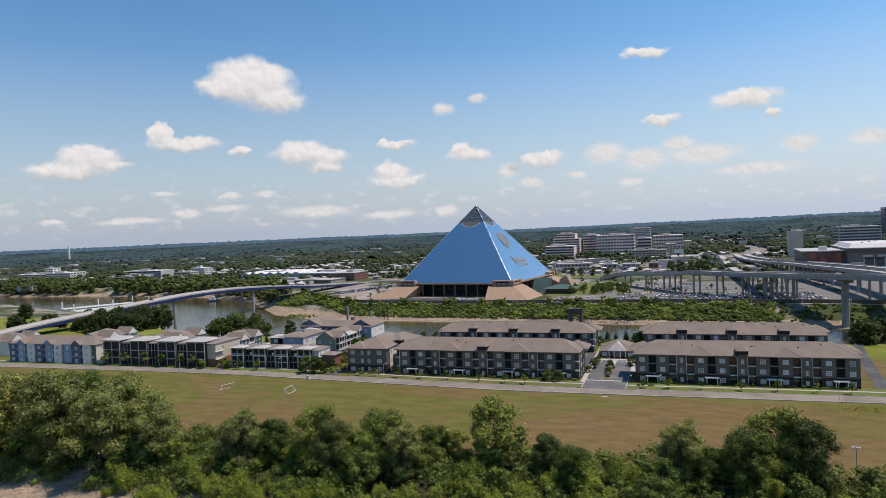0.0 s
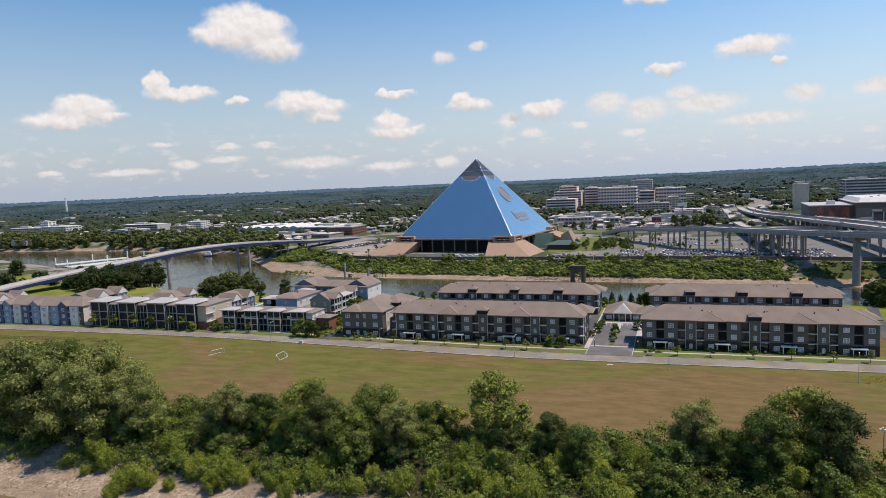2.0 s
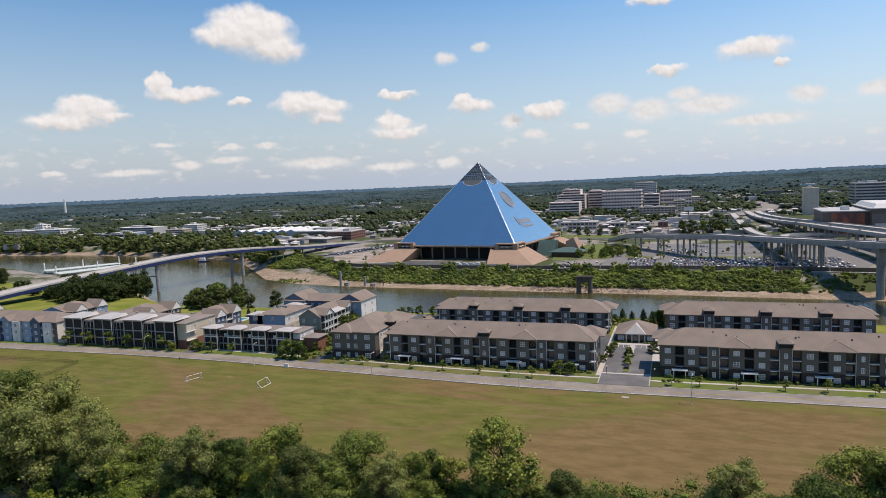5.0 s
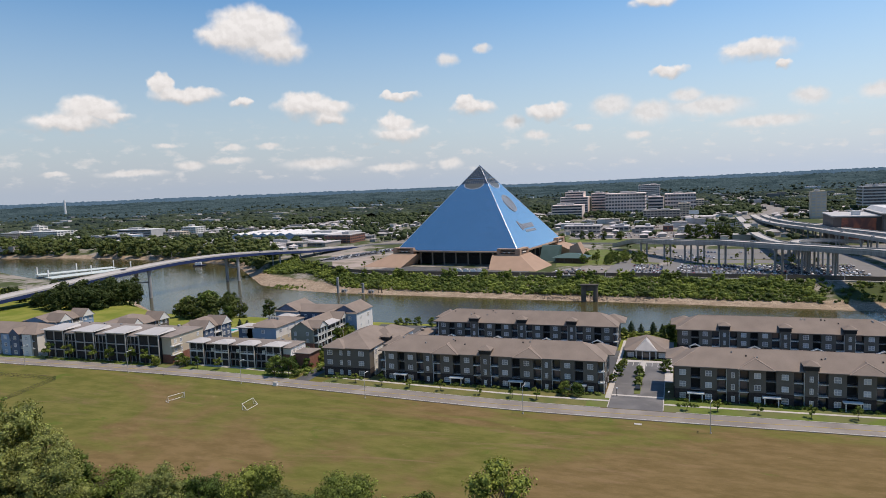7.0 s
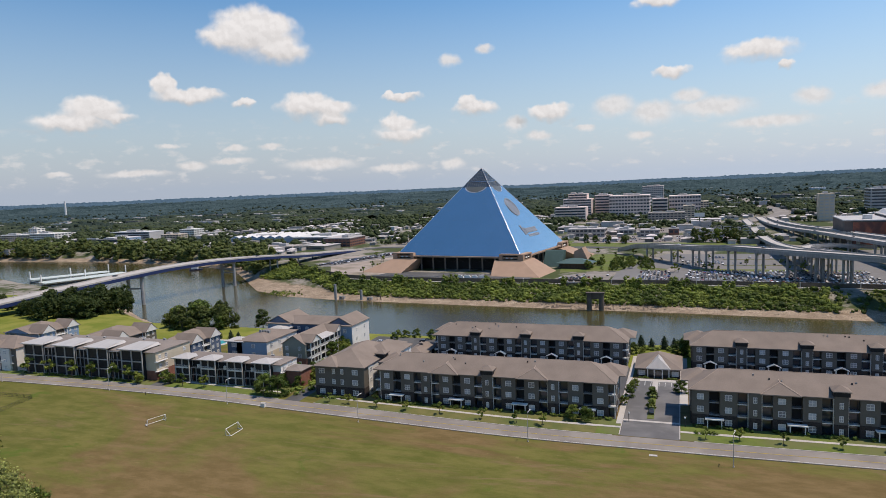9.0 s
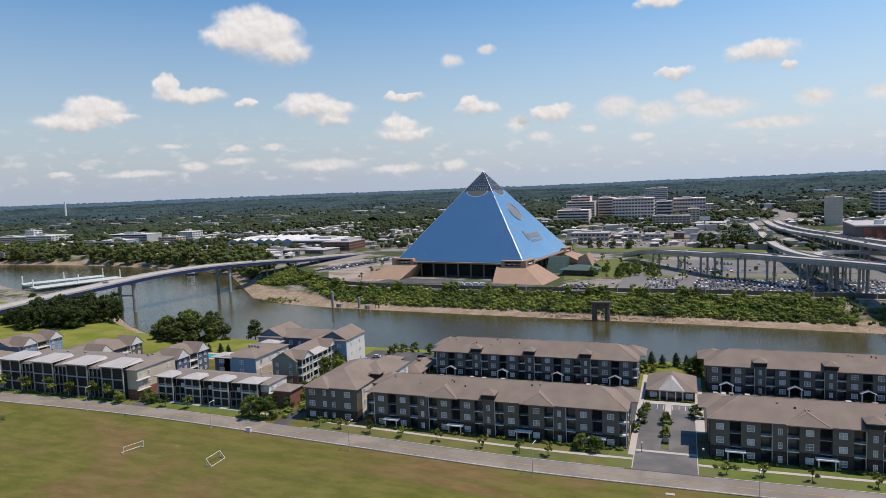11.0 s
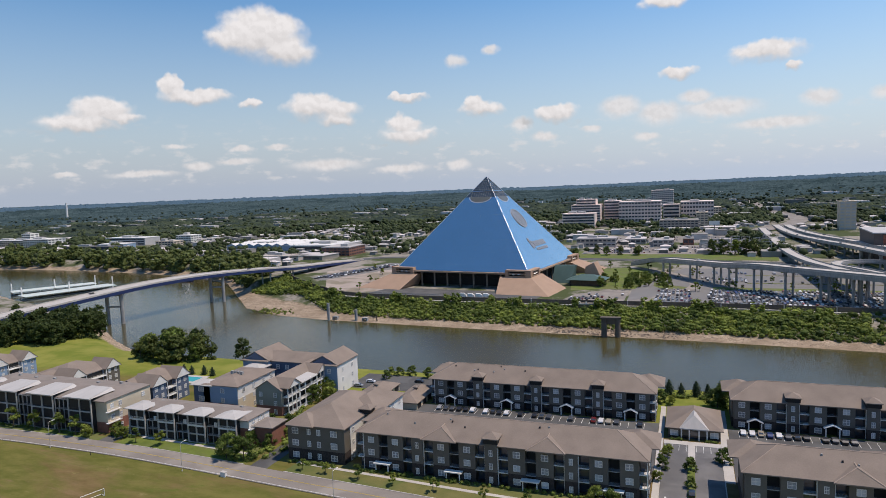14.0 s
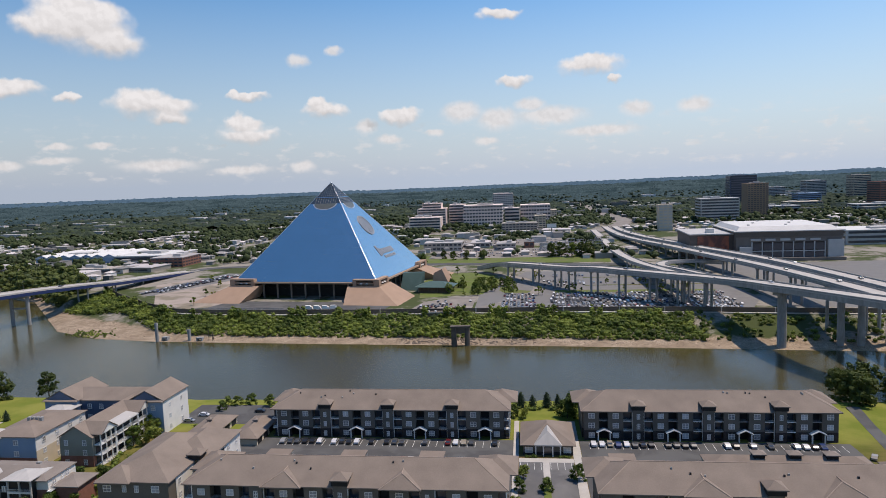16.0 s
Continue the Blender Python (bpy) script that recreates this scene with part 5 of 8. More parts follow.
def green_house():
    b = thing("townhouse", "sage green townhouse block with white balconies", "townhouse", (-171.5, -18.5, 0), 0, "townhouses")
    s, g = Shape(), Shape()
    s.box(0, 12.5, 0, 36, 4, 10.6)
    g.box(-0.05, 12.55, -0.05, 36, -0.5, 4.0)
    part("wall", s, SIDING_GREEN, b)
    part("brick_base", g, BRICK, b)
    r = Shape()
    gable_roof(r, 0, 12.5, 0, 36, 10.7, 4.2, "y")
    part("roof", r, SHINGLE, b)
    gb = Shape()
    gb.face([(0, -0.02, 10.5), (12.5, -0.02, 10.5), (6.25, -0.02, 14.6)])
    part("gable_wall", gb, SIDING_GREEN, b)
    for y0, tall in ((1.0, True), (24.0, True), (9.5, False)):
        w = 9 if tall else 14
        col = Shape()
        for i in range(4):
            yy = y0 + w * i / 3
            col.box(14.9, 15.2, yy - 0.17, yy + 0.17, -0.3, 11.5)
        part("balcony_post", col, TRIM, b)
        for k in (0, 1, 2):
            d = Shape()
            d.box(12.5, 15.2, y0 - 0.2, y0 + w + 0.2, 3.7 * k + 0.1, 3.7 * k + 0.4)
            bl = part("balcony", d, TRIM, b)
            part("railing", rail_mesh(w, TRIM), None, bl, "", (15.1, y0 + w / 2, 3.7 * k + 0.4), 90)
            dk = Shape()
            dk.box(12.55, 12.62, y0 + 0.5, y0 + w - 0.5, 3.7 * k + 0.4, 3.7 * k + 3.1)
            part("balcony_back", dk, BALCONY_DARK, b)
        if tall:
            d = Shape()
            gable_roof(d, 7, 15.6, y0, y0 + w, 11.6, 3.2, "x", 0.3)
            part("bay_roof", d, SHINGLE, b)
            f = Shape()
            f.face([(15.5, y0, 11.4), (15.5, y0 + w, 11.4), (15.5, y0 + w / 2, 14.6)])
            part("bay_gable", f, SIDING_WHITE, b)
        else:
            n = Shape()
            n.solid([(8, y0, 11.4), (15.9, y0, 11.0), (15.9, y0 + w, 11.0), (8, y0 + w, 11.4)], [(8, y0, 12.6), (15.9, y0, 11.3), (15.9, y0 + w, 11.3), (8, y0 + w, 12.6)])
            part("canopy", n, METAL_ROOF, b)
    for k in range(3):
        for x in (2.5, 9.5):
            window(b, x, -0.07, 0.8 + 3.5 * k, 1.2, 1.7)


def gabled_house(at, w, d, eave, label, wall, side, dormers=2, group="townhouses"):
    b = thing("townhouse", label, "townhouse", at, 0, group)
    s = Shape()
    s.box(0, w, 0, d, -0.5, eave)
    part("wall", s, wall, b)
    sd = Shape()
    sd.box(w, w + 0.12, 0.1, d - 0.1, 0, eave - 0.1)
    part("side_wall", sd, side, b)
    r = Shape()
    r.hip(0, w, 0, d, eave, 4.4, over=0.6)
    part("roof", r, SHINGLE, b)
    for i in range(dormers):
        y0 = 1.0 + i * (d - 2 - 8) / max(1, dormers - 1)
        bx = Shape()
        bx.box(w - 4, w + 1.8, y0, y0 + 8, -0.3, eave)
        part("bay", bx, wall, b)
        q = Shape()
        gable_roof(q, w - 9, w + 2.0, y0, y0 + 8, eave + 0.05, 4.4, "x", 0.7)
        part("bay_roof", q, SHINGLE, b)
        f = Shape()
        f.solid([(w + 1.7, y0 - 0.5, eave), (w + 1.7, y0 + 8.5, eave), (w + 1.7, y0 + 4, eave + 4.1)], [(w + 2.55, y0 - 0.5, eave), (w + 2.55, y0 + 8.5, eave), (w + 2.55, y0 + 4, eave + 4.1)])
        part("pediment", f, SIDING_WHITE, b, "white gable pediment")
        for k in range(3):
            for dy in (2, 5.6):
                window(b, w + 1.84, y0 + dy, 0.8 + eave / 3 * k, 1.3, 1.6, 90)
            window(b, w - 2, y0 - 0.03, 0.8 + eave / 3 * k, 1.3, 1.6)
    for k in (0, 1, 2):
        y0, y1 = 9.2, d - 9.2
        sl = Shape()
        sl.box(w + 0.1, w + 2.4, y0, y1, eave / 3 * k + 0.05, eave / 3 * k + 0.35)
        bl = part("balcony", sl, TRIM, b)
        part("railing", rail_mesh(y1 - y0, TRIM), None, bl, "", (w + 2.3, (y0 + y1) / 2, eave / 3 * k + 0.35), 90)
        # dark sheet painting the shaded recess behind each balcony
        part("balcony_back", Shape().box(w + 0.12, w + 0.2, y0 + 0.5, y1 - 0.5, eave / 3 * k + 0.4, eave / 3 * k + 2.7), BALCONY_DARK, b)
    for yy in (9.3, d - 9.3):
        part("balcony_post", Shape().box(w + 2.1, w + 2.4, yy - 0.15, yy + 0.15, 0, eave), TRIM, b)
    f = Shape()
    gable_roof(f, 2, w - 5, -1.0, 6, eave + 0.05, 2.8, "y", 0.3)
    part("front_gable_roof", f, SHINGLE, b)
    ft = Shape()
    ft.face([(2, -1.35, eave), (w - 5, -1.35, eave), ((w - 3) / 2, -1.35, eave + 2.6)])
    part("front_gable", ft, wall, b)
    for k in range(3):
        for x in (3.5, 8.5):
            if x < w - 5:
                window(b, x, -0.06, 0.8 + eave / 3 * k, 1.3, 1.6)
    return b


def river_house():
    b = thing("townhouse", "slate blue riverside townhouse block with two steep gables", "townhouse", (-199.5, 12.0, 0), 0, "townhouses")
    s = Shape()
    s.box(0, 48.5, 2, 18, -0.5, 13.2)
    part("wall", s, SIDING_BLUE, b)
    r = Shape()
    gable_roof(r, 4, 40, 2, 18, 13.3, 3.0, "x")
    part("roof", r, SHINGLE, b)
    for x0 in (-1, 35.5):
        e = Shape()
        e.box(x0, x0 + 14, 0, 19.5, -0.5, 13.6)
        part("end_wall", e, SIDING_SKY, b)
        q = Shape()
        gable_roof(q, x0, x0 + 14, 0.5, 19, 13.8, 4.0, "y", 0.7)
        part("end_roof", q, SHINGLE, b)
        f = Shape()
        f.face([(x0 + 0.5, -0.2, 13.6), (x0 + 13.5, -0.2, 13.6), (x0 + 7, -0.2, 17.5)])
        part("end_gable", f, SIDING_BLUE, b)
        k = Shape()
        k.hip(x0, x0 + 14, -0.6, 1.6, 13.6, 0.8, over=0.6)
        part("skirt_roof", k, SHINGLE, b)
        for z in (1, 5.3, 9.8):
            window(b, x0 + 4, -0.03, z, 1.5, 1.8), window(b, x0 + 10, -0.03, z, 1.5, 1.8)
    sd = Shape()
    sd.box(49.5, 49.65, 0.1, 19.4, 0, 13.5)
    part("side_wall", sd, SIDING_WHITE, b, "white sunlit side wall")
    for z in (1, 5.3, 9.8):
        for y in (5, 14):
            window(b, 49.68, y, z, 1.2, 1.6, 90)
        for x in (17, 22, 28, 32):
            window(b, x, 1.95, z, 1.5, 1.8)


blue_house()
green_house()
river_house()
gabled_house((-238, -27, 0), 17, 24, 10.2, "dark slate blue townhouse with white gables", SIDING_BLUE, SIDING_BLUE)
gabled_house((-296, -26, 0), 26, 30, 9.6, "grey townhouse with white gables", SIDING, SIDING_SKY)
gabled_house((-356, -20, 0), 26, 26, 9.6, "pale grey townhouse with white gables", SIDING_SKY, SIDING_WHITE)
gabled_house((-420, -40, 0), 26, 24, 9.6, "pale townhouse with white gables", SIDING_WHITE, SIDING_SKY)


def colour_row():
    b = thing("apartment_building", "three-storey row in blue, white and navy siding", "apartment building", (-372, -55.5, 0), 0, "apartment rows")
    L_, D_, E_ = 70.5, 19, 11.6
    g = Shape()
    g.box(0, L_, 0.4, D_, -0.5, E_)
    part("wall", g, SIDING, b)
    mats = [SIDING_BLUE, SIDING_SKY, SIDING_WHITE, SIDING_BLUE, SIDING_SKY, SIDING_WHITE, SIDING_SKY, SIDING_BLUE, SIDING_WHITE]
    x = 0.3
    for i, mt in enumerate(mats):
        w = 7.8 if i % 2 == 0 else 7.4
        s = Shape()
        s.box(x, x + w - 1.6, -0.6 - 0.5 * (i % 2), 0.5, -0.3, E_ - 0.2)
        bay = part("bay", s, mt, b)
        for k in range(3):
            window(b, x + (w - 1.6) / 2, -0.66 - 0.5 * (i % 2), 0.9 + 3.8 * k, 1.7, 1.7)
        for k in (1, 2):
            sl = Shape()
            sl.box(x + w - 1.6, x + w, -0.6, 0.5, 3.8 * k, 3.8 * k + 0.2)
            bl = part("balcony", sl, TRIM, b)
            part("railing", rail_mesh(1.6, TRIM), None, bl, "", (x + w - 0.8, -0.55, 3.8 * k + 0.1))
        if i % 3 == 1:
            q = Shape()
            gable_roof(q, x - 0.5, x + w - 1.1, -1.5, 6, E_ + 0.05, 2.8, "y", 0.3)
            part("bay_roof", q, SHINGLE, b)
            f = Shape()
            f.face([(x - 0.5, -1.85, E_), (x + w - 1.1, -1.85, E_), (x + w / 2 - 0.8, -1.85, E_ + 2.6)])
            part("bay_gable", f, mt, b)
        x += w
    r = Shape()
    r.hip(0, L_, 0, D_, E_, 4.0)
    part("roof", r, SHINGLE, b)
    sd = Shape()
    sd.box(L_, L_ + 0.1, 0.5, D_ - 0.2, 0, E_ - 0.2)
    part("side_wall", sd, SIDING_WHITE, b)
    for k in range(3):
        for y in (5, 14):
            window(b, L_ + 0.12, y, 0.9 + 3.8 * k, 1.3, 1.6, 90)


colour_row()


def carport(x, y, w, d):
    c = thing("carport", "open carport with a flat tan roof", "carport", (x, y, 0), 0, "carports")
    part("roof", Shape().box(-w / 2, w / 2, -d / 2, d / 2, 2.7, 3.0), SHINGLE, c)
    for px in (-w / 2 + 0.4, 0, w / 2 - 0.4):
        for py in (-d / 2 + 0.4, d / 2 - 0.4):
            part("post", Shape().box(px - 0.1, px + 0.1, py - 0.1, py + 0.1, 0, 2.7), TRIM, c)


for x in (-94, -67, -39.5, 24):
    carport(x, -10.0, 8.6, 5.4)


# ---- trees ----
def leaf_cloud(rng, lobes, count, size, flat=0.75):
    """Small leaf faces scattered over and inside a set of lobes (centre, radius)."""
    cs = np.array([l[:3] for l in lobes])
    rs = np.array([l[3] for l in lobes])
    pick = rng.choice(len(lobes), count, p=rs**2 / (rs**2).sum())
    d = rng.normal(size=(count, 3))
    d /= np.linalg.norm(d, axis=1)[:, None]
    rad = rs[pick] * (0.45 + 1.0 * rng.random(count) ** 0.7)
    p = cs[pick] + d * rad[:, None] * np.array([1, 1, flat])
    nrm = d * 1.05 + rng.normal(size=(count, 3)) * 0.6 + np.array([0.1, 0.0, 0.35])
    nrm /= np.linalg.norm(nrm, axis=1)[:, None]
    a = np.cross(nrm, rng.normal(size=(count, 3)))
    a /= np.linalg.norm(a, axis=1)[:, None]
    b = np.cross(nrm, a)
    s = size * rng.uniform(0.6, 1.4, count)[:, None]
    v = np.stack([p + a * s, p + b * s * 0.7, p - a * s, p - b * s * 0.7], 1).reshape(-1, 3)
    f = np.arange(count * 4).reshape(-1, 4)
    return v, f


def core_blobs(rng, lobes, shrink=0.8, flat=0.75):
    """Uneven low-poly bodies that close the crown from inside."""
    bm = bmesh.new()
    bmesh.ops.create_icosphere(bm, subdivisions=1, radius=1)
    base = np.array([v.co[:] for v in bm.verts])
    fc = np.array([[v.index for v in f.verts] for f in bm.faces])
    bm.free()
    vs, fs, n = [], [], 0
    for x, y, z, r in lobes:
        k = base * (1 + rng.uniform(-0.22, 0.22, (len(base), 1))) * np.array([1, 1, flat]) * r * shrink + (x, y, z)
        vs.append(k)
        fs.append(fc + n)
        n += len(base)
    return np.concatenate(vs), np.concatenate(fs)


def mesh_of(name, v, faces, mat):
    me = bpy.data.meshes.new(name)
    me.from_pydata(v.tolist(), [], [f for fs in faces for f in fs.tolist()])
    me.materials.append(mat)
    me.update()
    return me


def leaf_stuff(name, label, category, lobes, leaves, size, mat, seed, shrink=0.8):
    """Foliage that nobody could count, as one mesh."""
    rng = np.random.default_rng(seed)
    v1, f1 = leaf_cloud(rng, lobes, len(lobes) * leaves, size)
    v2, f2 = core_blobs(rng, lobes, shrink)
    tagged(new(name, mesh_of(name, np.concatenate([v1, v2]), [f1, f2 + len(v1)], mat)), label, category, kind="stuff")


def tree_meshes(seed, height, radius, leaves, size, low=0.25, mat=LEAF, lobes_n=16, name="crown"):
    rng = np.random.default_rng(seed)
    lobes = []
    for i in range(lobes_n):
        t = rng.uniform(0, 1) ** 0.8
        z = height * (low + (0.9 - low) * t)
        env = radius * math.sqrt(max(0.08, 1 - ((t - 0.4) / 0.68) ** 2))
        a, rr = rng.uniform(0, 6.28), env * math.sqrt(rng.uniform(0.05, 1.0)) * 0.92
        lobes.append((rr * math.cos(a), rr * math.sin(a), z + height * rng.normal(0, 0.03), radius * rng.uniform(0.10, 0.34)))
    v1, f1 = leaf_cloud(rng, lobes, leaves, size)
    v2, f2 = core_blobs(rng, lobes, 0.78)
    crown = mesh_of(name, np.concatenate([v1, v2]), [f1, f2 + len(v1)], mat)
    s = Shape()
    r = max(0.1, height * 0.018)
    bend = [Vector((rng.normal(0, 0.25), rng.normal(0, 0.25), height * k)) for k in (0.33, 0.62)]
    s.tube((0, 0, -1.2), bend[0], r * 1.35, r, 8)
    s.tube(bend[0], bend[1], r, r * 0.5, 7)
    for x, y, z, q in lobes[: max(5, lobes_n // 2)]:
        st = bend[0].lerp(bend[1], rng.uniform(0, 0.9))
        if z > st.z:
            s.tube(st, (x, y, z), r * 0.4, r * 0.12, 5)
    return s.mesh("trunk", BARK), crown


def willow_meshes(seed, height, spread_, stems, leaves, mat):
    """A sandbar willow: thin stems from one foot, each with a soft plume of narrow leaves."""
    rng = np.random.default_rng(seed)
    s, lobes = Shape(), []
    for i in range(stems):
        a, out = 6.28 * i / stems + rng.uniform(-0.4, 0.4), spread_ * math.sqrt(rng.uniform(0.03, 1))
        h = height * rng.uniform(0.55, 1.0) * (1 - 0.42 * (out / spread_) ** 2)
        foot, top = Vector((math.cos(a) * 0.3, math.sin(a) * 0.3, -0.6)), Vector((math.cos(a) * out, math.sin(a) * out, h))
        s.tube(foot, foot.lerp(top, 0.55), 0.08, 0.05, 5)
        s.tube(foot.lerp(top, 0.55), top, 0.05, 0.015, 5)
        for u in (0.42, 0.58, 0.74, 0.88, 0.98):
            q = foot.lerp(top, u)
            lobes.append((q.x + rng.normal(0, 0.25), q.y + rng.normal(0, 0.25), q.z, spread_ * (0.36 if u < 0.8 else 0.25 if u < 0.9 else 0.13) * rng.uniform(0.8, 1.2)))
    v, f = leaf_cloud(rng, lobes, leaves, 0.25, 1.1)
    q = v.reshape(-1, 4, 3)
    mid = q.mean(1, keepdims=True)
    slim = np.array([1.2, 0.32, 1.2, 0.32])[None, :, None]
    v = (mid + (q - mid) * slim).reshape(-1, 3)
    v2, f2 = core_blobs(rng, lobes, 0.45, 1.0)
    return s.mesh("trunk", BARK), mesh_of("crown", np.concatenate([v, v2]), [f, f2 + len(v)], mat)


def joined_trees(name, label, protos, spots):
    """A wood that nobody could count, as one mesh."""
    vs, fs, n = [], [], 0
    for k, at, scale, turn in spots:
        for me in protos[k % len(protos)]:
            co = np.zeros(len(me.vertices) * 3)
            me.vertices.foreach_get("co", co)
            m = Matrix.Translation(at) @ Matrix.Rotation(radians(turn), 4, "Z") @ Matrix.Scale(scale, 4)
            p = np.array(m)
            co = co.reshape(-1, 3) @ p[:3, :3].T + p[:3, 3]
            vs.append(co)
            fs += [tuple(v + n for v in f.vertices) for f in me.polygons]
            n += len(co)
    me = bpy.data.meshes.new(name)
    me.from_pydata(np.concatenate(vs).tolist(), [], fs)
    me.materials.append(LEAF_DARK)
    tagged(new(name, me), label, "trees", kind="stuff")


def tree(protos, k, at, scale, turn, label, group, category="tree", name="tree"):
    t = thing(name, label, category, at, turn, group)
    t.scale = (scale, scale, scale)
    tr, cr = protos[k % len(protos)]
    part("trunk", tr, None, t)
    part("crown", cr, None, t)
    return t


random.seed(11)
BIG_TREES = [tree_meshes(s, 20, 7.4, 19000, 0.23, 0.10, m, 58) for s, m in ((1, LEAF), (2, LEAF_LIGHT), (3, LEAF_DARK), (4, LEAF), (6, LEAF_OLIVE))]
OLIVE_TREES = [tree_meshes(s, 20, 7.4, 20000, 0.22, 0.10, LEAF_OLIVE, 54) for s in (14, 15)]
MID_TREES = [tree_meshes(s, 20, 7.4, 1400, 0.72, 0.04, m, 44) for s, m in ((5, LEAF_DARK), (6, LEAF_DARK), (7, LEAF))]
LONE_TREE = [tree_meshes(9, 22, 7.6, 8000, 0.3, 0.2, LEAF_LIGHT, 52)]
BUSHY = [tree_meshes(s, 9, 4.4, 3600, 0.23, 0.04, m, 30) for s, m in ((21, LEAF), (22, LEAF_LIGHT), (23, LEAF))]
WILLOWY = [willow_meshes(31, 8.5, 3.2, 9, 6000, LEAF_BRIGHT), willow_meshes(32, 7.5, 3.9, 11, 7000, LEAF_BRIGHT), willow_meshes(33, 9.5, 2.3, 7, 5200, LEAF_BRIGHT)]
SMALL = [tree_meshes(s, 5, 1.8, 600, 0.24, 0.3, m, 9) for s, m in ((41, LEAF), (42, LEAF_LIGHT))]

# the belt between meadow and river beach: x, y, top height
BELT = [
    (-196, -178, 30), (-178, -186, 32), (-164, -176, 29), (-156, -190, 27), (-146, -180, 23), (-137, -184, 20), (-212, -184, 31), (-226, -176, 28), (-188, -168, 26),
    (-104, -184, 17), (-96, -178, 14), (-78, -180, 18.5), (-70, -184, 16), (-56, -178, 18), (-48, -182, 15), (-61, -186, 15), (-43, -176, 13), (-6, -176, 12.5), (2, -181, 11), (30, -172, 17.5), (37, -174, 12), (54, -170, 21.5), (61, -173, 19.5), (46, -176, 17), (75, -172, 8), (84, -176, 12),
]
for i, (x, y, h) in enumerate(BELT):
    z = land_height(x, y)
    tree(OLIVE_TREES if x < -130 and i % 4 else BIG_TREES, i, (x, y, z), (h - z) / (22.2 if x < -130 else 20.5), i * 67, "broad dense green tree at the meadow's edge", "meadow edge trees")
tree(LONE_TREE, 0, (-21.5, -170.5, -1), 1.02, 20, "tall airy tree standing over the belt", "meadow edge trees")
rng = random.Random(4)
for i in range(74):
    x = rng.uniform(-150, 110)
    y = rng.uniform(-190, -164) if i % 2 else rng.uniform(-199, -184)
    z = land_height(x, y)
    tree(WILLOWY if i % 5 > 2 or y < -190 else BUSHY, i, (x, y, z - 0.3), rng.uniform(0.55, 1.25), rng.uniform(0, 360), "bushy young tree in the belt by the beach", "belt undergrowth", "tree")
for i in range(26):
    x, y = rng.uniform(-35, 112), rng.uniform(-204, -187)
    tree(WILLOWY if i % 3 else BUSHY, i, (x, y, land_height(x, y) - 0.3), rng.uniform(0.6, 1.1), rng.uniform(0, 360), "bushy young tree in the belt by the beach", "belt undergrowth", "tree")
for i, (x, y, k) in enumerate([(-125.0, -208.4, 0.8), (-124.2, -203.9, 1.15), (-117.7, -203.0, 1.3), (-143.0, -200.7, 0.5), (-141.3, -198.6, 0.45), (-96.2, -201.3, 1.1), (-96.0, -195.4, 1.2), (-107.1, -195.1, 1.0), (-78.6, -199.0, 0.9), (-72.9, -200.9, 0.75), (-66.7, -195.3, 0.9), (-65.6, -189.4, 1.1), (-54.3, -196.9, 0.8), (-42.1, -193.8, 0.9), (-34.1, -193.0, 0.9), (-109.7, -202.5, 0.6), (-52.2, -190.4, 0.6), (-24.0, -190.5, 1.0), (-18.9, -184.8, 1.0), (-10.9, -187.2, 0.9), (-3.5, -184.1, 1.1), (6.9, -182.7, 1.0), (14.8, -176.3, 0.9)]):
    tree(WILLOWY, i, (x, y, land_height(x, y) - 0.2), k, i * 77, "feathery bright green willow at the edge of the beach", "beach willows")
under = []
for i in range(2300):
    x, y = rng.uniform(-260, 130), rng.uniform(-199, -158)
    if y < -184 and noise.noise(Vector((x / 14, y / 9, 2.0))) > (0.12 if x < -30 else 0.6):
        continue
    if y > -163 and noise.noise(Vector((x / 12, 0, 7.0))) > -0.05:
        continue
    tall = rng.random() ** 2
    under.append((x, y, land_height(x, y) + 0.6 + 3.8 * tall, 1.1 + 1.5 * rng.random()))
leaf_stuff("undergrowth", "tangled green undergrowth below the belt of trees", "undergrowth", under, 110, 0.25, LEAF, 66, 0.5)

# riverside grove and other island trees
for i, (x, y, s) in enumerate([(-270, 44, 0.82), (-278, 48, 0.9), (-262, 50, 0.85), (-287, 44, 0.8), (-295, 50, 0.75), (-256, 56, 0.5), (-302, 54, 0.6), (-282, 58, 0.9), (-268, 60, 0.85), (-276, 42, 0.7), (-260, 46, 0.5), (-291, 60, 0.8), (-298, 46, 0.6)]):
    tree(MID_TREES, i + 1, (x, y, -1), s, i * 50, "dense riverside tree on the lawn", "riverside trees")
wood = []
for i in range(74):
    x = rng.uniform(-505, -380)
    front, back = 46 + max(0, x + 434) * 0.27, line_at(NEAR_SHORE, x) - 12
    y = front + (min(back, front + 60) - front) * rng.random()
    big_ = rng.uniform(0.75, 1.0) if x > -440 else rng.uniform(0.5, 0.7)
    if x < -440 and abs(x + 470 - (y - 57) * 0.13) < 13:
        continue
    wood.append((i, (x, y, -1.5), big_, rng.uniform(0, 360)))
tree(MID_TREES, 1, (-243.5, 68, -2.5), 0.6, 30, "single round riverside tree", "riverside trees")
for i in range(14):
    x, y = rng.uniform(-640, -500), rng.uniform(20, 150)
    wood.append((i, (x, y, -1), rng.uniform(0.5, 0.9), rng.uniform(0, 360)))
joined_trees("bridge_grove", "dense dark grove of trees by the bridge", MID_TREES, wood)
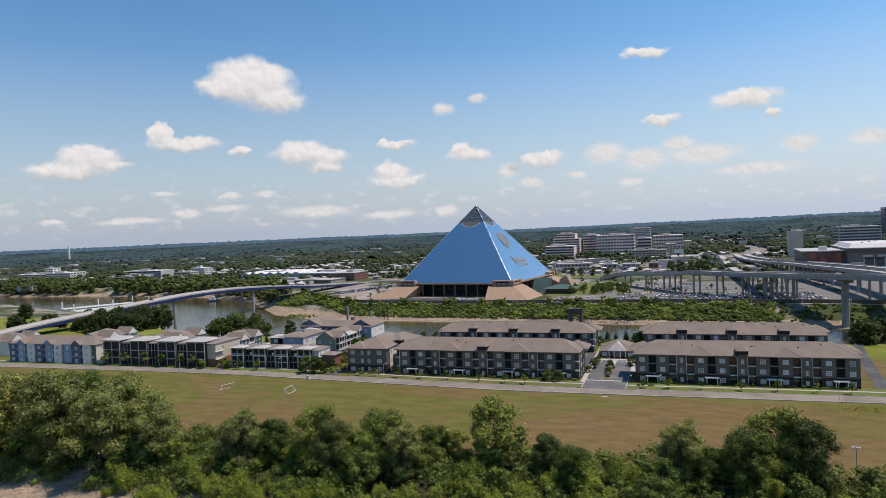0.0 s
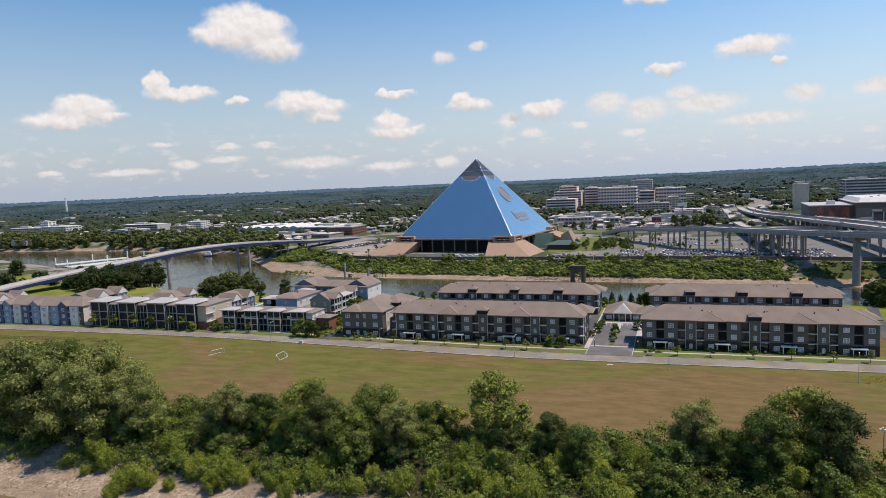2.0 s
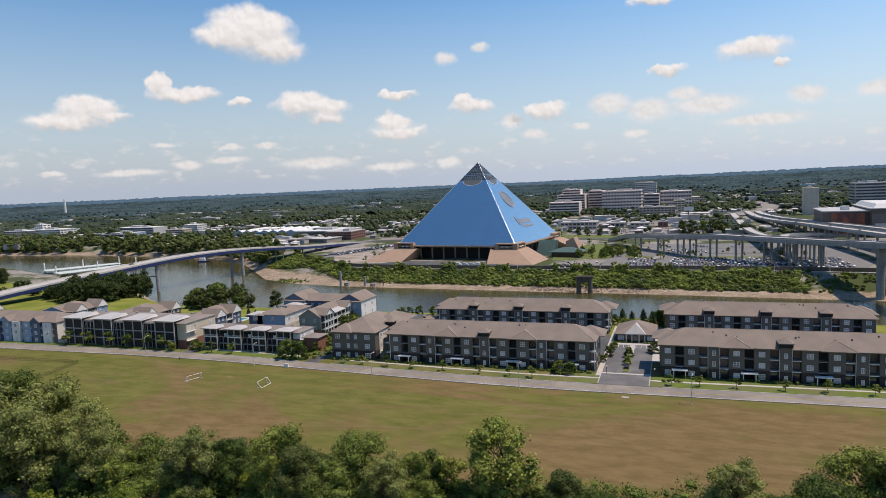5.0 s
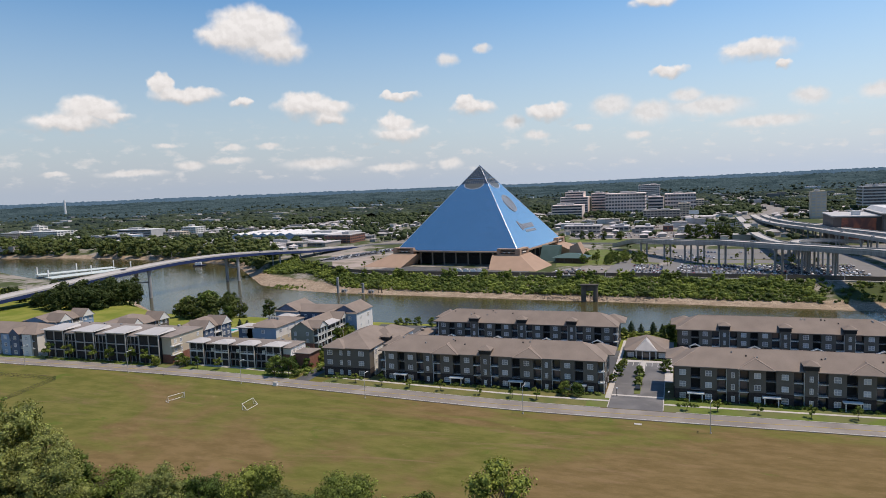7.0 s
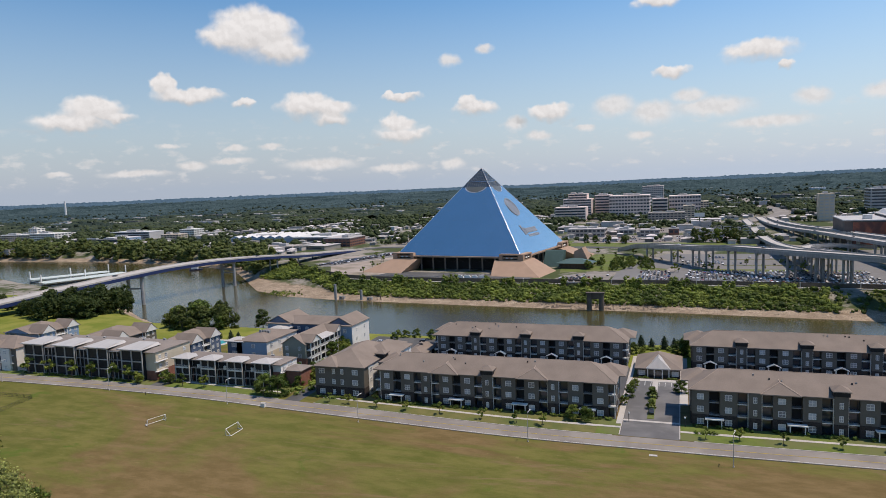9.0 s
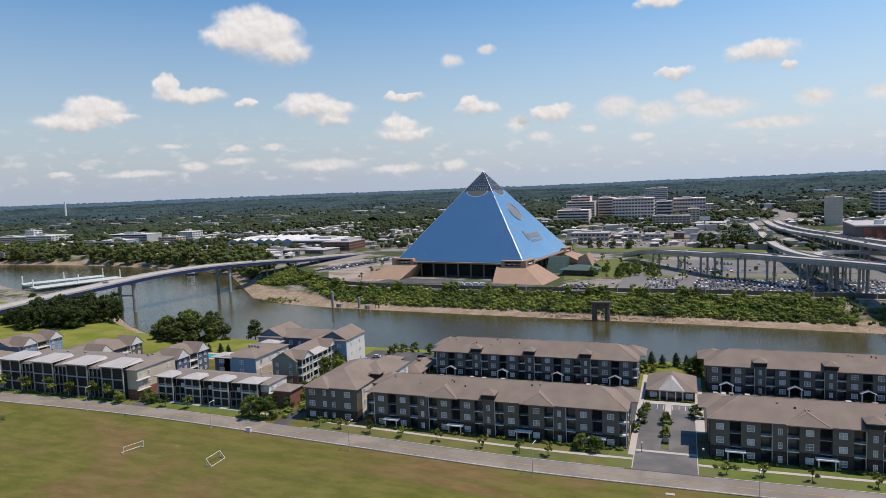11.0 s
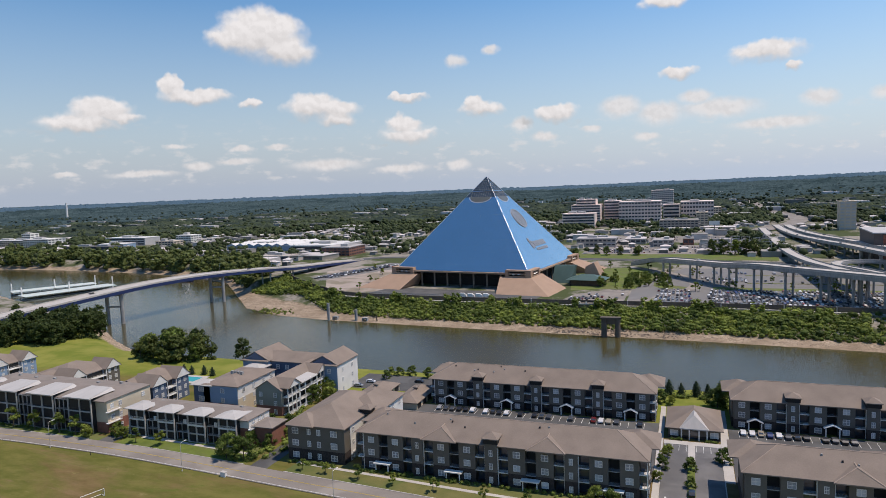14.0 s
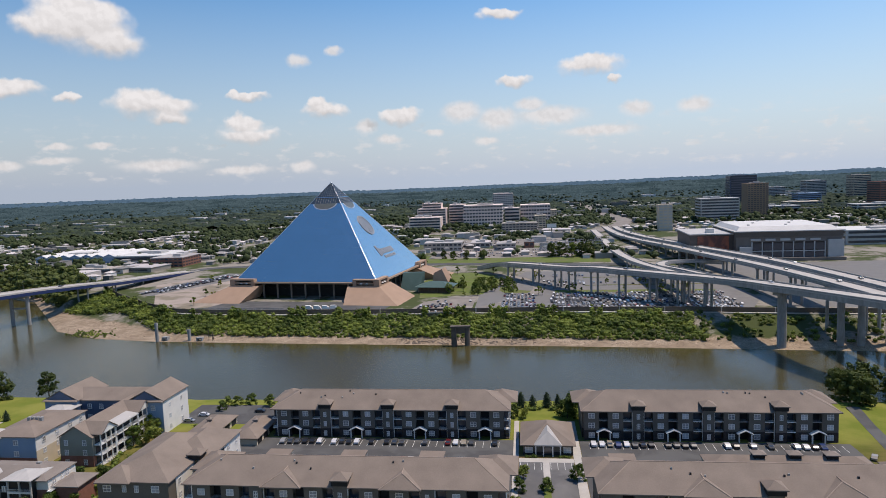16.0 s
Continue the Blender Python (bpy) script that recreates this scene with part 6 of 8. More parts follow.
joined_trees("end_grove", "dark riverside trees at the end of the row", MID_TREES, [(i, (126 + rng.uniform(0, 60), rng.uniform(50, 84), -3), rng.uniform(0.55, 0.8), rng.uniform(0, 360)) for i in range(22)])

# street trees, shrubs and hedges
for i, x in enumerate([-122, -113, -101, -88, -74, -58, -45, -36, 16, 26, 38.5, 54.5, 68, 82, 94]):
    y = line_at([(p.x, p.y) for p in ROAD], x) + 8.2
    tree(SMALL, i, (x, y, 0), 0.8 + 0.25 * (i * 37 % 5) / 5, i * 50, "slender young street tree on the lawn", "street trees")
for i, x in enumerate([-290, -277, -263, -250, -236, -228, -198, -186]):
    tree(SMALL, i, (x, -57.8, 0), 1.7 if x < -215 else 1.2, i * 70, "slender young street tree beside the townhouses", "street trees")
for x, y, s in [(-221, -59, 0.62), (-210.5, -54, 0.6), (-206, -56, 0.55), (-27, -60, 0.62), (-22, -60.5, 0.6), (-153.5, -61, 1.0), (-147, -60, 0.95), (-158, -38, 0.6), (-156, -32, 0.7), (-156, 0.4, 0.9), (-155.5, 10.5, 0.9), (-135, 47, 0.5), (-129, 48, 0.55), (-139, 46, 0.5), (-151, -50, 0.7), (-145, -48, 0.6), (-143, -38, 0.6), (-147, -30, 0.7), (-143, -20, 0.6), (-150, -40, 0.6), (-141, -10, 0.5), (-139, -2, 0.6), (-149, 2, 0.8), (-153, 10, 0.75), (-8.5, -22, 0.55), (-9.5, -30, 0.5), (9, -22, 0.6), (-1.2, -30, 0.5), (-1.2, -42, 0.4), (-11, -40, 0.4), (-12.5, 34, 0.6), (-8, 33, 0.5), (9, 34, 0.9), (12, 38, 1.0), (-112, 44, 0.7), (-104, 48, 0.7), (-120, 46, 0.6), (-139, 40, 0.5), (-98, 50, 0.55)]:
    tree(BUSHY, int(x), (x, y, -0.1), s, x * 31, "rounded garden tree beside the buildings", "garden trees")


def cypress_mesh():
    rng = np.random.default_rng(8)
    lobes = [(0, 0, 0.8 + 0.62 * i, 1.5 * (1 - (i / 9.5) ** 1.6) + 0.12) for i in range(9)]
    v1, f1 = leaf_cloud(rng, lobes, 900, 0.22, 0.7)
    v2, f2 = core_blobs(rng, lobes, 0.9, 0.8)
    s = Shape()
    s.tube((0, 0, -0.4), (0, 0, 1.2), 0.14)
    return s.mesh("trunk", BARK), mesh_of("crown", np.concatenate([v1, v2]), [f1, f2 + len(v1)], CYPRESS)


CONE = [cypress_mesh()]
for i, (x, s) in enumerate([(-9.6, 1.1), (-4.7, 0.9), (1.3, 1.1), (5.8, 0.95), (10.4, 1.05)]):
    tree(CONE, 0, (x, 47.5, -0.4), s, i * 40, "dark conical evergreen behind the clubhouse", "evergreen row")


def hedge(x0, x1, y0, y1, h, seed, label="low trimmed hedge along the building"):
    rng = np.random.default_rng(seed)
    n = max(3, int((x1 - x0 + y1 - y0) / 1.1))
    lobes = [(rng.uniform(x0, x1), rng.uniform(y0, y1), h * rng.uniform(0.3, 0.6), h * rng.uniform(0.5, 0.8)) for _ in range(n)]
    v1, f1 = leaf_cloud(rng, lobes, n * 45, 0.2)
    v2, f2 = core_blobs(rng, lobes, 0.85)
    me = mesh_of("hedge", np.concatenate([v1, v2]), [f1, f2 + len(v1)], LEAF)
    tagged(new("hedge", me), label, "hedge", "hedges")


for i, (x0, x1) in enumerate([(-130, -110), (-104, -84), (-80, -52), (-48, -28), (-26, -14), (13, 33), (37, 60), (64, 82), (85, 98)]):
    hedge(x0, x1, -58.2, -56.9, 1.1, i)
hedge(-11, 11, 42.5, 44, 1.6, 31, "clipped hedge behind the clubhouse")
hedge(-8, -3.5, -5.2, -4.2, 0.9, 32, "low shrubs beside the clubhouse door")
hedge(3.5, 8, -5.2, -4.2, 0.9, 33, "low shrubs beside the clubhouse door")
hedge(-294, -222, -57.6, -56.6, 0.9, 34, "low shrubs along the townhouses")
hedge(13, 20, -63.5, -62, 0.9, 35, "low shrubs on the lawn")
hedge(-146, -136.5, -58, -10, 1.8, 36, "thick shrubs along the narrow drive")
hedge(-156, -147.5, -42, -6, 1.7, 38, "loose flowering shrubs beside the narrow drive")
hedge(-142, -132, -6, 20, 1.6, 37, "thick shrubs beside the carports")


# ---- scrub on the far bank: leaves nobody could count ----
def bank_scrub():
    rng = np.random.default_rng(12)
    lobes = []
    for x in np.arange(-420, 330, 2.4):
        f = line_at(FAR_SHORE, x)
        w = max(line_at(FLOOD_WALL, x), f + 24)
        b = f + 13 + 44 * math.exp(-(((x + 352) / 55) ** 2))
        for y in np.arange(b - 1, w - 6.0, 2.8):
            if rng.random() < 0.03 + 0.8 * (x > 104):
                continue
            xx, yy = x + rng.uniform(-1.6, 1.6), y + rng.uniform(-1.6, 1.6)
            tall = rng.random() ** 4 if noise.noise(Vector((xx / 22, yy / 14, 4.0))) < 0.1 else rng.random() ** 1.2
            lobes.append((xx, yy, land_height(xx, yy) + 0.6 + 2.4 * tall, 1.7 + 1.6 * tall))
            # young trees stand along the wall
            if yy > w - 13 and xx < 60 and noise.noise(Vector((xx / 17, 3.0, 9.0))) > 0.12:
                for k in range(4):
                    lobes.append((xx + rng.uniform(-1.5, 1.5), yy + rng.uniform(-1.5, 1.5), land_height(xx, yy) + rng.uniform(2, 7.5), rng.uniform(1.0, 2.0)))
    for cx, cy, n in ((-345, 240, 40), (-335, 236, 40), (-352, 244, 30)):
        for _ in range(n):
            xx, yy = cx + rng.normal(0, 9), cy + rng.normal(0, 4)
            lobes.append((xx, yy, land_height(xx, yy) + 0.4, rng.uniform(0.7, 1.5)))
    v1, f1 = leaf_cloud(rng, lobes, len(lobes) * 34, 0.38)
    v2, f2 = core_blobs(rng, lobes, 0.74)
    me = mesh_of("bank_scrub", np.concatenate([v1, v2]), [f1, f2 + len(v1)], LEAF_BANK)
    tagged(new("bank_scrub", me), "dense green vines and scrub on the river bank", "scrub", kind="stuff")


bank_scrub()


# ---- far woods over the town ----
def far_woods(name, label, n, region, size, leaves, seed, mat, thin=1.0, keep=None, bar=-0.15, k=3):
    rng = np.random.default_rng(seed)
    az0, az1, r0, r1 = region
    az = np.radians(rng.uniform(az0, az1, n))
    r = np.sqrt(rng.uniform(r0**2, r1**2, n))
    x, y = r * np.sin(az), -250 + r * np.cos(az)
    noise_keep = np.array([noise.noise(Vector((a / 160, b / 160, 0.3))) for a, b in zip(x, y)])
    ok = noise_keep > bar + thin * (-0.25 + 0.5 * rng.random(n)) - np.clip((r - 1400) / 900, 0, 1) * 0.6
    if keep is not None:
        ok &= np.array([keep(a, b) for a, b in zip(x, y)])
    x, y, r = x[ok], y[ok], r[ok]
    s = size * rng.uniform(0.7, 1.3, len(x))
    z = -1 + rise(x, y) + s * 0.55
    lobes = np.stack([x, y, z, s * 0.62], 1)
    jit = np.concatenate([lobes + np.stack([rng.normal(0, 0.4, len(x)) * s, rng.normal(0, 0.4, len(x)) * s, rng.normal(0, 0.15, len(x)) * s, -s * 0.62 * rng.uniform(0.1, 0.5, len(x))], 1) for _ in range(k)])
    v1, f1 = leaf_cloud(rng, jit, len(jit) * leaves, size * 0.13, 0.8) if leaves else (np.zeros((0, 3)), np.zeros((0, 4), int))
    v2, f2 = core_blobs(rng, jit, 0.92, 0.85)
    me = mesh_of(name, np.concatenate([v1, v2]), [f1, f2 + len(v1)], mat)
    me.polygons.foreach_set("use_smooth", [True] * len(me.polygons))
    tagged(new(name, me), label, "woods", kind="stuff")


def on_town(x, y):
    """Dry land beyond the river, clear of the pyramid, its lots and the highways."""
    if y < line_at(FAR_SHORE, x) + 26 or (x > -430 and y < line_at(FLOOD_WALL, x) + 6):
        return False
    if -330 < x < 420 and y < 560:
        return False
    if -470 < x < 0 and y < 600:
        return False
    if abs(x - np.interp(y, [400, 640, 860, 1020, 1120, 1250, 1420, 1640, 1960, 3000], [196, 165, 125, 134, 180, 208, 206, 188, 194, 214])) < 26:
        return False
    if 150 < x < 460 and 520 < y < 900:
        return False
    return True


far_woods("town_trees", "scattered round street trees over the town", 8600, (-62, 44, 600, 1900), 9.5, 10, 5, LEAF_FAR, 1.0, lambda x, y: on_town(x, y) and not (x > -170 and y < 1050 and noise.noise(Vector((x / 60, y / 60, 5.0))) < -0.02), -0.06, 2)

far_woods("town_woods", "thick green tree cover round the town", 4600, (-63, 44, 1350, 1950), 11, 4, 15, LEAF_FAR, 0.7, on_town, -0.2, 2)

far_woods("wood_crowns", "taller crowns standing out of the far woods", 6500, (-67, 49, 1750, 3300), 12, 0, 25, HAZE_WOODS, 0.6, None, -0.3, 1)


def canopy(name, label, r0, r1, rows, az_step, tall, mat, seed, gaps):
    """A closed forest roof of ragged tree tops, with clearings."""
    rng = np.random.default_rng(seed)
    az = np.radians(np.arange(-69, 51, az_step))
    r = np.geomspace(r0, r1, rows)
    A, R = np.meshgrid(az, r)
    A = A + rng.normal(0, 0.3, A.shape) * math.radians(az_step)
    R = R * (1 + rng.normal(0, 0.25, R.shape) * (r1 / r0 - 1) / rows)
    X, Y = R * np.sin(A), -250 + R * np.cos(A)
    flat_xy = zip(X.ravel().tolist(), Y.ravel().tolist())
    lay = np.array([noise.noise(Vector((x / 150, y / 150, 0.3))) for x, y in flat_xy]).reshape(X.shape)
    clump = np.array([noise.noise(Vector((x / 19, y / 24, 1.3))) for x, y in zip(X.ravel().tolist(), Y.ravel().tolist())]).reshape(X.shape)
    h = tall * (0.72 + 0.85 * clump + rng.normal(0, 0.03, X.shape) + 0.5 * lay)
    edge = gaps + np.clip((1900 - R) / 700, 0, 1) * 0.35
    full = np.clip((lay - edge + rng.normal(0, 0.04, X.shape)) / 0.34, 0, 1) ** 0.7
    h = h * full - 2.0 * (1 - full)
    if r0 < 2000:
        clear = np.clip((np.abs(X - np.interp(Y, [400, 640, 860, 1020, 1120, 1250, 1420, 1640, 1960, 3000], [196, 165, 125, 134, 180, 208, 206, 188, 194, 214])) - 18) / 50, 0, 1)
        h = h * clear - 2.0 * (1 - clear)
    Z = -1 + rise(X, Y) + h
    nr, nc = X.shape
    a = (np.arange(nr - 1)[:, None] * nc + np.arange(nc - 1)[None]).ravel()
    f = np.stack([a, a + 1, a + nc + 1, a + nc], 1)
    f = f[(h.ravel()[f] > 0).any(axis=1)]
    me = mesh_of(name, np.stack([X, Y, Z], -1).reshape(-1, 3), [f], mat)
    tagged(new(name, me), label, "woods", kind="stuff")


canopy("woods", "endless green woods beyond the town", 1700, 2700, 90, 0.1, 11, HAZE_WOODS, 6, -0.5)
# these two carry the blue of the air in their leaf colour
canopy("farther_woods", "farther woods with blue haze in their colour", 2680, 4260, 66, 0.1, 10, HAZE_WOODS_FAR, 16, -0.9)
canopy("distant_woods", "distant skyline woods with blue haze in their colour", 4240, 4650, 14, 0.075, 8, HAZE_SKYLINE, 7, -0.9)

WILDFLOWER = material("yellow_wildflowers", (0.42, 0.27, 0.03), (0.2, 0.19, 0.03), 0.8, size=0.6, fine=20)
rng = random.Random(61)
leaf_stuff("wildflowers", "patch of yellow wildflowers in the rough grass", "flowers", [(93 + rng.gauss(0, 4.5), -88 + rng.gauss(0, 3.5), 0.05, rng.uniform(0.15, 0.4)) for _ in range(170)], 10, 0.12, WILDFLOWER, 62, 0.5)


# ---- bridges and highway ramps ----
def road_deck(name, label, line, width, girder, mat_girder, parapet=0.9, deck_mat=None):
    """A bridge: deck slab, girders below and a parapet on each side."""
    b = thing(name, label, "bridge", (0, 0, 0))
    deck_mat = deck_mat or CONCRETE
    pts = [Vector(p) for p in line]
    part("deck", ribbon(pts, width, None, 0.5), deck_mat, b)
    low = [p - Vector((0, 0, 0.5)) for p in pts]
    for d in (-width * 0.42, 0, width * 0.42):
        part("girder", ribbon(offset(low, d), width * 0.16, None, girder), mat_girder, b)
    for d in (-width / 2 + 0.2, width / 2 - 0.2):
        part("parapet", ribbon([p + Vector((0, 0, parapet)) for p in offset(pts, d)], 0.35, None, parapet + 0.5), CONCRETE_WORN if mat_girder is not BLUE_STEEL else CONCRETE, b)
    return b


def pier(parent, x, y, z0, z1, turn, span, count, r, cap=1.2, brace=None, mat=None, taper=1.0):
    p = part("pier", Shape().box(-span / 2 - r - 0.4, span / 2 + r + 0.4, -r - 0.3, r + 0.3, z1 - cap, z1), mat or CONCRETE_WORN, parent, "", (x, y, 0), turn)
    for i in range(count):
        c = Shape()
        xx = 0 if count == 1 else -span / 2 + span * i / (count - 1)
        c.tube((xx, 0, z0), (xx, 0, z1 - cap), r * taper, r, 12)
        part("column", c, mat or CONCRETE_WORN, p)
    if brace:
        c = Shape()
        c.box(-span / 2, span / 2, -r * 0.7, r * 0.7, brace - 0.6, brace + 0.6)
        part("cross_beam", c, mat or CONCRETE_WORN, p)
    return p


ISLAND_BRIDGE = smooth_line([(-490, -60, 0.6), (-478, 0, 4.5), (-468, 57, 9.6), (-449, 171, 16.6), (-441, 225, 17.8), (-432, 278, 16.6), (-422, 345, 12.4), (-420, 385, 8.8), (-418, 430, 6.0), (-416, 480, 3.0), (-412, 535, -0.6)], 6)
br = road_deck("island_bridge", "long low bridge with dark blue girders and pale deck", ISLAND_BRIDGE, 18.5, 2.7, BLUE_STEEL, 0.75)
for x, y, top in ((-449, 171, 13.6), (-432, 278, 13.6)):
    pier(br, x, y, -16, top, 16, 12.5, 2, 1.55, 1.8, 2.5)
for x, y, top in ((-463, 100, 9.2), (-422, 345, 9.0), (-420, 385, 6.0), (-418, 430, 3.2)):
    pier(br, x, y, -6, top, 9, 9, 2, 0.8, 1.0)
for p in ISLAND_BRIDGE[4::9]:
    lp = thing("bridge_lamp", "thin grey lamp post on the bridge", "lamp post", (p.x - 5.6, p.y, p.z), 0, "bridge lamps")
    part("pole", Shape().tube((0, 0, 0), (0, 0, 8), 0.1, 0.07), CONCRETE_WORN, lp)
    part("arm", Shape().tube((0, 0, 8), (1.8, 0, 8.2), 0.07, 0.06), CONCRETE_WORN, lp)

NEAR_RAMP = smooth_line([(-52, 474, 5), (-34, 452, 11), (-21, 428, 14.1), (4, 394, 16.3), (30, 354, 18.9), (50, 330, 21.3), (70, 311, 21.5), (98, 281, 22.1), (118, 258, 22.7), (131, 240, 23.2), (140, 213, 25.1), (147, 190, 26.3), (151, 168, 28.1), (157, 146, 29.5), (172, 112, 30.4), (192, 78, 30.0), (225, 30, 33), (290, -60, 34)], 6)
nr = road_deck("highway_ramp", "high concrete highway ramp on round piers", NEAR_RAMP, 14.5, 2.8, CONCRETE_WORN, 0.9)
for x, y in ((-21, 424), (3, 395), (22, 364), (33, 348), (50, 329), (70, 311), (90, 289), (107, 274), (121, 254)):
    z = float(np.interp(y, [p.y for p in NEAR_RAMP[::-1]], [p.z for p in NEAR_RAMP[::-1]]))
    pier(nr, x, y, -4, z - 2.9, 35, 7.0, 2, 0.95, 1.3)
pier(nr, 147, 190, -16, 22.9, 35, 4.0, 1, 2.6, 2.2, None, None, 1.05)

MAIN_A = smooth_line([(146, 1078, 0.5), (142, 941, 2.5), (143, 809, 5), (153, 692, 8), (162, 578, 12.5), (170, 470, 16), (183, 330, 20.4), (186, 212, 24.6), (189, 120, 26.4), (196, 0, 27), (206, -150, 27.5)], 6)
MAIN_B = smooth_line([(164, 1074, 0.5), (160, 963, 2.5), (161, 859, 5), (167, 742, 8), (175, 625, 12.5), (182, 517, 16), (202, 370, 20), (205, 256, 23.6), (207, 150, 26), (214, 0, 27), (224, -150, 27.5)], 6)
for line in (MAIN_A, MAIN_B):
    hw = road_deck("highway_viaduct", "wide concrete highway viaduct with parapets", line, 13, 1.9, CONCRETE_WORN, 0.9)
    for k in range(9, len(line) - 8, 3):
        p = line[k]
        if -60 < p.y < 170:
            continue
        pier(hw, p.x, p.y, -2 if p.y > 230 else -16, p.z - 2.4, 4, 8, 2, 1.0, 1.3)
for x, y in ((181, 191), (192, 189.5), (208, 190)):
    pier(hw, x, y, -16, 21.5, 30, 4, 1, 2.1, 1.6)
RAMP = smooth_line([(110, 930, 6), (106, 760, 6), (103, 640, 6), (102, 545, 7), (104, 470, 9), (106, 410, 12), (108, 367, 14.8), (110, 310, 18.5), (113, 270, 21.3)], 6)
rp = road_deck("highway_ramp", "curving concrete slip ramp joining the high road", RAMP, 11, 1.6, CONCRETE_WORN, 0.9)
for p in RAMP[14::4]:
    pier(rp, p.x, p.y, -2, p.z - 2.1, 5, 5, 2, 0.8, 1.1)
LOOP = smooth_line([(128, 248, 22.4), (126, 300, 19), (122, 350, 15.8), (118, 392, 13), (122, 420, 12), (135, 440, 11), (158, 450, 10), (184, 442, 9)], 6)
lp = road_deck("highway_ramp", "tight looping concrete ramp on piers", LOOP, 8.5, 1.6, CONCRETE_WORN, 0.9)
for p in LOOP[3::5]:
    pier(lp, p.x, p.y, -2, p.z - 2.1, 40, 5, 2, 0.8, 1.1)
lone("far_highway", ribbon(smooth_line([(112, 960, 0), (136, 1030, 0), (180, 1120, 0), (208, 1250, 0), (206, 1420, 0), (188, 1640, 0), (194, 1960, 0), (202, 2400, 0), (214, 2900, 0)], 6), 34, 0.4, 0.6), ASPHALT_OLD, "pale multi-lane highway leading into the woods", "road", "structure")

# ---- far bank: flood wall, lots and lawns ----
fw = [Vector((x, y, 0)) for x, y in FLOOD_WALL]
fw = smooth_line(fw, 5)
fw = [Vector((p.x, p.y, 2.4)) for p in fw]
WALL_DARK = material("dark_concrete_wall", (0.14, 0.115, 0.09), (0.09, 0.075, 0.06), 0.9, size=5, fine=10)
lone("flood_wall", ribbon(fw, 0.6, 2.4, 4.6), WALL_DARK, "long dark brown concrete flood wall on the bank", "wall", "structure")
for p in fw[18:60:2]:
    if p.x < 260:
        lone("wall_pilaster", Shape().box(-0.35, 0.35, -0.5, 0.5, -2, 2.7), CONCRETE, "pale pilaster of the flood wall", "pilaster", "structure", "wall pilasters", (p.x, p.y - 0.1, 0))
lone("bank_path", ribbon([Vector((p.x, p.y - 2.4, 0)) for p in fw[17:]], 2.2, -0.75, 0.6), CONCRETE, "pale concrete path below the flood wall", "path", "structure")


ph = thing("pump_house", "dark brown concrete pump house below the flood wall", "pump house", (-72, 246.5, -9))
part("wall", Shape().box(-11, 11, 0, 8, -3, 10), WALL_DARK, ph)
part("parapet", Shape().box(-11.3, 11.3, -0.3, 0.3, 9.6, 10.4), CONCRETE_WORN, ph)
part("gate_frame", Shape().lattice([-7, -6.4, -0.3, 0.3, 6.4, 7], [2, 2.6, 7.4, 8], {(1, 1), (3, 1)}, -0.5, 0.0), WALL_DARK, ph)
for x in (-6, -1, 5):
    part("hoist", Shape().box(x - 0.6, x + 0.6, 2, 3.4, 10, 11.3), TRIM, ph)


def plate(name, pts, z, mat, label, category, group=""):
    s = Shape()
    s.solid([(x, y, z - 0.4) for x, y in pts], [(x, y, z) for x, y in pts])
    return lone(name, s, mat, label, category, "structure", group)


plate("parking_lot", [(-46, 262), (150, 252), (172, 300), (162, 470), (-6, 470), (-22, 420), (-46, 330)], -0.9, LOT, "broad grey asphalt car park under the ramps", "parking lot", "parking lots")
plate("parking_lot", [(-96, 268), (-48, 264), (-48, 330), (-70, 322), (-90, 300)], -0.88, ASPHALT_OLD, "grey asphalt car park behind the flood wall", "parking lot", "parking lots")
plate("forecourt", [(-330, 310), (-280, 282), (-262, 300), (-262, 400), (-330, 470), (-372, 470), (-392, 420)], -0.9, material("pale_gravel", (0.36, 0.30, 0.25), (0.28, 0.235, 0.2), 0.9, size=10, c=(0.2, 0.17, 0.12), big=0.04), "pale gravel forecourt beside the pyramid", "forecourt")
plate("service_yard", [(-274, 279), (-118, 264), (-112, 300), (-262, 318)], -0.89, ASPHALT, "dark asphalt service yard below the pyramid", "service yard")
plate("parking_lot", [(-384, 372), (-360, 352), (-318, 455), (-332, 500), (-352, 505)], -0.86, LOT, "long asphalt car park beside the forecourt", "parking lot", "parking lots")
plate("parking_lot", [(178, 262), (420, 244), (420, 505), (178, 505)], -0.92, LOT, "grey asphalt lot below the highway", "parking lot", "parking lots")
plate("lawn", [(-96, 318), (-70, 330), (-44, 334), (-30, 410), (-40, 470), (-100, 470), (-108, 400)], -0.86, LAWN, "green lawn with trees beside the pyramid", "lawn", "lawns")
plate("lawn", [(-150, 560), (90, 540), (96, 610), (-140, 640)], -0.86, LAWN, "broad green lawn beyond the ramps", "lawn", "lawns")
plate("lawn", [(-30, 352), (-24, 338), (4, 336), (8, 344), (-10, 352), (-30, 372)], -0.84, LAWN, "green verge beside the access road", "lawn", "lawns")
plate("lawn", [(18, 336), (150, 332), (150, 343), (18, 350)], -0.84, LAWN, "long green verge across the car park", "lawn", "lawns")
for a, b in (((46, 372), (150, 372)), ((48, 420), (150, 420))):
    plate("lawn", [(a[0], a[1]), (b[0], b[1]), (b[0], b[1] + 3.4), (a[0], a[1] + 3.4)], -0.8, LAWN_DRY, "narrow planted strip in the car park", "planting bed", "planting beds")
lone("street", ribbon(smooth_line([(-412, 530, 0), (-396, 556, 0), (-346, 566, 0), (-250, 560, 0), (-60, 545, 0), (120, 510, 0)], 6), 18, -0.82, 0.4), ASPHALT, "dark asphalt street behind the pyramid", "road", "structure")
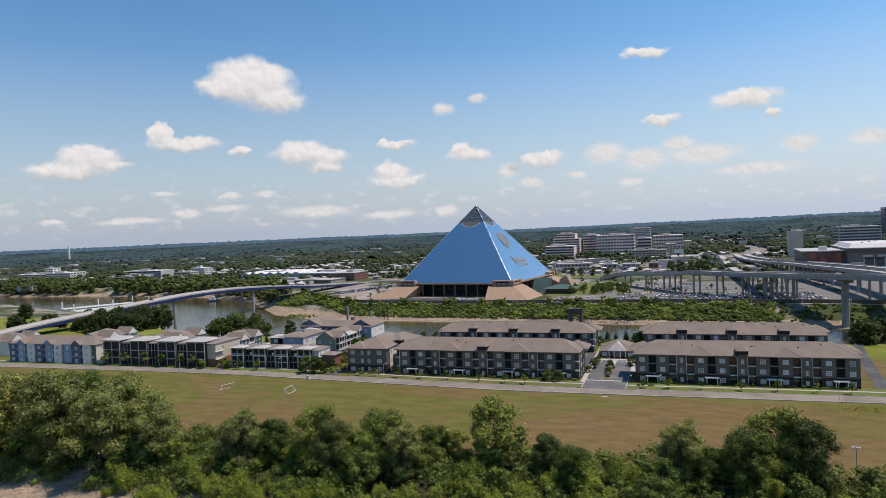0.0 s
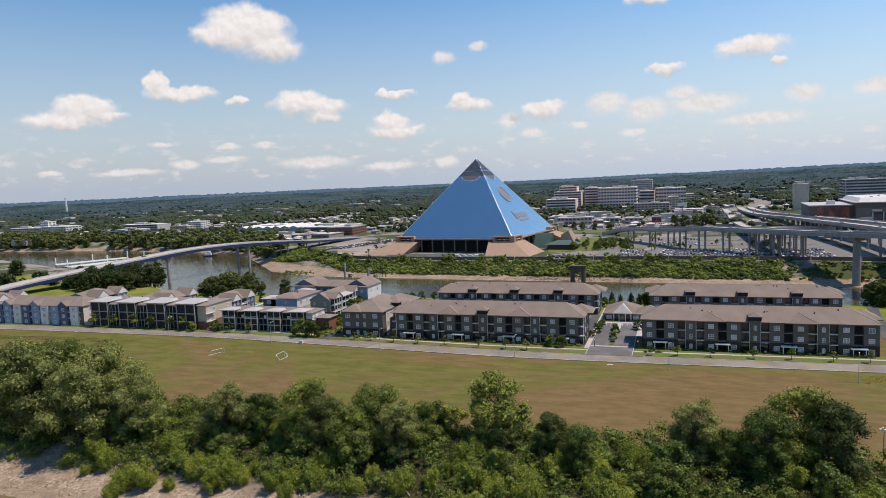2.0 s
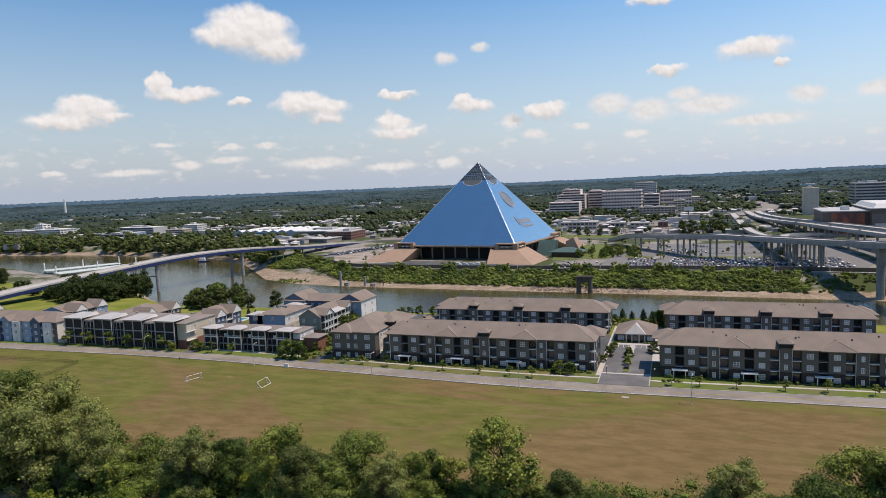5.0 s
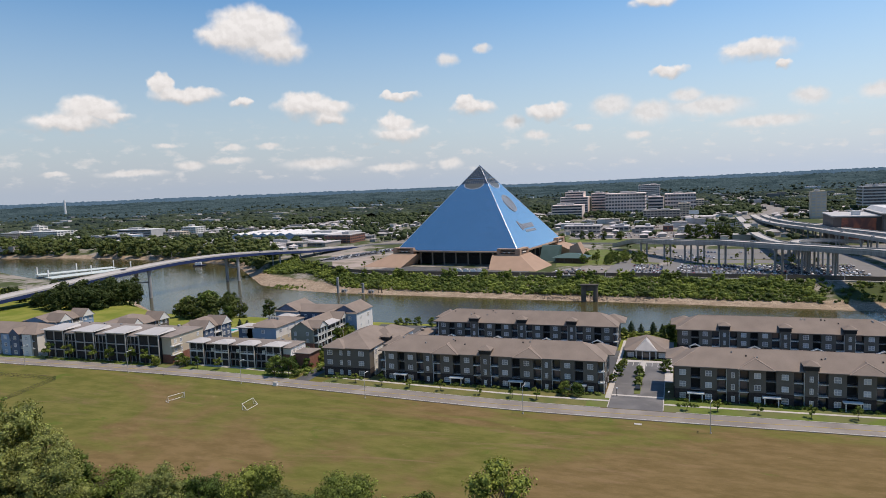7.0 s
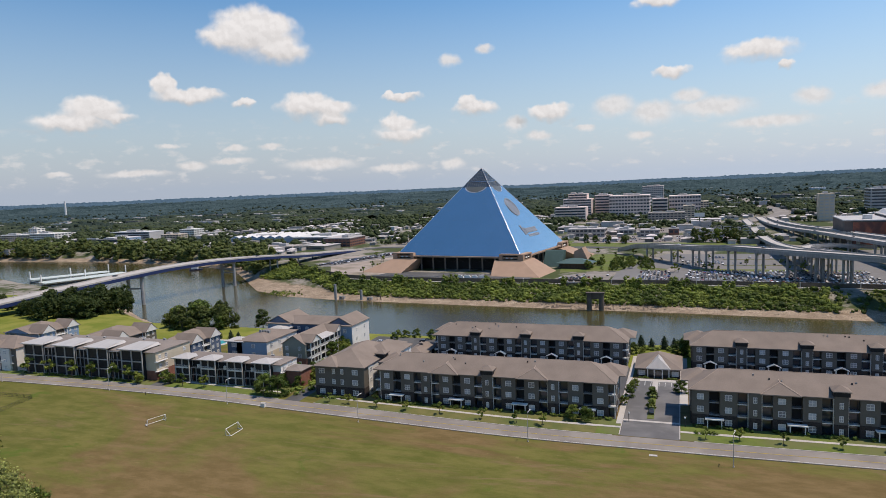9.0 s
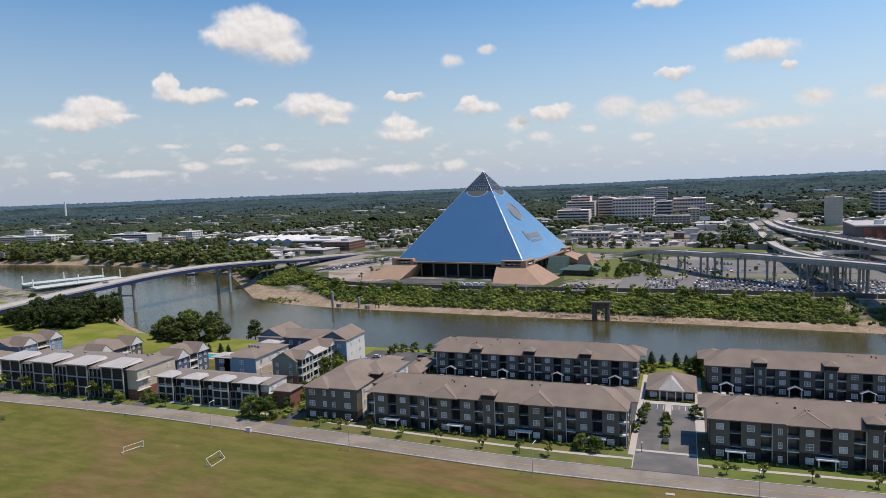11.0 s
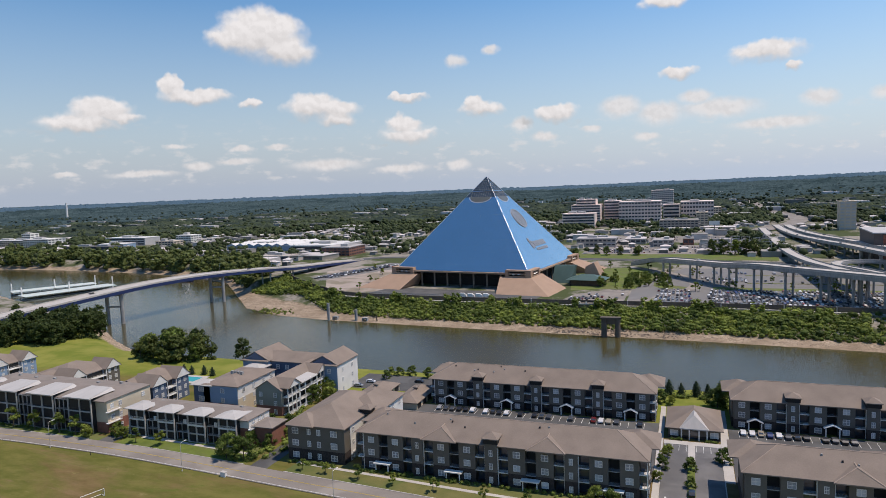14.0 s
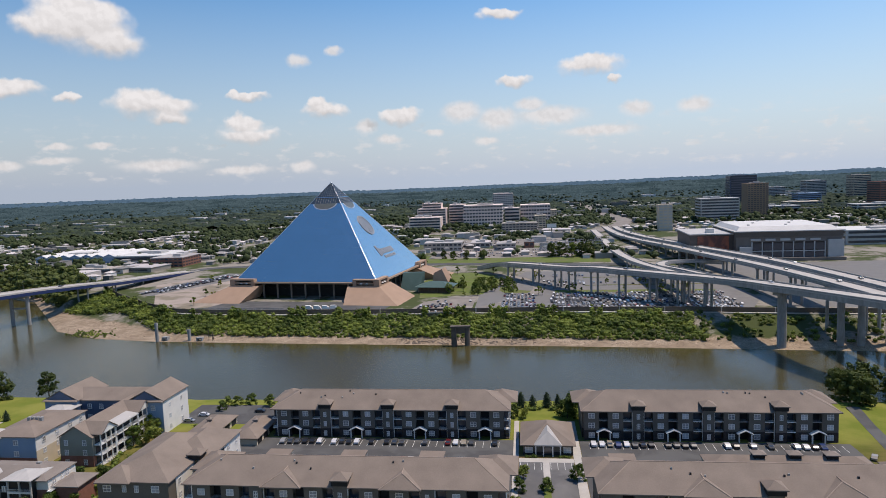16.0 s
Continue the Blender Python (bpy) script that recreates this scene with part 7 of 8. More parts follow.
lone("street", ribbon(smooth_line([(-44, 268, 0), (-20, 300, 0), (4, 356, 0), (-10, 420, 0), (-60, 480, 0)], 6), 9, -0.8, 0.4), ASPHALT_OLD, "grey asphalt access road", "road", "structure")

fence = thing("lattice_fence", "long grey timber service fence before the pyramid", "fence", (-274, 268.5, -1))
n = 20
for i in range(n):
    s = Shape()
    s.lattice([0, 0.2, 0.95, 1.15, 1.9, 2.1, 2.85, 3.05, 3.75, 3.95], [0, 0.25, 1.9, 2.1, 3.6, 3.85], {(a, b) for a in (1, 3, 5, 7) for b in (1, 3)}, -0.06, 0.06)
    part("fence_panel", s, CONCRETE_WORN, fence, "", (i * 4.0, -i * 0.3, 0))
for i, (x, y) in enumerate(((-178, 274), (-171, 273.5), (-164, 273), (-158, 274.5))):
    v = thing("service_truck", "parked white delivery truck below the pyramid", "truck", (x, y, -1), 6 * i, "service trucks")
    part("box_body", Shape().box(-2.6, 1.6, -1.2, 1.2, 0.9, 3.6), TRIM, v)
    part("cab", Shape().solid([(1.6, -1.1, 0.6), (3.4, -1.1, 0.6), (3.4, 1.1, 0.6), (1.6, 1.1, 0.6)], [(1.6, -1.0, 2.7), (2.7, -1.0, 2.7), (2.7, 1.0, 2.7), (1.6, 1.0, 2.7)]), TRIM, v)
    for wx in (-1.8, 2.4):
        for wy in (-1.15, 1.15):
            part("wheel", Shape().tube((wx, wy - 0.14, 0.45), (wx, wy + 0.14, 0.45), 0.45, k=12), TYRE, v)

# lodge beside the pyramid
lg = thing("lodge", "timber lodge with green metal roofs beside the pyramid", "lodge", (-104, 344, -1), -8)
part("wall", Shape().box(2, 30, 4, 22, 0, 5.2), material("dark_timber", (0.12, 0.085, 0.06), (0.08, 0.055, 0.04), 0.8, size=2), lg)
s = Shape()
s.hip(0, 32, 2, 24, 5.4, 4.0, over=1.2)
part("roof", s, GREEN_ROOF, lg)
s = Shape()
s.solid([(-19, 16, 0), (-1, 16, 0), (-1, 30, 0), (-19, 30, 0)], [(-19, 26, 15), (1, 26, 15.5), (1, 30, 15.5), (-19, 30, 15)])
part("entrance_tower", s, GREEN_ROOF, lg, "tall green metal-clad entrance")
s = Shape()
s.solid([(6, 34, 0), (24, 34, 0), (24, 52, 0), (6, 52, 0)], [(7, 37, 13), (15, 37, 17), (15, 50, 17), (7, 50, 13)])
part("stair_block", s, STUCCO, lg, "tan sloped block")
for x in (4, 12, 20, 28):
    part("porch_post", Shape().tube((x, 1.6, 0), (x, 1.6, 5.2), 0.3), BARK, lg)


# ---- city buildings ----
def tower(name, label, x0, x1, y, depth, h, wall, floors, style="bands", roof=None, turn=0.0, base=-1.0, glass=None):
    b = thing(name, label, "building", (x0, y, base), turn, "city buildings")
    w = x1 - x0
    part("wall", Shape().box(0, w, 0, depth, -3, h), wall, b)
    part("roof", Shape().box(-0.3, w + 0.3, -0.3, depth + 0.3, h, h + 0.9), roof or wall, b)
    fh = h / floors
    for k in range(floors):
        z = k * fh + fh * 0.38
        if style == "bands":
            part("window", Shape().box(w * 0.02, w * 0.98, -0.35, 0.1, z, z + fh * 0.5), glass or BAND_GLASS, b)
            part("window", Shape().box(-0.35, 0.1, depth * 0.04, depth * 0.96, z, z + fh * 0.5), glass or BAND_GLASS, b)
        elif style == "grid":
            n = max(2, int(w / 6))
            for i in range(n):
                part("window", Shape().box(w * (i + 0.14) / n, w * (i + 0.86) / n, -0.25, 0.1, z, z + fh * 0.45), glass or BAND_GLASS, b)
            m = max(2, int(depth / 7))
            for i in range(m if x1 < 0 or depth > 45 else 0):
                part("window", Shape().box(w - 0.1, w + 0.25, depth * (i + 0.2) / m, depth * (i + 0.8) / m, z, z + fh * 0.45), glass or BAND_GLASS, b)
    rng = random.Random(int(x0))
    for _ in range(2):
        u, v = rng.uniform(0.1, 0.6) * w, rng.uniform(0.2, 0.6) * depth
        part("roof_plant", Shape().box(u, u + w * 0.25, v, v + depth * 0.25, h + 0.9, h + rng.uniform(3, 5)), GREY_WALL, b)
    return b


tower("hospital_block", "stepped pale office block with dark ribbon windows", -232, -172, 1160, 50, 42, PINK_WALL, 8)
tower("hospital_block", "upper tier of the stepped office block", -222, -182, 1166, 36, 53, PINK_WALL, 10)
tower("hospital_block", "broad pinkish hospital block with gridded windows", -133, -52, 1140, 60, 47, PINK_WALL, 7, "grid")
tower("hospital_block", "tall hospital wing with dark window bands", -168, -135, 1190, 50, 48, PINK_WALL, 8)
tower("hospital_tower", "tall pale hospital tower far behind", -110, -44, 1960, 60, 54, PINK_WALL, 9, "grid")
tower("office_block", "low pinkish parking block with open decks", -236, -173, 1075, 40, 28, PINK_WALL, 5)
tower("office_block", "pale square block with one dark window wall", -16, 50, 1265, 60, 40, PINK_WALL, 5, "grid")
tower("hospital_block", "low pink hospital wing with terraces", -50, -18, 1230, 40, 36, PINK_WALL, 5)
tower("office_block", "small pale office block", 28, 72, 1430, 50, 20, TAN_WALL, 4, "grid")
tower("office_block", "long low brown-grey block", -49, 16, 990, 40, 17.5, CITY_WALL, 4, "grid")
tower("office_block", "narrow tan block with punched windows", 13, 34, 1073, 30, 26, TAN_WALL, 6, "grid")
tower("grey_tower", "plain grey slab tower", 223, 246, 952, 20, 45, TAN_WALL, 9, "grid", None, 0, -1, GREY_WALL)
tower("parking_garage", "grey office slab with dark horizontal bands", 339, 412, 1135, 45, 46, GREY_WALL, 8)
tower("apartment_tower", "tan apartment tower with stacked balconies", 462, 504, 1245, 40, 71, material("brown_stucco", (0.30, 0.205, 0.135), (0.235, 0.16, 0.105), 0.8, size=6), 17, "grid")
tower("office_tower", "dark purple-grey office tower", 614, 690, 1880, 50, 86, material("purple_grey_cladding", (0.12, 0.11, 0.14), (0.09, 0.085, 0.11), 0.6, size=10), 12)
tower("office_tower", "dark brown tower at the edge of downtown", 800, 860, 1400, 60, 63, BRICK, 12)
for i, (x, y, w, h, m) in enumerate([(900, 2050, 60, 60, GREY_WALL), (1010, 1980, 50, 74, TAN_WALL), (700, 2100, 60, 36, BRICK), (820, 2200, 70, 40, GREY_WALL), (760, 1750, 60, 30, SIDING_SKY), (960, 1700, 60, 34, GREY_WALL), (1100, 1850, 60, 68, GREY_WALL), (640, 1500, 80, 18, TAN_WALL), (560, 1400, 70, 14, GREY_WALL), (720, 1330, 90, 16, GREY_WALL), (880, 1500, 70, 24, BRICK), (1040, 1500, 60, 40, SIDING_SKY)]):
    tower("downtown_block", "distant downtown block with rows of windows", x, x + w, y, 50, h, m, max(3, int(h / 5)))

# arena beside the highway
PRECAST = material("brown_grey_precast", (0.185, 0.158, 0.138), (0.145, 0.123, 0.106), 0.8, size=8)
ar = thing("arena", "large brown-grey arena with a white roof and rust-red wing", "arena", (162, 530, -1), -3)
part("wall", Shape().box(60, 167, 0, 110, -2, 31), PRECAST, ar)
part("wing", Shape().box(14, 60, 10, 90, -2, 28), material("dark_wing_panels", (0.105, 0.088, 0.082), (0.08, 0.066, 0.06), 0.7, size=6), ar, "dark brown wing")
part("mural_panel", Shape().box(22, 55, 9.4, 10.1, 2, 26.5), material("rust_panels", (0.42, 0.135, 0.075), (0.30, 0.10, 0.06), 0.75, size=9, c=(0.13, 0.06, 0.05), big=0.06), ar, "weathered rust-red panel")
part("wing_parapet", Shape().box(13, 60.5, 9, 91, 28, 29.2), GREY_WALL, ar)
part("roof_plant", Shape().box(34, 42, 22, 30, 29.2, 34), WHITE_ROOF, ar)
part("eave", Shape().box(58, 169, -1.6, 112, 31, 32), GREY_WALL, ar)
part("roof", Shape().solid([(62, 4, 32), (165, 4, 32), (165, 108, 32), (62, 108, 32)], [(66, 10, 36.5), (160, 10, 36.5), (160, 100, 36.5), (66, 100, 36.5)]), WHITE_ROOF, ar, "white membrane roof")
for i in range(6):
    part("roof_hatch", Shape().box(78 + i * 13, 80.4 + i * 13, 24 + 31 * (i % 3), 26.4 + 31 * (i % 3), 36.5, 37.6), GREY_WALL, ar)
part("cornice", Shape().box(59.6, 167.4, -0.8, 0.2, 25.5, 30.9), material("brown_panels", (0.13, 0.108, 0.092), (0.10, 0.083, 0.07), 0.8, size=6), ar, "brown band below the roof")
for i in range(5):
    part("louvre", Shape().box(75 + i * 15, 85 + i * 15, -1.0, 0.2, 21.2, 23.6), GREY_WALL, ar, "pale louvred panel")
part("window_band", Shape().box(75.5, 150, -0.5, 0.2, 2, 20), STONE, ar, "dark recessed window front")
for i in range(7):
    for z0, z1 in ((3, 9), (11.5, 18.5)):
        part("window", Shape().box(77.4 + i * 10.5, 86.2 + i * 10.5, -0.8, -0.4, z0, z1), BAND_GLASS, ar)
for i in range(8):
    part("pilaster", Shape().box(75.6 + i * 10.5, 76.8 + i * 10.5, -1.2, 0.2, 0, 20), GREY_WALL, ar)
part("balcony_edge", Shape().box(75.5, 150, -1.4, 0.2, 9.6, 10.6), GREY_WALL, ar)
part("stair_tower", Shape().box(152, 167.6, -3, 0.2, -2, 22), GREY_WALL, ar)
part("porch", Shape().box(63, 75, -5, 0.2, -2, 15), GREY_WALL, ar)
part("base_wall", Shape().box(60, 168, -8, 0.2, -2, 3.4), PRECAST, ar)
tower("convention_hall", "low pale hall with a white roof", 395, 520, 660, 60, 18, GREY_WALL, 3, "bands", WHITE_ROOF)

# substation: rows of thin steel gantries on gravel
sb = thing("substation", "electrical substation of thin grey steel gantries", "substation", (12, 640, -1), -4)
part("gravel_yard", Shape().box(-4, 84, -4, 66, -0.5, 0.25), LOT, sb)
for row in range(6):
    for col in range(7):
        x, y, h = col * 12.0, row * 12.0, 9.0 + 2.5 * ((row + col) % 3)
        g = part("gantry", Shape().tube((x, y, 0), (x, y, h), 0.35, 0.25, 5).tube((x + 9, y, 0), (x + 9, y, h), 0.35, 0.25, 5), CONCRETE, sb)
        part("beam", Shape().box(x - 0.6, x + 9.6, y - 0.35, y + 0.35, h - 0.8, h), CONCRETE, g)
        part("transformer", Shape().box(x + 2.5, x + 6.5, y + 2, y + 5.5, 0, 4.2), CONCRETE_WORN, g)
sg = thing("billboard", "white roadside billboard on a dark steel post", "billboard", (38, 900, -1), 0)
part("panel", Shape().box(-8, 8, -0.4, 0.4, 15, 21.5), TRIM, sg)
part("post", Shape().tube((0, 0.2, 0), (0, 0.2, 15.2), 0.8, 0.7, 8), RAIL, sg)
for x0, x1, y, h in ((-150, -96, 700, 11), (-86, -58, 735, 7), (-46, -20, 690, 9), (-8, 6, 720, 8)):
    tower("brick_shop", "low brick commercial block with a flat roof", x0, x1, y, 34, h, BRICK if x0 % 4 == 0 else CITY_WALL, max(1, int(h / 4.5)), "grid", CITY_ROOF)

# warehouses and low blocks over the left town
wh = tower("warehouse", "long gabled warehouse with bright white roofs", -713, -590, 650, 90, 8.0, SIDING_SKY, 1, "none", WHITE_ROOF)
for i in range(7):
    g = Shape()
    gable_roof(g, i * 17.57 + 0.2, i * 17.57 + 17.4, 0.2, 90, 9.0, 3.4, "y", 0.1)
    part("gable_roof", g, WHITE_ROOF, wh)
    g = Shape()
    g.solid([(i * 17.57 + 0.2, -0.3, 8.9), (i * 17.57 + 17.4, -0.3, 8.9), (i * 17.57 + 8.8, -0.3, 12.0)], [(i * 17.57 + 0.2, 0.1, 8.9), (i * 17.57 + 17.4, 0.1, 8.9), (i * 17.57 + 8.8, 0.1, 12.0)])
    part("gable_front", g, SIDING_SKY, wh, "pale blue gable front")
tower("warehouse", "white-roofed warehouse beside a brick mill", -585, -500, 640, 80, 9, GREY_WALL, 1, "bands", WHITE_ROOF)
tower("brick_mill", "orange brick mill with large windows", -492, -448, 578, 50, 12, BRICK, 3, "grid", CITY_ROOF)
tower("low_block", "low flat-roofed shop block", -560, -510, 520, 30, 6, CITY_WALL, 1, "bands")
tower("white_block", "white apartment block with many windows", -1262, -1193, 713, 40, 17, SIDING_WHITE, 4, "grid")
tower("white_block", "white apartment wing with a raised stair tower", -1360, -1266, 716, 40, 15, TAN_WALL, 4, "grid", WHITE_ROOF)
tower("stair_tower", "white stair tower between the apartment wings", -1286, -1262, 730, 20, 27, SIDING_WHITE, 6, "grid")
tower("school_block", "long low grey school block with a white roof", -1099, -998, 765, 40, 14, GREY_WALL, 3, "bands", WHITE_ROOF)
tower("shop_hall", "low hall with a curved white roof", -1046, -986, 700, 30, 8, SIDING_SKY, 1, "bands", WHITE_ROOF)
tower("shop_hall", "low dark hall with pale bands", -1052, -949, 636, 26, 9, SIDING_BLUE, 2, "bands", CITY_ROOF)
tower("tan_block", "tan four-storey flats among the trees", -890, -850, 680, 24, 14, TAN_WALL, 4, "grid")
tower("white_flats", "bright white flats among the trees", -944, -908, 790, 30, 16, SIDING_WHITE, 4, "grid")

HOUSE = {}


def house_meshes(k):
    if k not in HOUSE:
        rng = random.Random(k)
        w, d, h = rng.uniform(9, 22), rng.uniform(9, 16), rng.uniform(3.2, 6.5)
        a = Shape().box(-w / 2, w / 2, -d / 2, d / 2, -2, h).mesh("wall", CITY_WALL)
        r = Shape()
        if k % 3 == 0:
            r.box(-w / 2 - 0.3, w / 2 + 0.3, -d / 2 - 0.3, d / 2 + 0.3, h, h + 0.5)
        else:
            r.hip(-w / 2, w / 2, -d / 2, d / 2, h, rng.uniform(2, 3.4))
        wn = Shape().box(-w * 0.4, w * 0.4, -d / 2 - 0.12, -d / 2 + 0.1, h * 0.35, h * 0.68)
        HOUSE[k] = (a, r.mesh("roof", CITY_ROOF), wn.mesh("window", BAND_GLASS))
    return HOUSE[k]


rng = random.Random(77)
placed = 0
while placed < 200:
    az, r = radians(rng.uniform(-60, 42)), math.sqrt(rng.uniform(650**2, 1750**2))
    x, y = r * math.sin(az), -250 + r * math.cos(az)
    if not on_town(x, y) or noise.noise(Vector((x / 160, y / 160, 0.3))) > 0.22:
        continue
    big = rng.random() < 0.2
    a, rf, wn = house_meshes(rng.randrange(4) * 3 if big else rng.randrange(12))
    h = thing("house", "small town building with a pale roof" if big else "small town house with a grey roof", "house", (x, y, -1), rng.choice((-8, 82, -8, 30)), "town houses")
    sc = rng.uniform(1.6, 2.8) if big else rng.uniform(0.7, 1.0)
    h.scale = (sc, sc, 1.2 if big else 1.1)
    part("wall", a, None, h)
    part("roof", rf, None, h)
    part("window", wn, None, h)
    placed += 1
BLOCKS = material("town_block_walls_and_roofs", (0.42, 0.395, 0.37), (0.30, 0.28, 0.26), 0.85, size=30, fine=1, island=0.75)
s = Shape()
placed = 0
while placed < 2000:
    az, r = radians(rng.uniform(-61, 43)), math.sqrt(rng.uniform(640**2, 2500**2))
    x, y = r * math.sin(az), -250 + r * math.cos(az)
    if not on_town(x, y) or noise.noise(Vector((x / 160, y / 160, 0.3))) > 0.3 - 0.25 * max(0, (r - 1300) / 700):
        continue
    w, d, h = (rng.uniform(18, 46), rng.uniform(14, 30), rng.uniform(4, 8)) if rng.random() < 0.16 else (rng.uniform(7, 13), rng.uniform(7, 11), rng.uniform(3, 4.4))
    if rng.random() < 0.5:
        w, d = d, w
    n0 = len(s.v)
    if max(w, d) > 16:
        s.box(x - w / 2, x + w / 2, y - d / 2, y + d / 2, -3, h)
        s.box(x - w / 2 - 0.2, x + w / 2 + 0.2, y - d / 2 - 0.2, y + d / 2 + 0.2, h, h + 0.5)
    else:
        s.box(x - w / 2, x + w / 2, y - d / 2, y + d / 2, -3, h)
        s.hip(x - w / 2, x + w / 2, y - d / 2, y + d / 2, h + 0.1, min(w, d) * 0.2)
    placed += 1
for i in range(110):
    az, r = radians(rng.uniform(-58, 42)), rng.uniform(1650, 2900)
    x, y = r * math.sin(az), -250 + r * math.cos(az)
    w, d, h = rng.uniform(14, 60), rng.uniform(12, 30), rng.uniform(10, 14) + float(rise(x, y))
    s.box(x - w / 2, x + w / 2, y - d / 2, y + d / 2, -3, h)
lone("town_blocks", s, BLOCKS, "countless small pale houses and shops of the town", "houses", "stuff")
ah = thing("arched_hall", "long white hall with a shallow arched roof", "hall", (144, 3102, 11), -14)
arch = [(-60 + 120 * i / 10, 2.0 + 7.0 * math.sin(math.pi * (0.12 + 0.76 * i / 10))) for i in range(11)]
part("roof", Shape().solid([(x, 0, z) for x, z in arch] + [(60, 0, 2.5), (-60, 0, 2.5)], [(x, 26, z) for x, z in arch] + [(60, 26, 2.5), (-60, 26, 2.5)]), WHITE_ROOF, ah)
part("wall", Shape().box(-57, 57, 1, 25, -22, 3.0), GREY_WALL, ah)
pl = thing("chimney_stack", "slender pale stack on the skyline", "chimney", (-2600, 1950, 20))
part("stack", Shape().tube((0, 0, -10), (0, 0, 60), 5, 4, 10), TRIM, pl)


# ---- cars ----
def car_meshes():
    body = Shape()
    prof = [(-2.2, 0.35), (2.2, 0.35), (2.25, 0.75), (1.35, 0.95), (0.75, 1.42), (-1.15, 1.45), (-1.9, 1.0), (-2.25, 0.95)]
    body.solid([(x, -0.88, z) for x, z in prof], [(x, 0.88, z) for x, z in prof])
    glass = Shape()
    pg = [(-1.75, 1.02), (1.2, 1.0), (0.72, 1.38), (-1.12, 1.40)]
    glass.solid([(x, -0.9, z) for x, z in pg], [(x, 0.9, z) for x, z in pg])
    ws = Shape()
    ws.solid([(1.38, -0.72, 0.97), (1.40, 0.72, 0.97), (0.80, 0.66, 1.41), (0.80, -0.66, 1.41)], [(1.42, -0.72, 0.99), (1.42, 0.72, 0.99), (0.83, 0.66, 1.44), (0.83, -0.66, 1.44)])
    wheel = Shape().tube((0, -0.1, 0), (0, 0.1, 0), 0.33, k=12)
    return body.mesh("body", CAR_PAINT), glass.mesh("side_glass", GLASS), ws.mesh("windscreen", GLASS), wheel.mesh("wheel", TYRE)


CAR = car_meshes()


def car(x, y, z, turn, label="parked car in a painted bay", group="parked cars", near=True):
    c = thing("car", label, "car", (x, y, z), turn, group)
    part("body", CAR[0], None, c), part("side_glass", CAR[1], None, c), part("windscreen", CAR[2], None, c)
    for wx in (-1.4, 1.4) if near else ():
        for wy in (-0.8, 0.8):
            part("wheel", CAR[3], None, c, "", (wx, wy, 0.33))


def lot_fill(x, y):
    """How full the bays of the great lot are: packed by the wall, nearly empty farther in."""
    if y < 332 and 13 < x < 150:
        return 0.86
    if y < 334 and -26 < x < 0:
        return 0.8
    if y < 318 and -75 < x < -31:
        return 0.6
    if 374 < y < 445 and 8 < x < 46:
        return 0.55
    return 0.07 if y > 374 and x > 46 else 0.0


rng = random.Random(9)
for x in np.arange(-98.6, -16, 2.85):
    if rng.random() < 0.62:
        car(x, 6.2 + rng.uniform(-0.3, 0.3), 0.08, 90 if rng.random() < 0.7 else -90, "car parked before the apartments", "cars by the apartments")
    if rng.random() < 0.34:
        car(x, -9.5 + rng.uniform(-0.3, 0.3), 0.08, 90, "car parked behind the front row", "cars by the apartments")
for x in np.arange(16.4, 100, 2.85):
    if rng.random() < 0.62:
        car(x, 6.2 + rng.uniform(-0.3, 0.3), 0.08, 90 if rng.random() < 0.7 else -90, "car parked before the apartments", "cars by the apartments")
    if rng.random() < 0.2 and x < 47:
        car(x, -9.5 + rng.uniform(-0.3, 0.3), 0.08, 90, "car parked behind the front row", "cars by the apartments")
for x, y, t in ((-1.0, -47, 90), (-209.5, -46, 80), (-147, 26, 0), (-144, 33, 0), (-121, 38, 0), (106, -2, 60), (108, -8, 60)):
    car(x, y, 0.1, t, "car standing on the drive", "cars by the apartments")
for x, y in [(-66, 271), (-62, 271), (-58, 270.5), (-54, 270), (-84, 276), (-80, 275.5), (-76, 275)]:
    car(x, y, -0.85, 90, "car in the lot behind the flood wall", "cars by the flood wall", False)
for k, y in enumerate((262, 268.5, 280, 286.5, 310, 317, 340, 346.5, 386, 393, 432, 439)):
    for x in np.arange(-34 + 6 * (k // 2), 146, 3.1):
        if rng.random() < lot_fill(x, y) and y > line_at(FLOOD_WALL, x) + 6 and abs(x - np.interp(y, [250, 300, 352, 410], [106, 66, 30, -10])) > 4:
            car(x, y, -0.85, 90 if k % 2 else -90, "car in the crowded lot under the ramps", "cars under the ramps", False)
for k in range(26):
    u = k / 26
    car(-372 + 36 * u, 362 + 120 * u, -0.85, 75, "car parked along the street", "cars by the street", False)
for line, n in ((MAIN_A, 9), (MAIN_B, 9), (NEAR_RAMP, 3), (ISLAND_BRIDGE, 2)):
    for i in range(n):
        k = 8 + int((len(line) - 22) * (i + rng.random() * 0.6) / n)
        p, q = line[k], line[k + 1]
        car(p.x + rng.choice((-3, 0.5, 3)), p.y, p.z + 0.02, math.degrees(math.atan2(q.y - p.y, q.x - p.x)), "car driving on the elevated road", "cars on the highway", False)



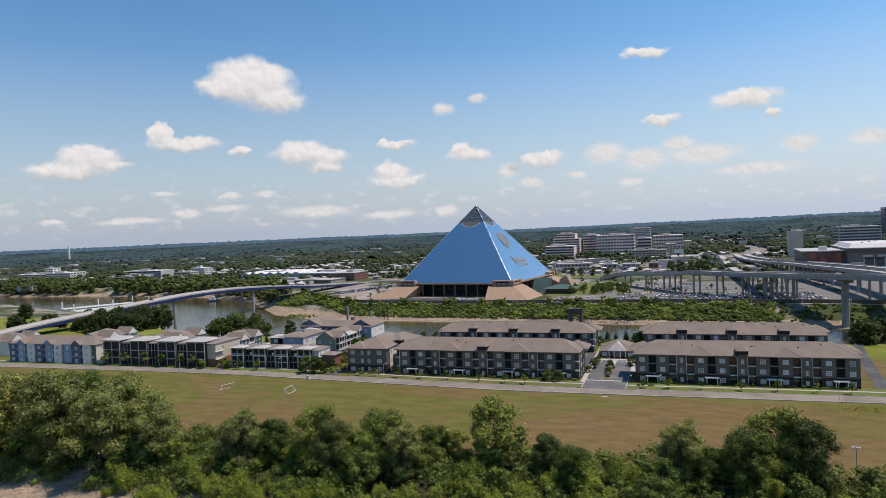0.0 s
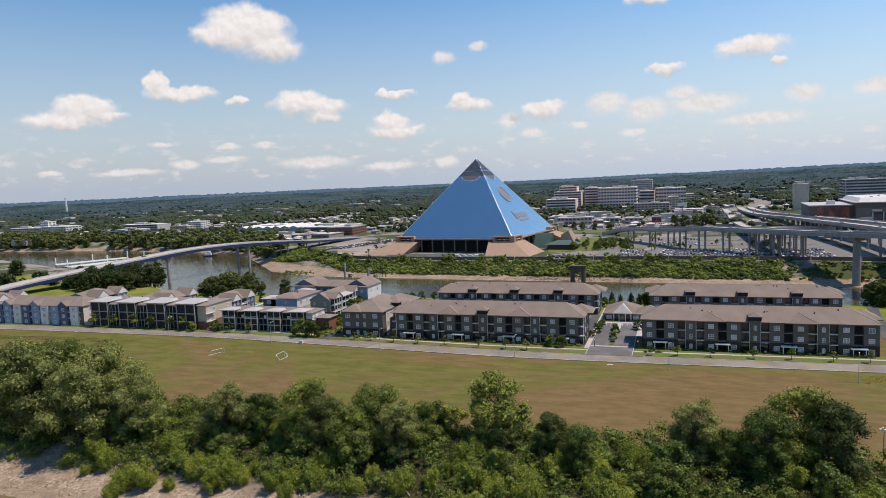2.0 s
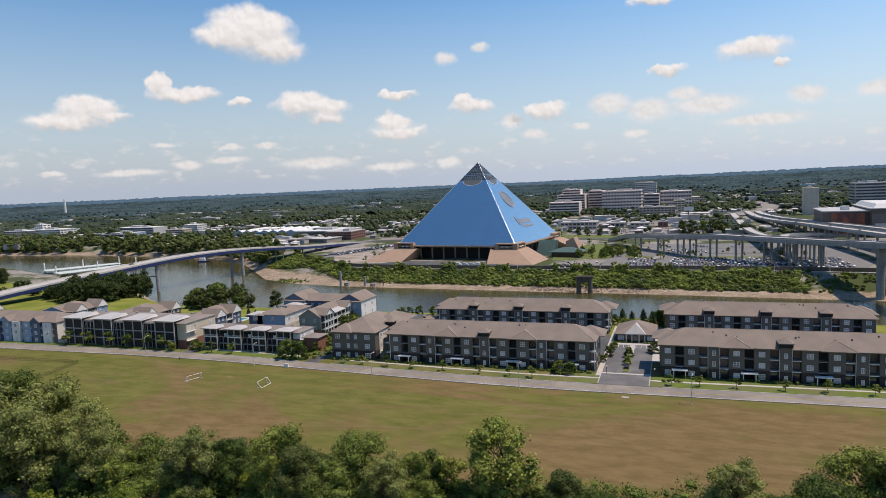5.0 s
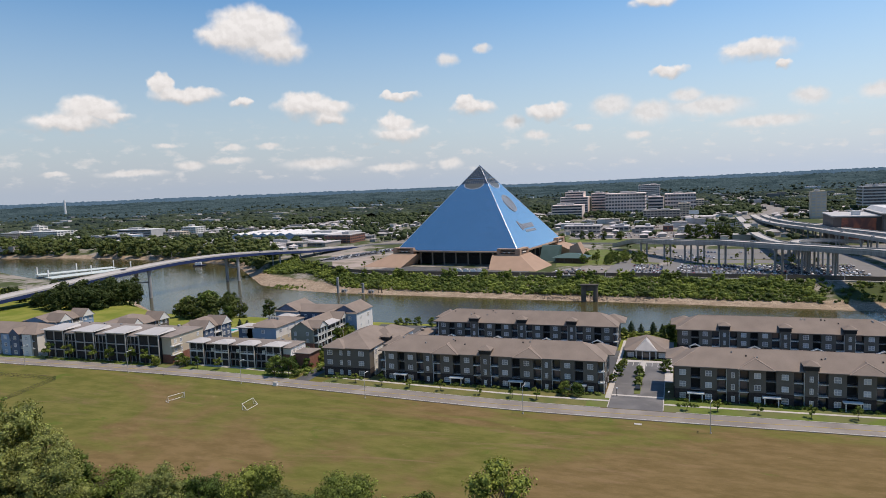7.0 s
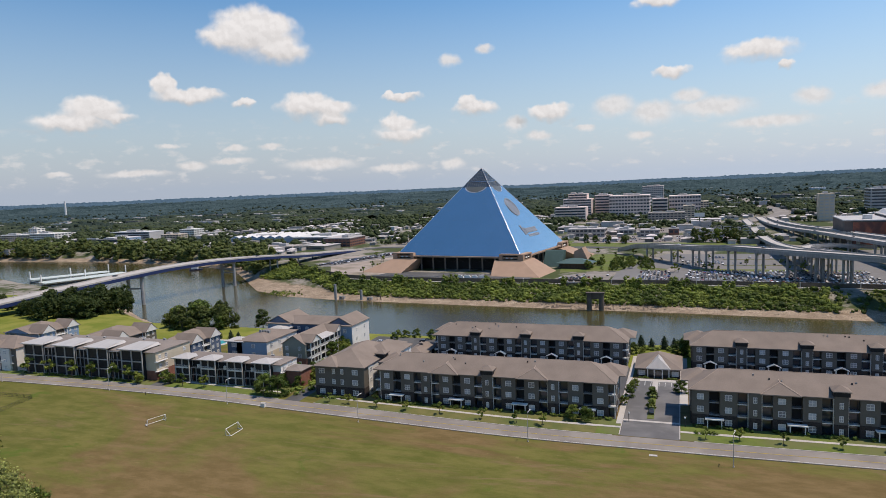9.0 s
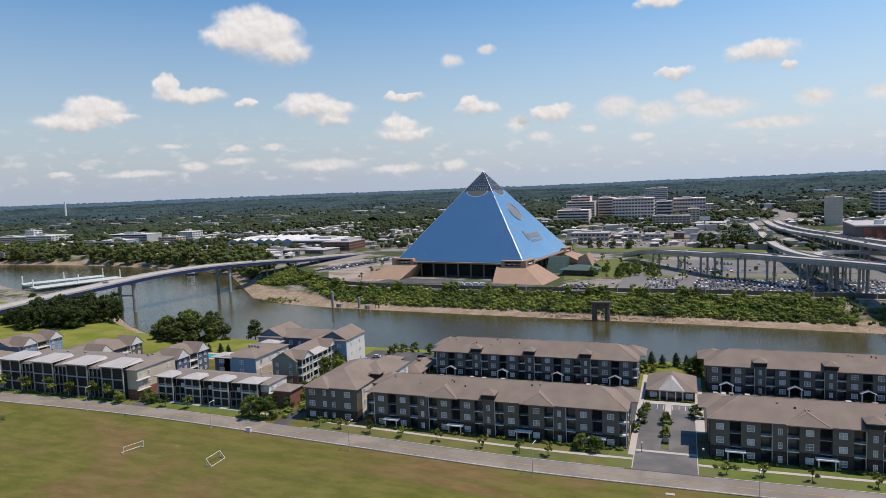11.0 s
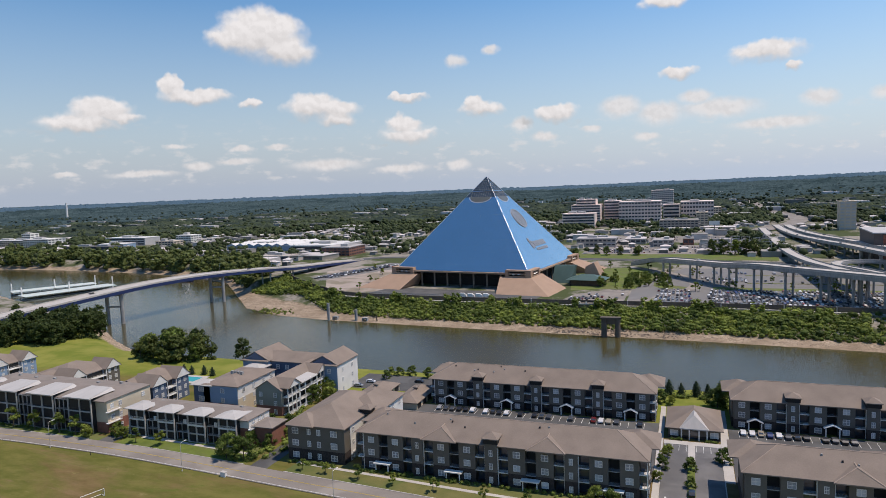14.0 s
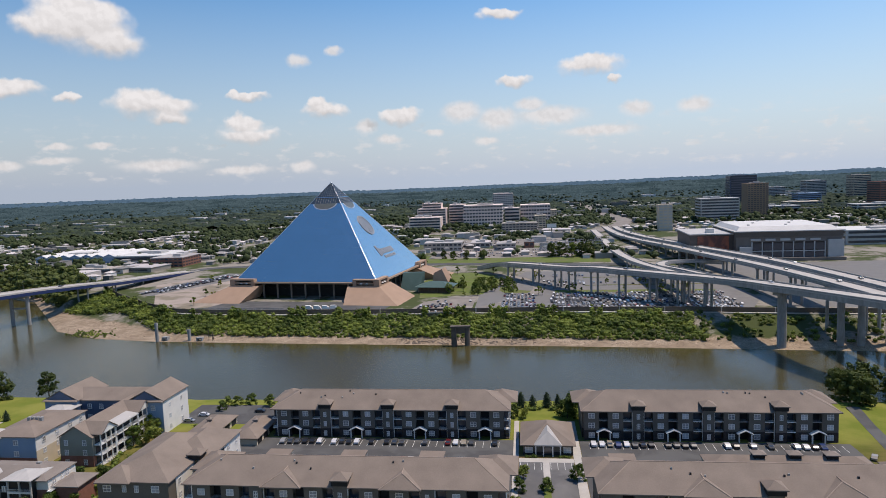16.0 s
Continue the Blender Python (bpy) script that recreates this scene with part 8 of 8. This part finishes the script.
def car_rows():
    """More of the crowded lots than anybody would count."""
    rng = random.Random(91)
    s = Shape()
    spots = []
    for y in (274, 292, 298, 304, 323, 330, 352, 359, 366, 378, 400, 407):
        spots += [(x, y) for x in np.arange(-30, 150, 2.9) if rng.random() < lot_fill(x, y)]
    for y in (272, 281, 288, 300):
        spots += [(x, y) for x in np.arange(-92, -50, 2.9) if rng.random() < 0.55 and x > -96 + (y - 268) * 0.4]
    for y in (618, 626, 648, 656, 684, 692, 790, 798, 830):
        spots += [(x, y) for x in np.arange(-110, 110, 3.0) if rng.random() < 0.4]
    for k in range(44):
        u = k / 44
        spots += [(-374 + 34 * u + o, 372 + 112 * u) for o in (0, 9, 15) if rng.random() < 0.75]
    for x, y in spots:
        if y < line_at(FLOOD_WALL, x) + 6:
            continue
        x += rng.uniform(-0.2, 0.2)
        w, l = 0.9, rng.uniform(2.1, 2.4)
        s.solid([(x - w, y - l, -0.6), (x + w, y - l, -0.6), (x + w, y + l, -0.6), (x - w, y + l, -0.6)], [(x - w, y - l, 0.15), (x + w, y - l, 0.15), (x + w, y + l, 0.15), (x - w, y + l, 0.15)])
        s.solid([(x - w * 0.95, y - l * 0.6, 0.1), (x + w * 0.95, y - l * 0.6, 0.1), (x + w * 0.95, y + l * 0.5, 0.1), (x - w * 0.95, y + l * 0.5, 0.1)], [(x - w * 0.8, y - l * 0.35, 0.62), (x + w * 0.8, y - l * 0.35, 0.62), (x + w * 0.8, y + l * 0.3, 0.62), (x - w * 0.8, y + l * 0.3, 0.62)])
    m = bpy.data.materials.new("mixed_car_paint")
    m.use_nodes = True
    nt = m.node_tree
    p = nt.nodes["Principled BSDF"]
    p.inputs["Roughness"].default_value = 0.3
    geo, ramp = nt.nodes.new("ShaderNodeNewGeometry"), nt.nodes.new("ShaderNodeValToRGB")
    ramp.color_ramp.interpolation = "CONSTANT"
    els = ramp.color_ramp.elements
    els[0].color, els[1].position, els[1].color = (0.025, 0.025, 0.028, 1), 0.56, (0.66, 0.66, 0.66, 1)
    for pos, c in ((0.72, (0.22, 0.22, 0.23)), (0.83, (0.1, 0.1, 0.11)), (0.92, (0.2, 0.02, 0.02)), (0.96, (0.04, 0.07, 0.2))):
        els.new(pos).color = (*c, 1)
    nt.links.new(geo.outputs["Random Per Island"], ramp.inputs[0])
    nt.links.new(ramp.outputs[0], p.inputs["Base Color"])
    lone("distant_cars", s, m, "rows of parked cars filling the far lots", "cars", "stuff")


car_rows()
for pts in (((-130, 606), (112, 600), (108, 716), (-130, 722)), ((-120, 770), (88, 764), (96, 860), (-116, 872)), ((-300, 620), (-190, 610), (-190, 700), (-300, 705))):
    plate("parking_lot", list(pts), -0.84, ASPHALT_OLD, "pale worn asphalt lot in the town", "parking lot", "parking lots")
for x0, x1, y0, y1 in ((-300, -214, -59.9, -56.0), (-205, -146, -61.4, -54.5)):
    plate("lawn", [(x0, y0), (x1, y0), (x1, y1), (x0, y1)], 0.07, LAWN, "mown green strip before the townhouses", "lawn", "lawns")

plate("driveway", [(103.5, -67), (108.5, -67), (114.5, -22), (121, 28), (125, 49), (120, 49), (116, 24), (109, -23)], 0.06, ASPHALT, "pale asphalt drive round the end of the rows", "driveway", "driveways")

# trees around the pyramid's lots
for i in range(34):
    x, y = rng.uniform(-100, 10), rng.uniform(320, 470)
    if x < -60 and y < 380 and -106 < x < -66:
        continue
    tree(SMALL, i, (x, y, -0.9), rng.uniform(0.9, 1.7), rng.uniform(0, 360), "small lot tree beside the pyramid", "lot trees")
for i in range(24):
    x, y = rng.uniform(-76, -14), rng.uniform(322, 400)
    tree(BUSHY, i, (x, y, -0.9), rng.uniform(0.6, 1.0), rng.uniform(0, 360), "rounded tree in the planting beside the lodge", "lodge trees")
for i in range(20):
    x, y = rng.uniform(20, 150), rng.choice((338, 341, 374, 422)) + rng.uniform(-0.5, 0.8)
    tree(SMALL, i, (x, y, -0.9), rng.uniform(0.9, 1.5), rng.uniform(0, 360), "small tree in a car park strip", "lot trees")
for i, (x, y) in enumerate([(-288, 300), (-284, 330), (-300, 345), (-312, 400), (-296, 420), (-340, 440)]):
    tree(SMALL, i, (x, y, -0.9), 1.5, i * 60, "small tree on the forecourt", "lot trees")
bank_lobes = []
for i in range(430):
    x = rng.uniform(-1300, -440)
    if -905 < x < -850:
        continue
    d = rng.uniform(5, 66)
    y, h = line_at(FAR_SHORE, x) + d, rng.uniform(10, 17) + (5 if d < 40 else 0) * noise.noise(Vector((x / 60, 3, 0)))
    for k in range(6):
        bank_lobes.append((x + rng.uniform(-4, 4), y + rng.uniform(-4, 4), -9 + d * 0.12 + 1.4 * h * rng.uniform(0.08, 0.92), rng.uniform(2.8, 5.2)))
leaf_stuff("bank_trees", "dense trees along the far river bank", "trees", bank_lobes, 16, 0.8, LEAF_DARK, 55)
for i, (x, y) in enumerate([(26, 600), (38, 604), (50, 596), (62, 600), (70, 592), (-96, 590), (-80, 596), (-60, 590), (-130, 570), (-110, 604)]):
    tree(MID_TREES, i, (x, y, -1), 0.95 if x > 0 else 0.6, i * 33, "round tree on the lawn beyond the ramps", "lawn trees")

# ---- in the river ----
DOCK_ROOF = material("pale_green_dock_roof", (0.52, 0.58, 0.54), (0.44, 0.5, 0.46), 0.5, size=6)
for x, y, top, r in ((-273, 216, 2.0, 1.15), (-249, 217.5, -3.0, 1.15)):
    pl = thing("old_piling", "weathered round concrete piling in the shallows", "piling", (x, y, WATER_Z), 0, "old pilings")
    part("shaft", Shape().tube((0, 0, -3), (0, 0, top - WATER_Z), r, r, 12), CONCRETE_WORN, pl)
for x, y in ((-268.5, 219.5), (-241, 217.5)):
    fb = thing("old_footing", "small square concrete footing in the shallows", "footing", (x, y, WATER_Z), 0, "old footings")
    part("frame", Shape().lattice([-2.2, -1.4, 1.4, 2.2], [-2, 2.0, 3.0], {(1, 0)}, -1.6, 1.6), CONCRETE_WORN, fb)
for i, (dx, lean) in enumerate(((0, 0.2), (3, -0.1), (4.6, -1.8))):
    dp = thing("timber_pile", "thin leaning timber pile in the shallows", "pile", (-234 + dx, 217, WATER_Z), 0, "timber piles")
    part("shaft", Shape().tube((0, 0, -3), (lean, 0, 8.5 - i), 0.28, 0.2, 7), BARK, dp)
op = thing("old_bridge_pier", "abandoned concrete bridge pier with two shafts", "bridge pier", (-50, 200, WATER_Z), 4)
for x in (-4.4, 4.4):
    part("shaft", Shape().tube((x, 0, -3), (x, 0, 12.2), 1.9, 1.7, 12), WALL_DARK, op)
part("cap", Shape().box(-6.6, 6.6, -2, 2, 12.2, 13.4), WALL_DARK, op)
part("web", Shape().box(-3, 3, -0.6, 0.6, 8.5, 12.2), WALL_DARK, op)
for i, (a, b) in enumerate((((-714, 277), (-670, 350)), ((-668, 254), (-634, 342)))):
    a, b = Vector((*a, 0)), Vector((*b, 0))
    dk = thing("boat_dock", "long floating boat dock with a flat white roof", "dock", (0, 0, WATER_Z), 0, "boat docks")
    part("float", ribbon([a, b], 13, 0.8, 1.2), CONCRETE_WORN, dk)
    part("roof", ribbon([a, a.lerp(b, 0.5), b], 21 if i == 0 else 25, 4.5, 0.4), DOCK_ROOF, dk)
    part("ridge", ribbon([a, b], 1.2, 4.8, 0.4), TRIM, dk)
    for k in range(7):
        p = a.lerp(b, k / 6)
        part("post", Shape().box(p.x - 0.2, p.x + 0.2, p.y - 0.2, p.y + 0.2, 0.5, 4.0), TRIM, dk)
    for k in (0, 3, 6):
        p = a.lerp(b, k / 6)
        part("mooring_post", Shape().tube((p.x - 4, p.y + 4, -4), (p.x - 4, p.y + 4, 13), 0.7, 0.7, 8), TRIM, dk, "tall white mooring post")
bt = thing("work_boat", "small white and blue work boat moored by the bridge", "boat", (-575, 397, WATER_Z), 20)
part("hull", Shape().solid([(-7, -2, -0.5), (6, -2, -0.5), (8, 0, -0.5), (6, 2, -0.5), (-7, 2, -0.5)], [(-7.5, -2.6, 1.6), (6.5, -2.6, 1.6), (10, 0, 1.9), (6.5, 2.6, 1.6), (-7.5, 2.6, 1.6)]), BLUE_STEEL, bt)
part("cabin", Shape().box(-5, 3, -1.9, 1.9, 1.6, 4.4), TRIM, bt)
part("bridge_house", Shape().box(-1, 2.4, -1.5, 1.5, 4.4, 6.6), TRIM, bt)

# ---- meadow and street furniture ----
for x, y in ((-291, -71), (-226.5, -70.2), (-161.5, -73.8), (-100.2, -79.8), (-37.6, -83), (23, -87.2), (84.4, -91.5)):
    sl = thing("street_lamp", "tall pale street lamp with one short arm", "street lamp", (x, y, 0), 0, "street lamps")
    part("base", Shape().tube((0, 0, -0.3), (0, 0, 0.35), 0.28, 0.24, 10), CONCRETE, sl)
    part("pole", Shape().tube((0, 0, 0.3), (0, 0, 9.8), 0.11, 0.07, 8), CONCRETE, sl)
    part("arm", Shape().tube((0, 0, 9.7), (0.4, 1.6, 10.0), 0.07, 0.06, 6), TRIM, sl)
    part("lamp_head", Shape().solid([(0.3, 1.4, 9.9), (0.6, 1.4, 9.9), (0.65, 2.3, 9.95), (0.35, 2.3, 9.95)], [(0.3, 1.4, 10.1), (0.6, 1.4, 10.1), (0.65, 2.3, 10.08), (0.35, 2.3, 10.08)]), TRIM, sl)


def goal(x, y, turn, tipped):
    g = thing("soccer_goal", "white metal soccer goal tipped over on the grass" if tipped else "white metal soccer goal standing on the grass", "soccer goal", (x, y, 0), turn, "soccer goals")
    w, h, d = 7.0, 2.3, 1.9
    m = Matrix.Rotation(radians(-78 if tipped else 0), 4, "X")
    put = lambda p: m @ Vector(p) + Vector((0, 0, 0.1))
    P = [(-w / 2, 0, 0), (w / 2, 0, 0), (w / 2, 0, h), (-w / 2, 0, h), (-w / 2, d, 0), (w / 2, d, 0)]
    for n, a, b in (("post", 0, 3), ("post", 1, 2), ("crossbar", 3, 2), ("stay", 3, 4), ("stay", 2, 5), ("ground_bar", 4, 5), ("ground_bar", 0, 4), ("ground_bar", 1, 5)):
        part(n, Shape().tube(put(P[a]), put(P[b]), 0.09, k=6), TRIM, g)


goal(-173.5, -98.8, 72, False)
goal(-139.7, -99.3, -88, False)
ub = thing("utility_box", "small white utility cabinet beside the street", "utility box", (-144.8, -73.4, 0))
part("cabinet", Shape().box(-0.9, 0.9, -0.6, 0.6, 0, 1.5), TRIM, ub)
part("lid", Shape().box(-1.0, 1.0, -0.7, 0.7, 1.5, 1.62), CONCRETE, ub)
hy = thing("post_marker", "short dark marker post at the street edge", "post", (-205.0, -71.6, 0))
part("shaft", Shape().tube((0, 0, -0.2), (0, 0, 1.2), 0.15, 0.13), RAIL, hy)
mh = thing("drain_cover", "pale concrete drain cover in the grass", "drain cover", (1.0, -84.5, 0))
part("slab", Shape().box(-1.2, 1.2, -0.6, 0.6, -0.1, 0.14), CONCRETE, mh)


def mesh_fence(points):
    f = thing("wire_fence", "low dark wire fence round a ball field", "fence", (0, 0, 0))
    for (x0, y0), (x1, y1) in zip(points, points[1:]):
        n = max(1, int(math.hypot(x1 - x0, y1 - y0) / 3.2))
        for i in range(n):
            a, b = Vector((x0, y0, 0)).lerp(Vector((x1, y1, 0)), i / n), Vector((x0, y0, 0)).lerp(Vector((x1, y1, 0)), (i + 1) / n)
            L_ = (b - a).length
            s = Shape()
            xs = [0.0]
            while xs[-1] < L_ - 0.3:
                xs += [xs[-1] + 0.05, xs[-1] + 0.5]
            xs = xs[:-1]
            k = len(xs) - 1
            s.lattice(xs, [0, 0.05, 0.7, 0.75, 1.5, 1.58], {(i2, j) for i2 in range(1, k, 2) for j in (1, 3)}, -0.02, 0.02)
            part("fence_panel", s, RAIL, f, "", (a.x, a.y, 0), math.degrees(math.atan2(b.y - a.y, b.x - a.x)))


mesh_fence([(-330, -91), (-286, -88), (-251.4, -87), (-246, -117.5)])
fl = thing("floodlight_mast", "thin mast with a cluster of white floodlights", "floodlight", (74.3, -159.7, 0))
part("mast", Shape().tube((0, 0, -0.5), (0, 0, 8.6), 0.16, 0.1), CONCRETE_WORN, fl)
for a in range(4):
    part("lamp", Shape().tube((0.5 * math.cos(a * 1.57), 0.5 * math.sin(a * 1.57), 8.4), (0.9 * math.cos(a * 1.57), 0.9 * math.sin(a * 1.57), 8.2), 0.2, 0.34, 8), TRIM, fl)
pool = thing("swimming_pool", "small turquoise pool with a pale deck", "pool", (-239, 17, 0))
part("deck", Shape().box(-9, 9, -6, 6, -0.3, 0.18), CONCRETE, pool)
part("pool_water", Shape().box(-6.5, 6.5, -3.5, 3.5, 0.0, 0.21), material("turquoise_water", (0.06, 0.38, 0.42), (0.05, 0.33, 0.38), 0.08, size=3), pool)
for x, y, s in ((-247, 24, 0.9), (-243, 25, 0.8), (-236, 26, 0.85), (-230, 25, 0.8)):
    tree(CONE, 0, (x, y, -0.2), s, x * 13, "dark conical evergreen by the pool", "pool evergreens")
for x, y in ((-8.0, -57.2), (10.2, -58.0)):
    sg = thing("entrance_post", "short pale lamp bollard at the entrance", "bollard", (x, y, 0), 0, "entrance posts")
    part("post", Shape().tube((0, 0, -0.2), (0, 0, 3.0), 0.12, 0.1), RAIL, sg)
    part("lamp", Shape().box(-0.28, 0.28, -0.28, 0.28, 3.0, 3.4), TRIM, sg)
# driftwood and stones on the beaches
rng = random.Random(21)
s = Shape()
for i in range(1500):
    x, y = rng.uniform(-240, 60), rng.uniform(-213, -192)
    z, q = land_height(x, y), rng.uniform(0.08, 0.26) + (0.25 if i % 17 == 0 else 0)
    s.solid([(x - q, y - q * 0.6, z - 0.2), (x + q, y - q * 0.5, z - 0.2), (x + q * 0.7, y + q * 0.7, z - 0.2), (x - q * 0.6, y + q * 0.6, z - 0.2)], [(x - q * 0.5, y - q * 0.4, z + q * 0.6), (x + q * 0.6, y - q * 0.3, z + q * 0.5), (x + q * 0.4, y + q * 0.4, z + q * 0.55), (x - q * 0.4, y + q * 0.3, z + q * 0.5)])
for i in range(900):
    x = rng.uniform(-95, 0) if i < 500 else rng.uniform(-420, 250)
    y = line_at(FAR_SHORE, x) + rng.uniform(1, 14)
    z, q = land_height(x, y), rng.uniform(0.2, 1.0 if i < 500 else 0.5)
    s.solid([(x - q, y - q * 0.6, z - 0.2), (x + q, y - q * 0.5, z - 0.2), (x + q * 0.7, y + q * 0.7, z - 0.2), (x - q * 0.6, y + q * 0.6, z - 0.2)], [(x - q * 0.5, y - q * 0.4, z + q * 0.6), (x + q * 0.6, y - q * 0.3, z + q * 0.5), (x + q * 0.4, y + q * 0.4, z + q * 0.55), (x - q * 0.4, y + q * 0.3, z + q * 0.5)])
lone("beach_stones", s, material("river_stone", (0.33, 0.26, 0.19), (0.22, 0.17, 0.125), 0.9, size=1.5), "pale stones and rubble strewn on the river beaches", "stones", "stuff")
for i in range(22):
    x, y = rng.uniform(-190, 20), rng.uniform(-206, -193)
    z, a, q = land_height(x, y), rng.uniform(0, 6.28), rng.uniform(2, 5)
    dw = thing("driftwood", "bleached driftwood log on the beach", "driftwood", (x, y, z), math.degrees(a), "driftwood")
    part("log", Shape().tube((-q / 2, 0, 0.1), (q / 2, 0, 0.35), 0.16, 0.08, 6), CONCRETE, dw)
    part("branch", Shape().tube((0, 0, 0.2), (q * 0.2, 0.8, 0.9), 0.07, 0.03, 5), CONCRETE, dw)
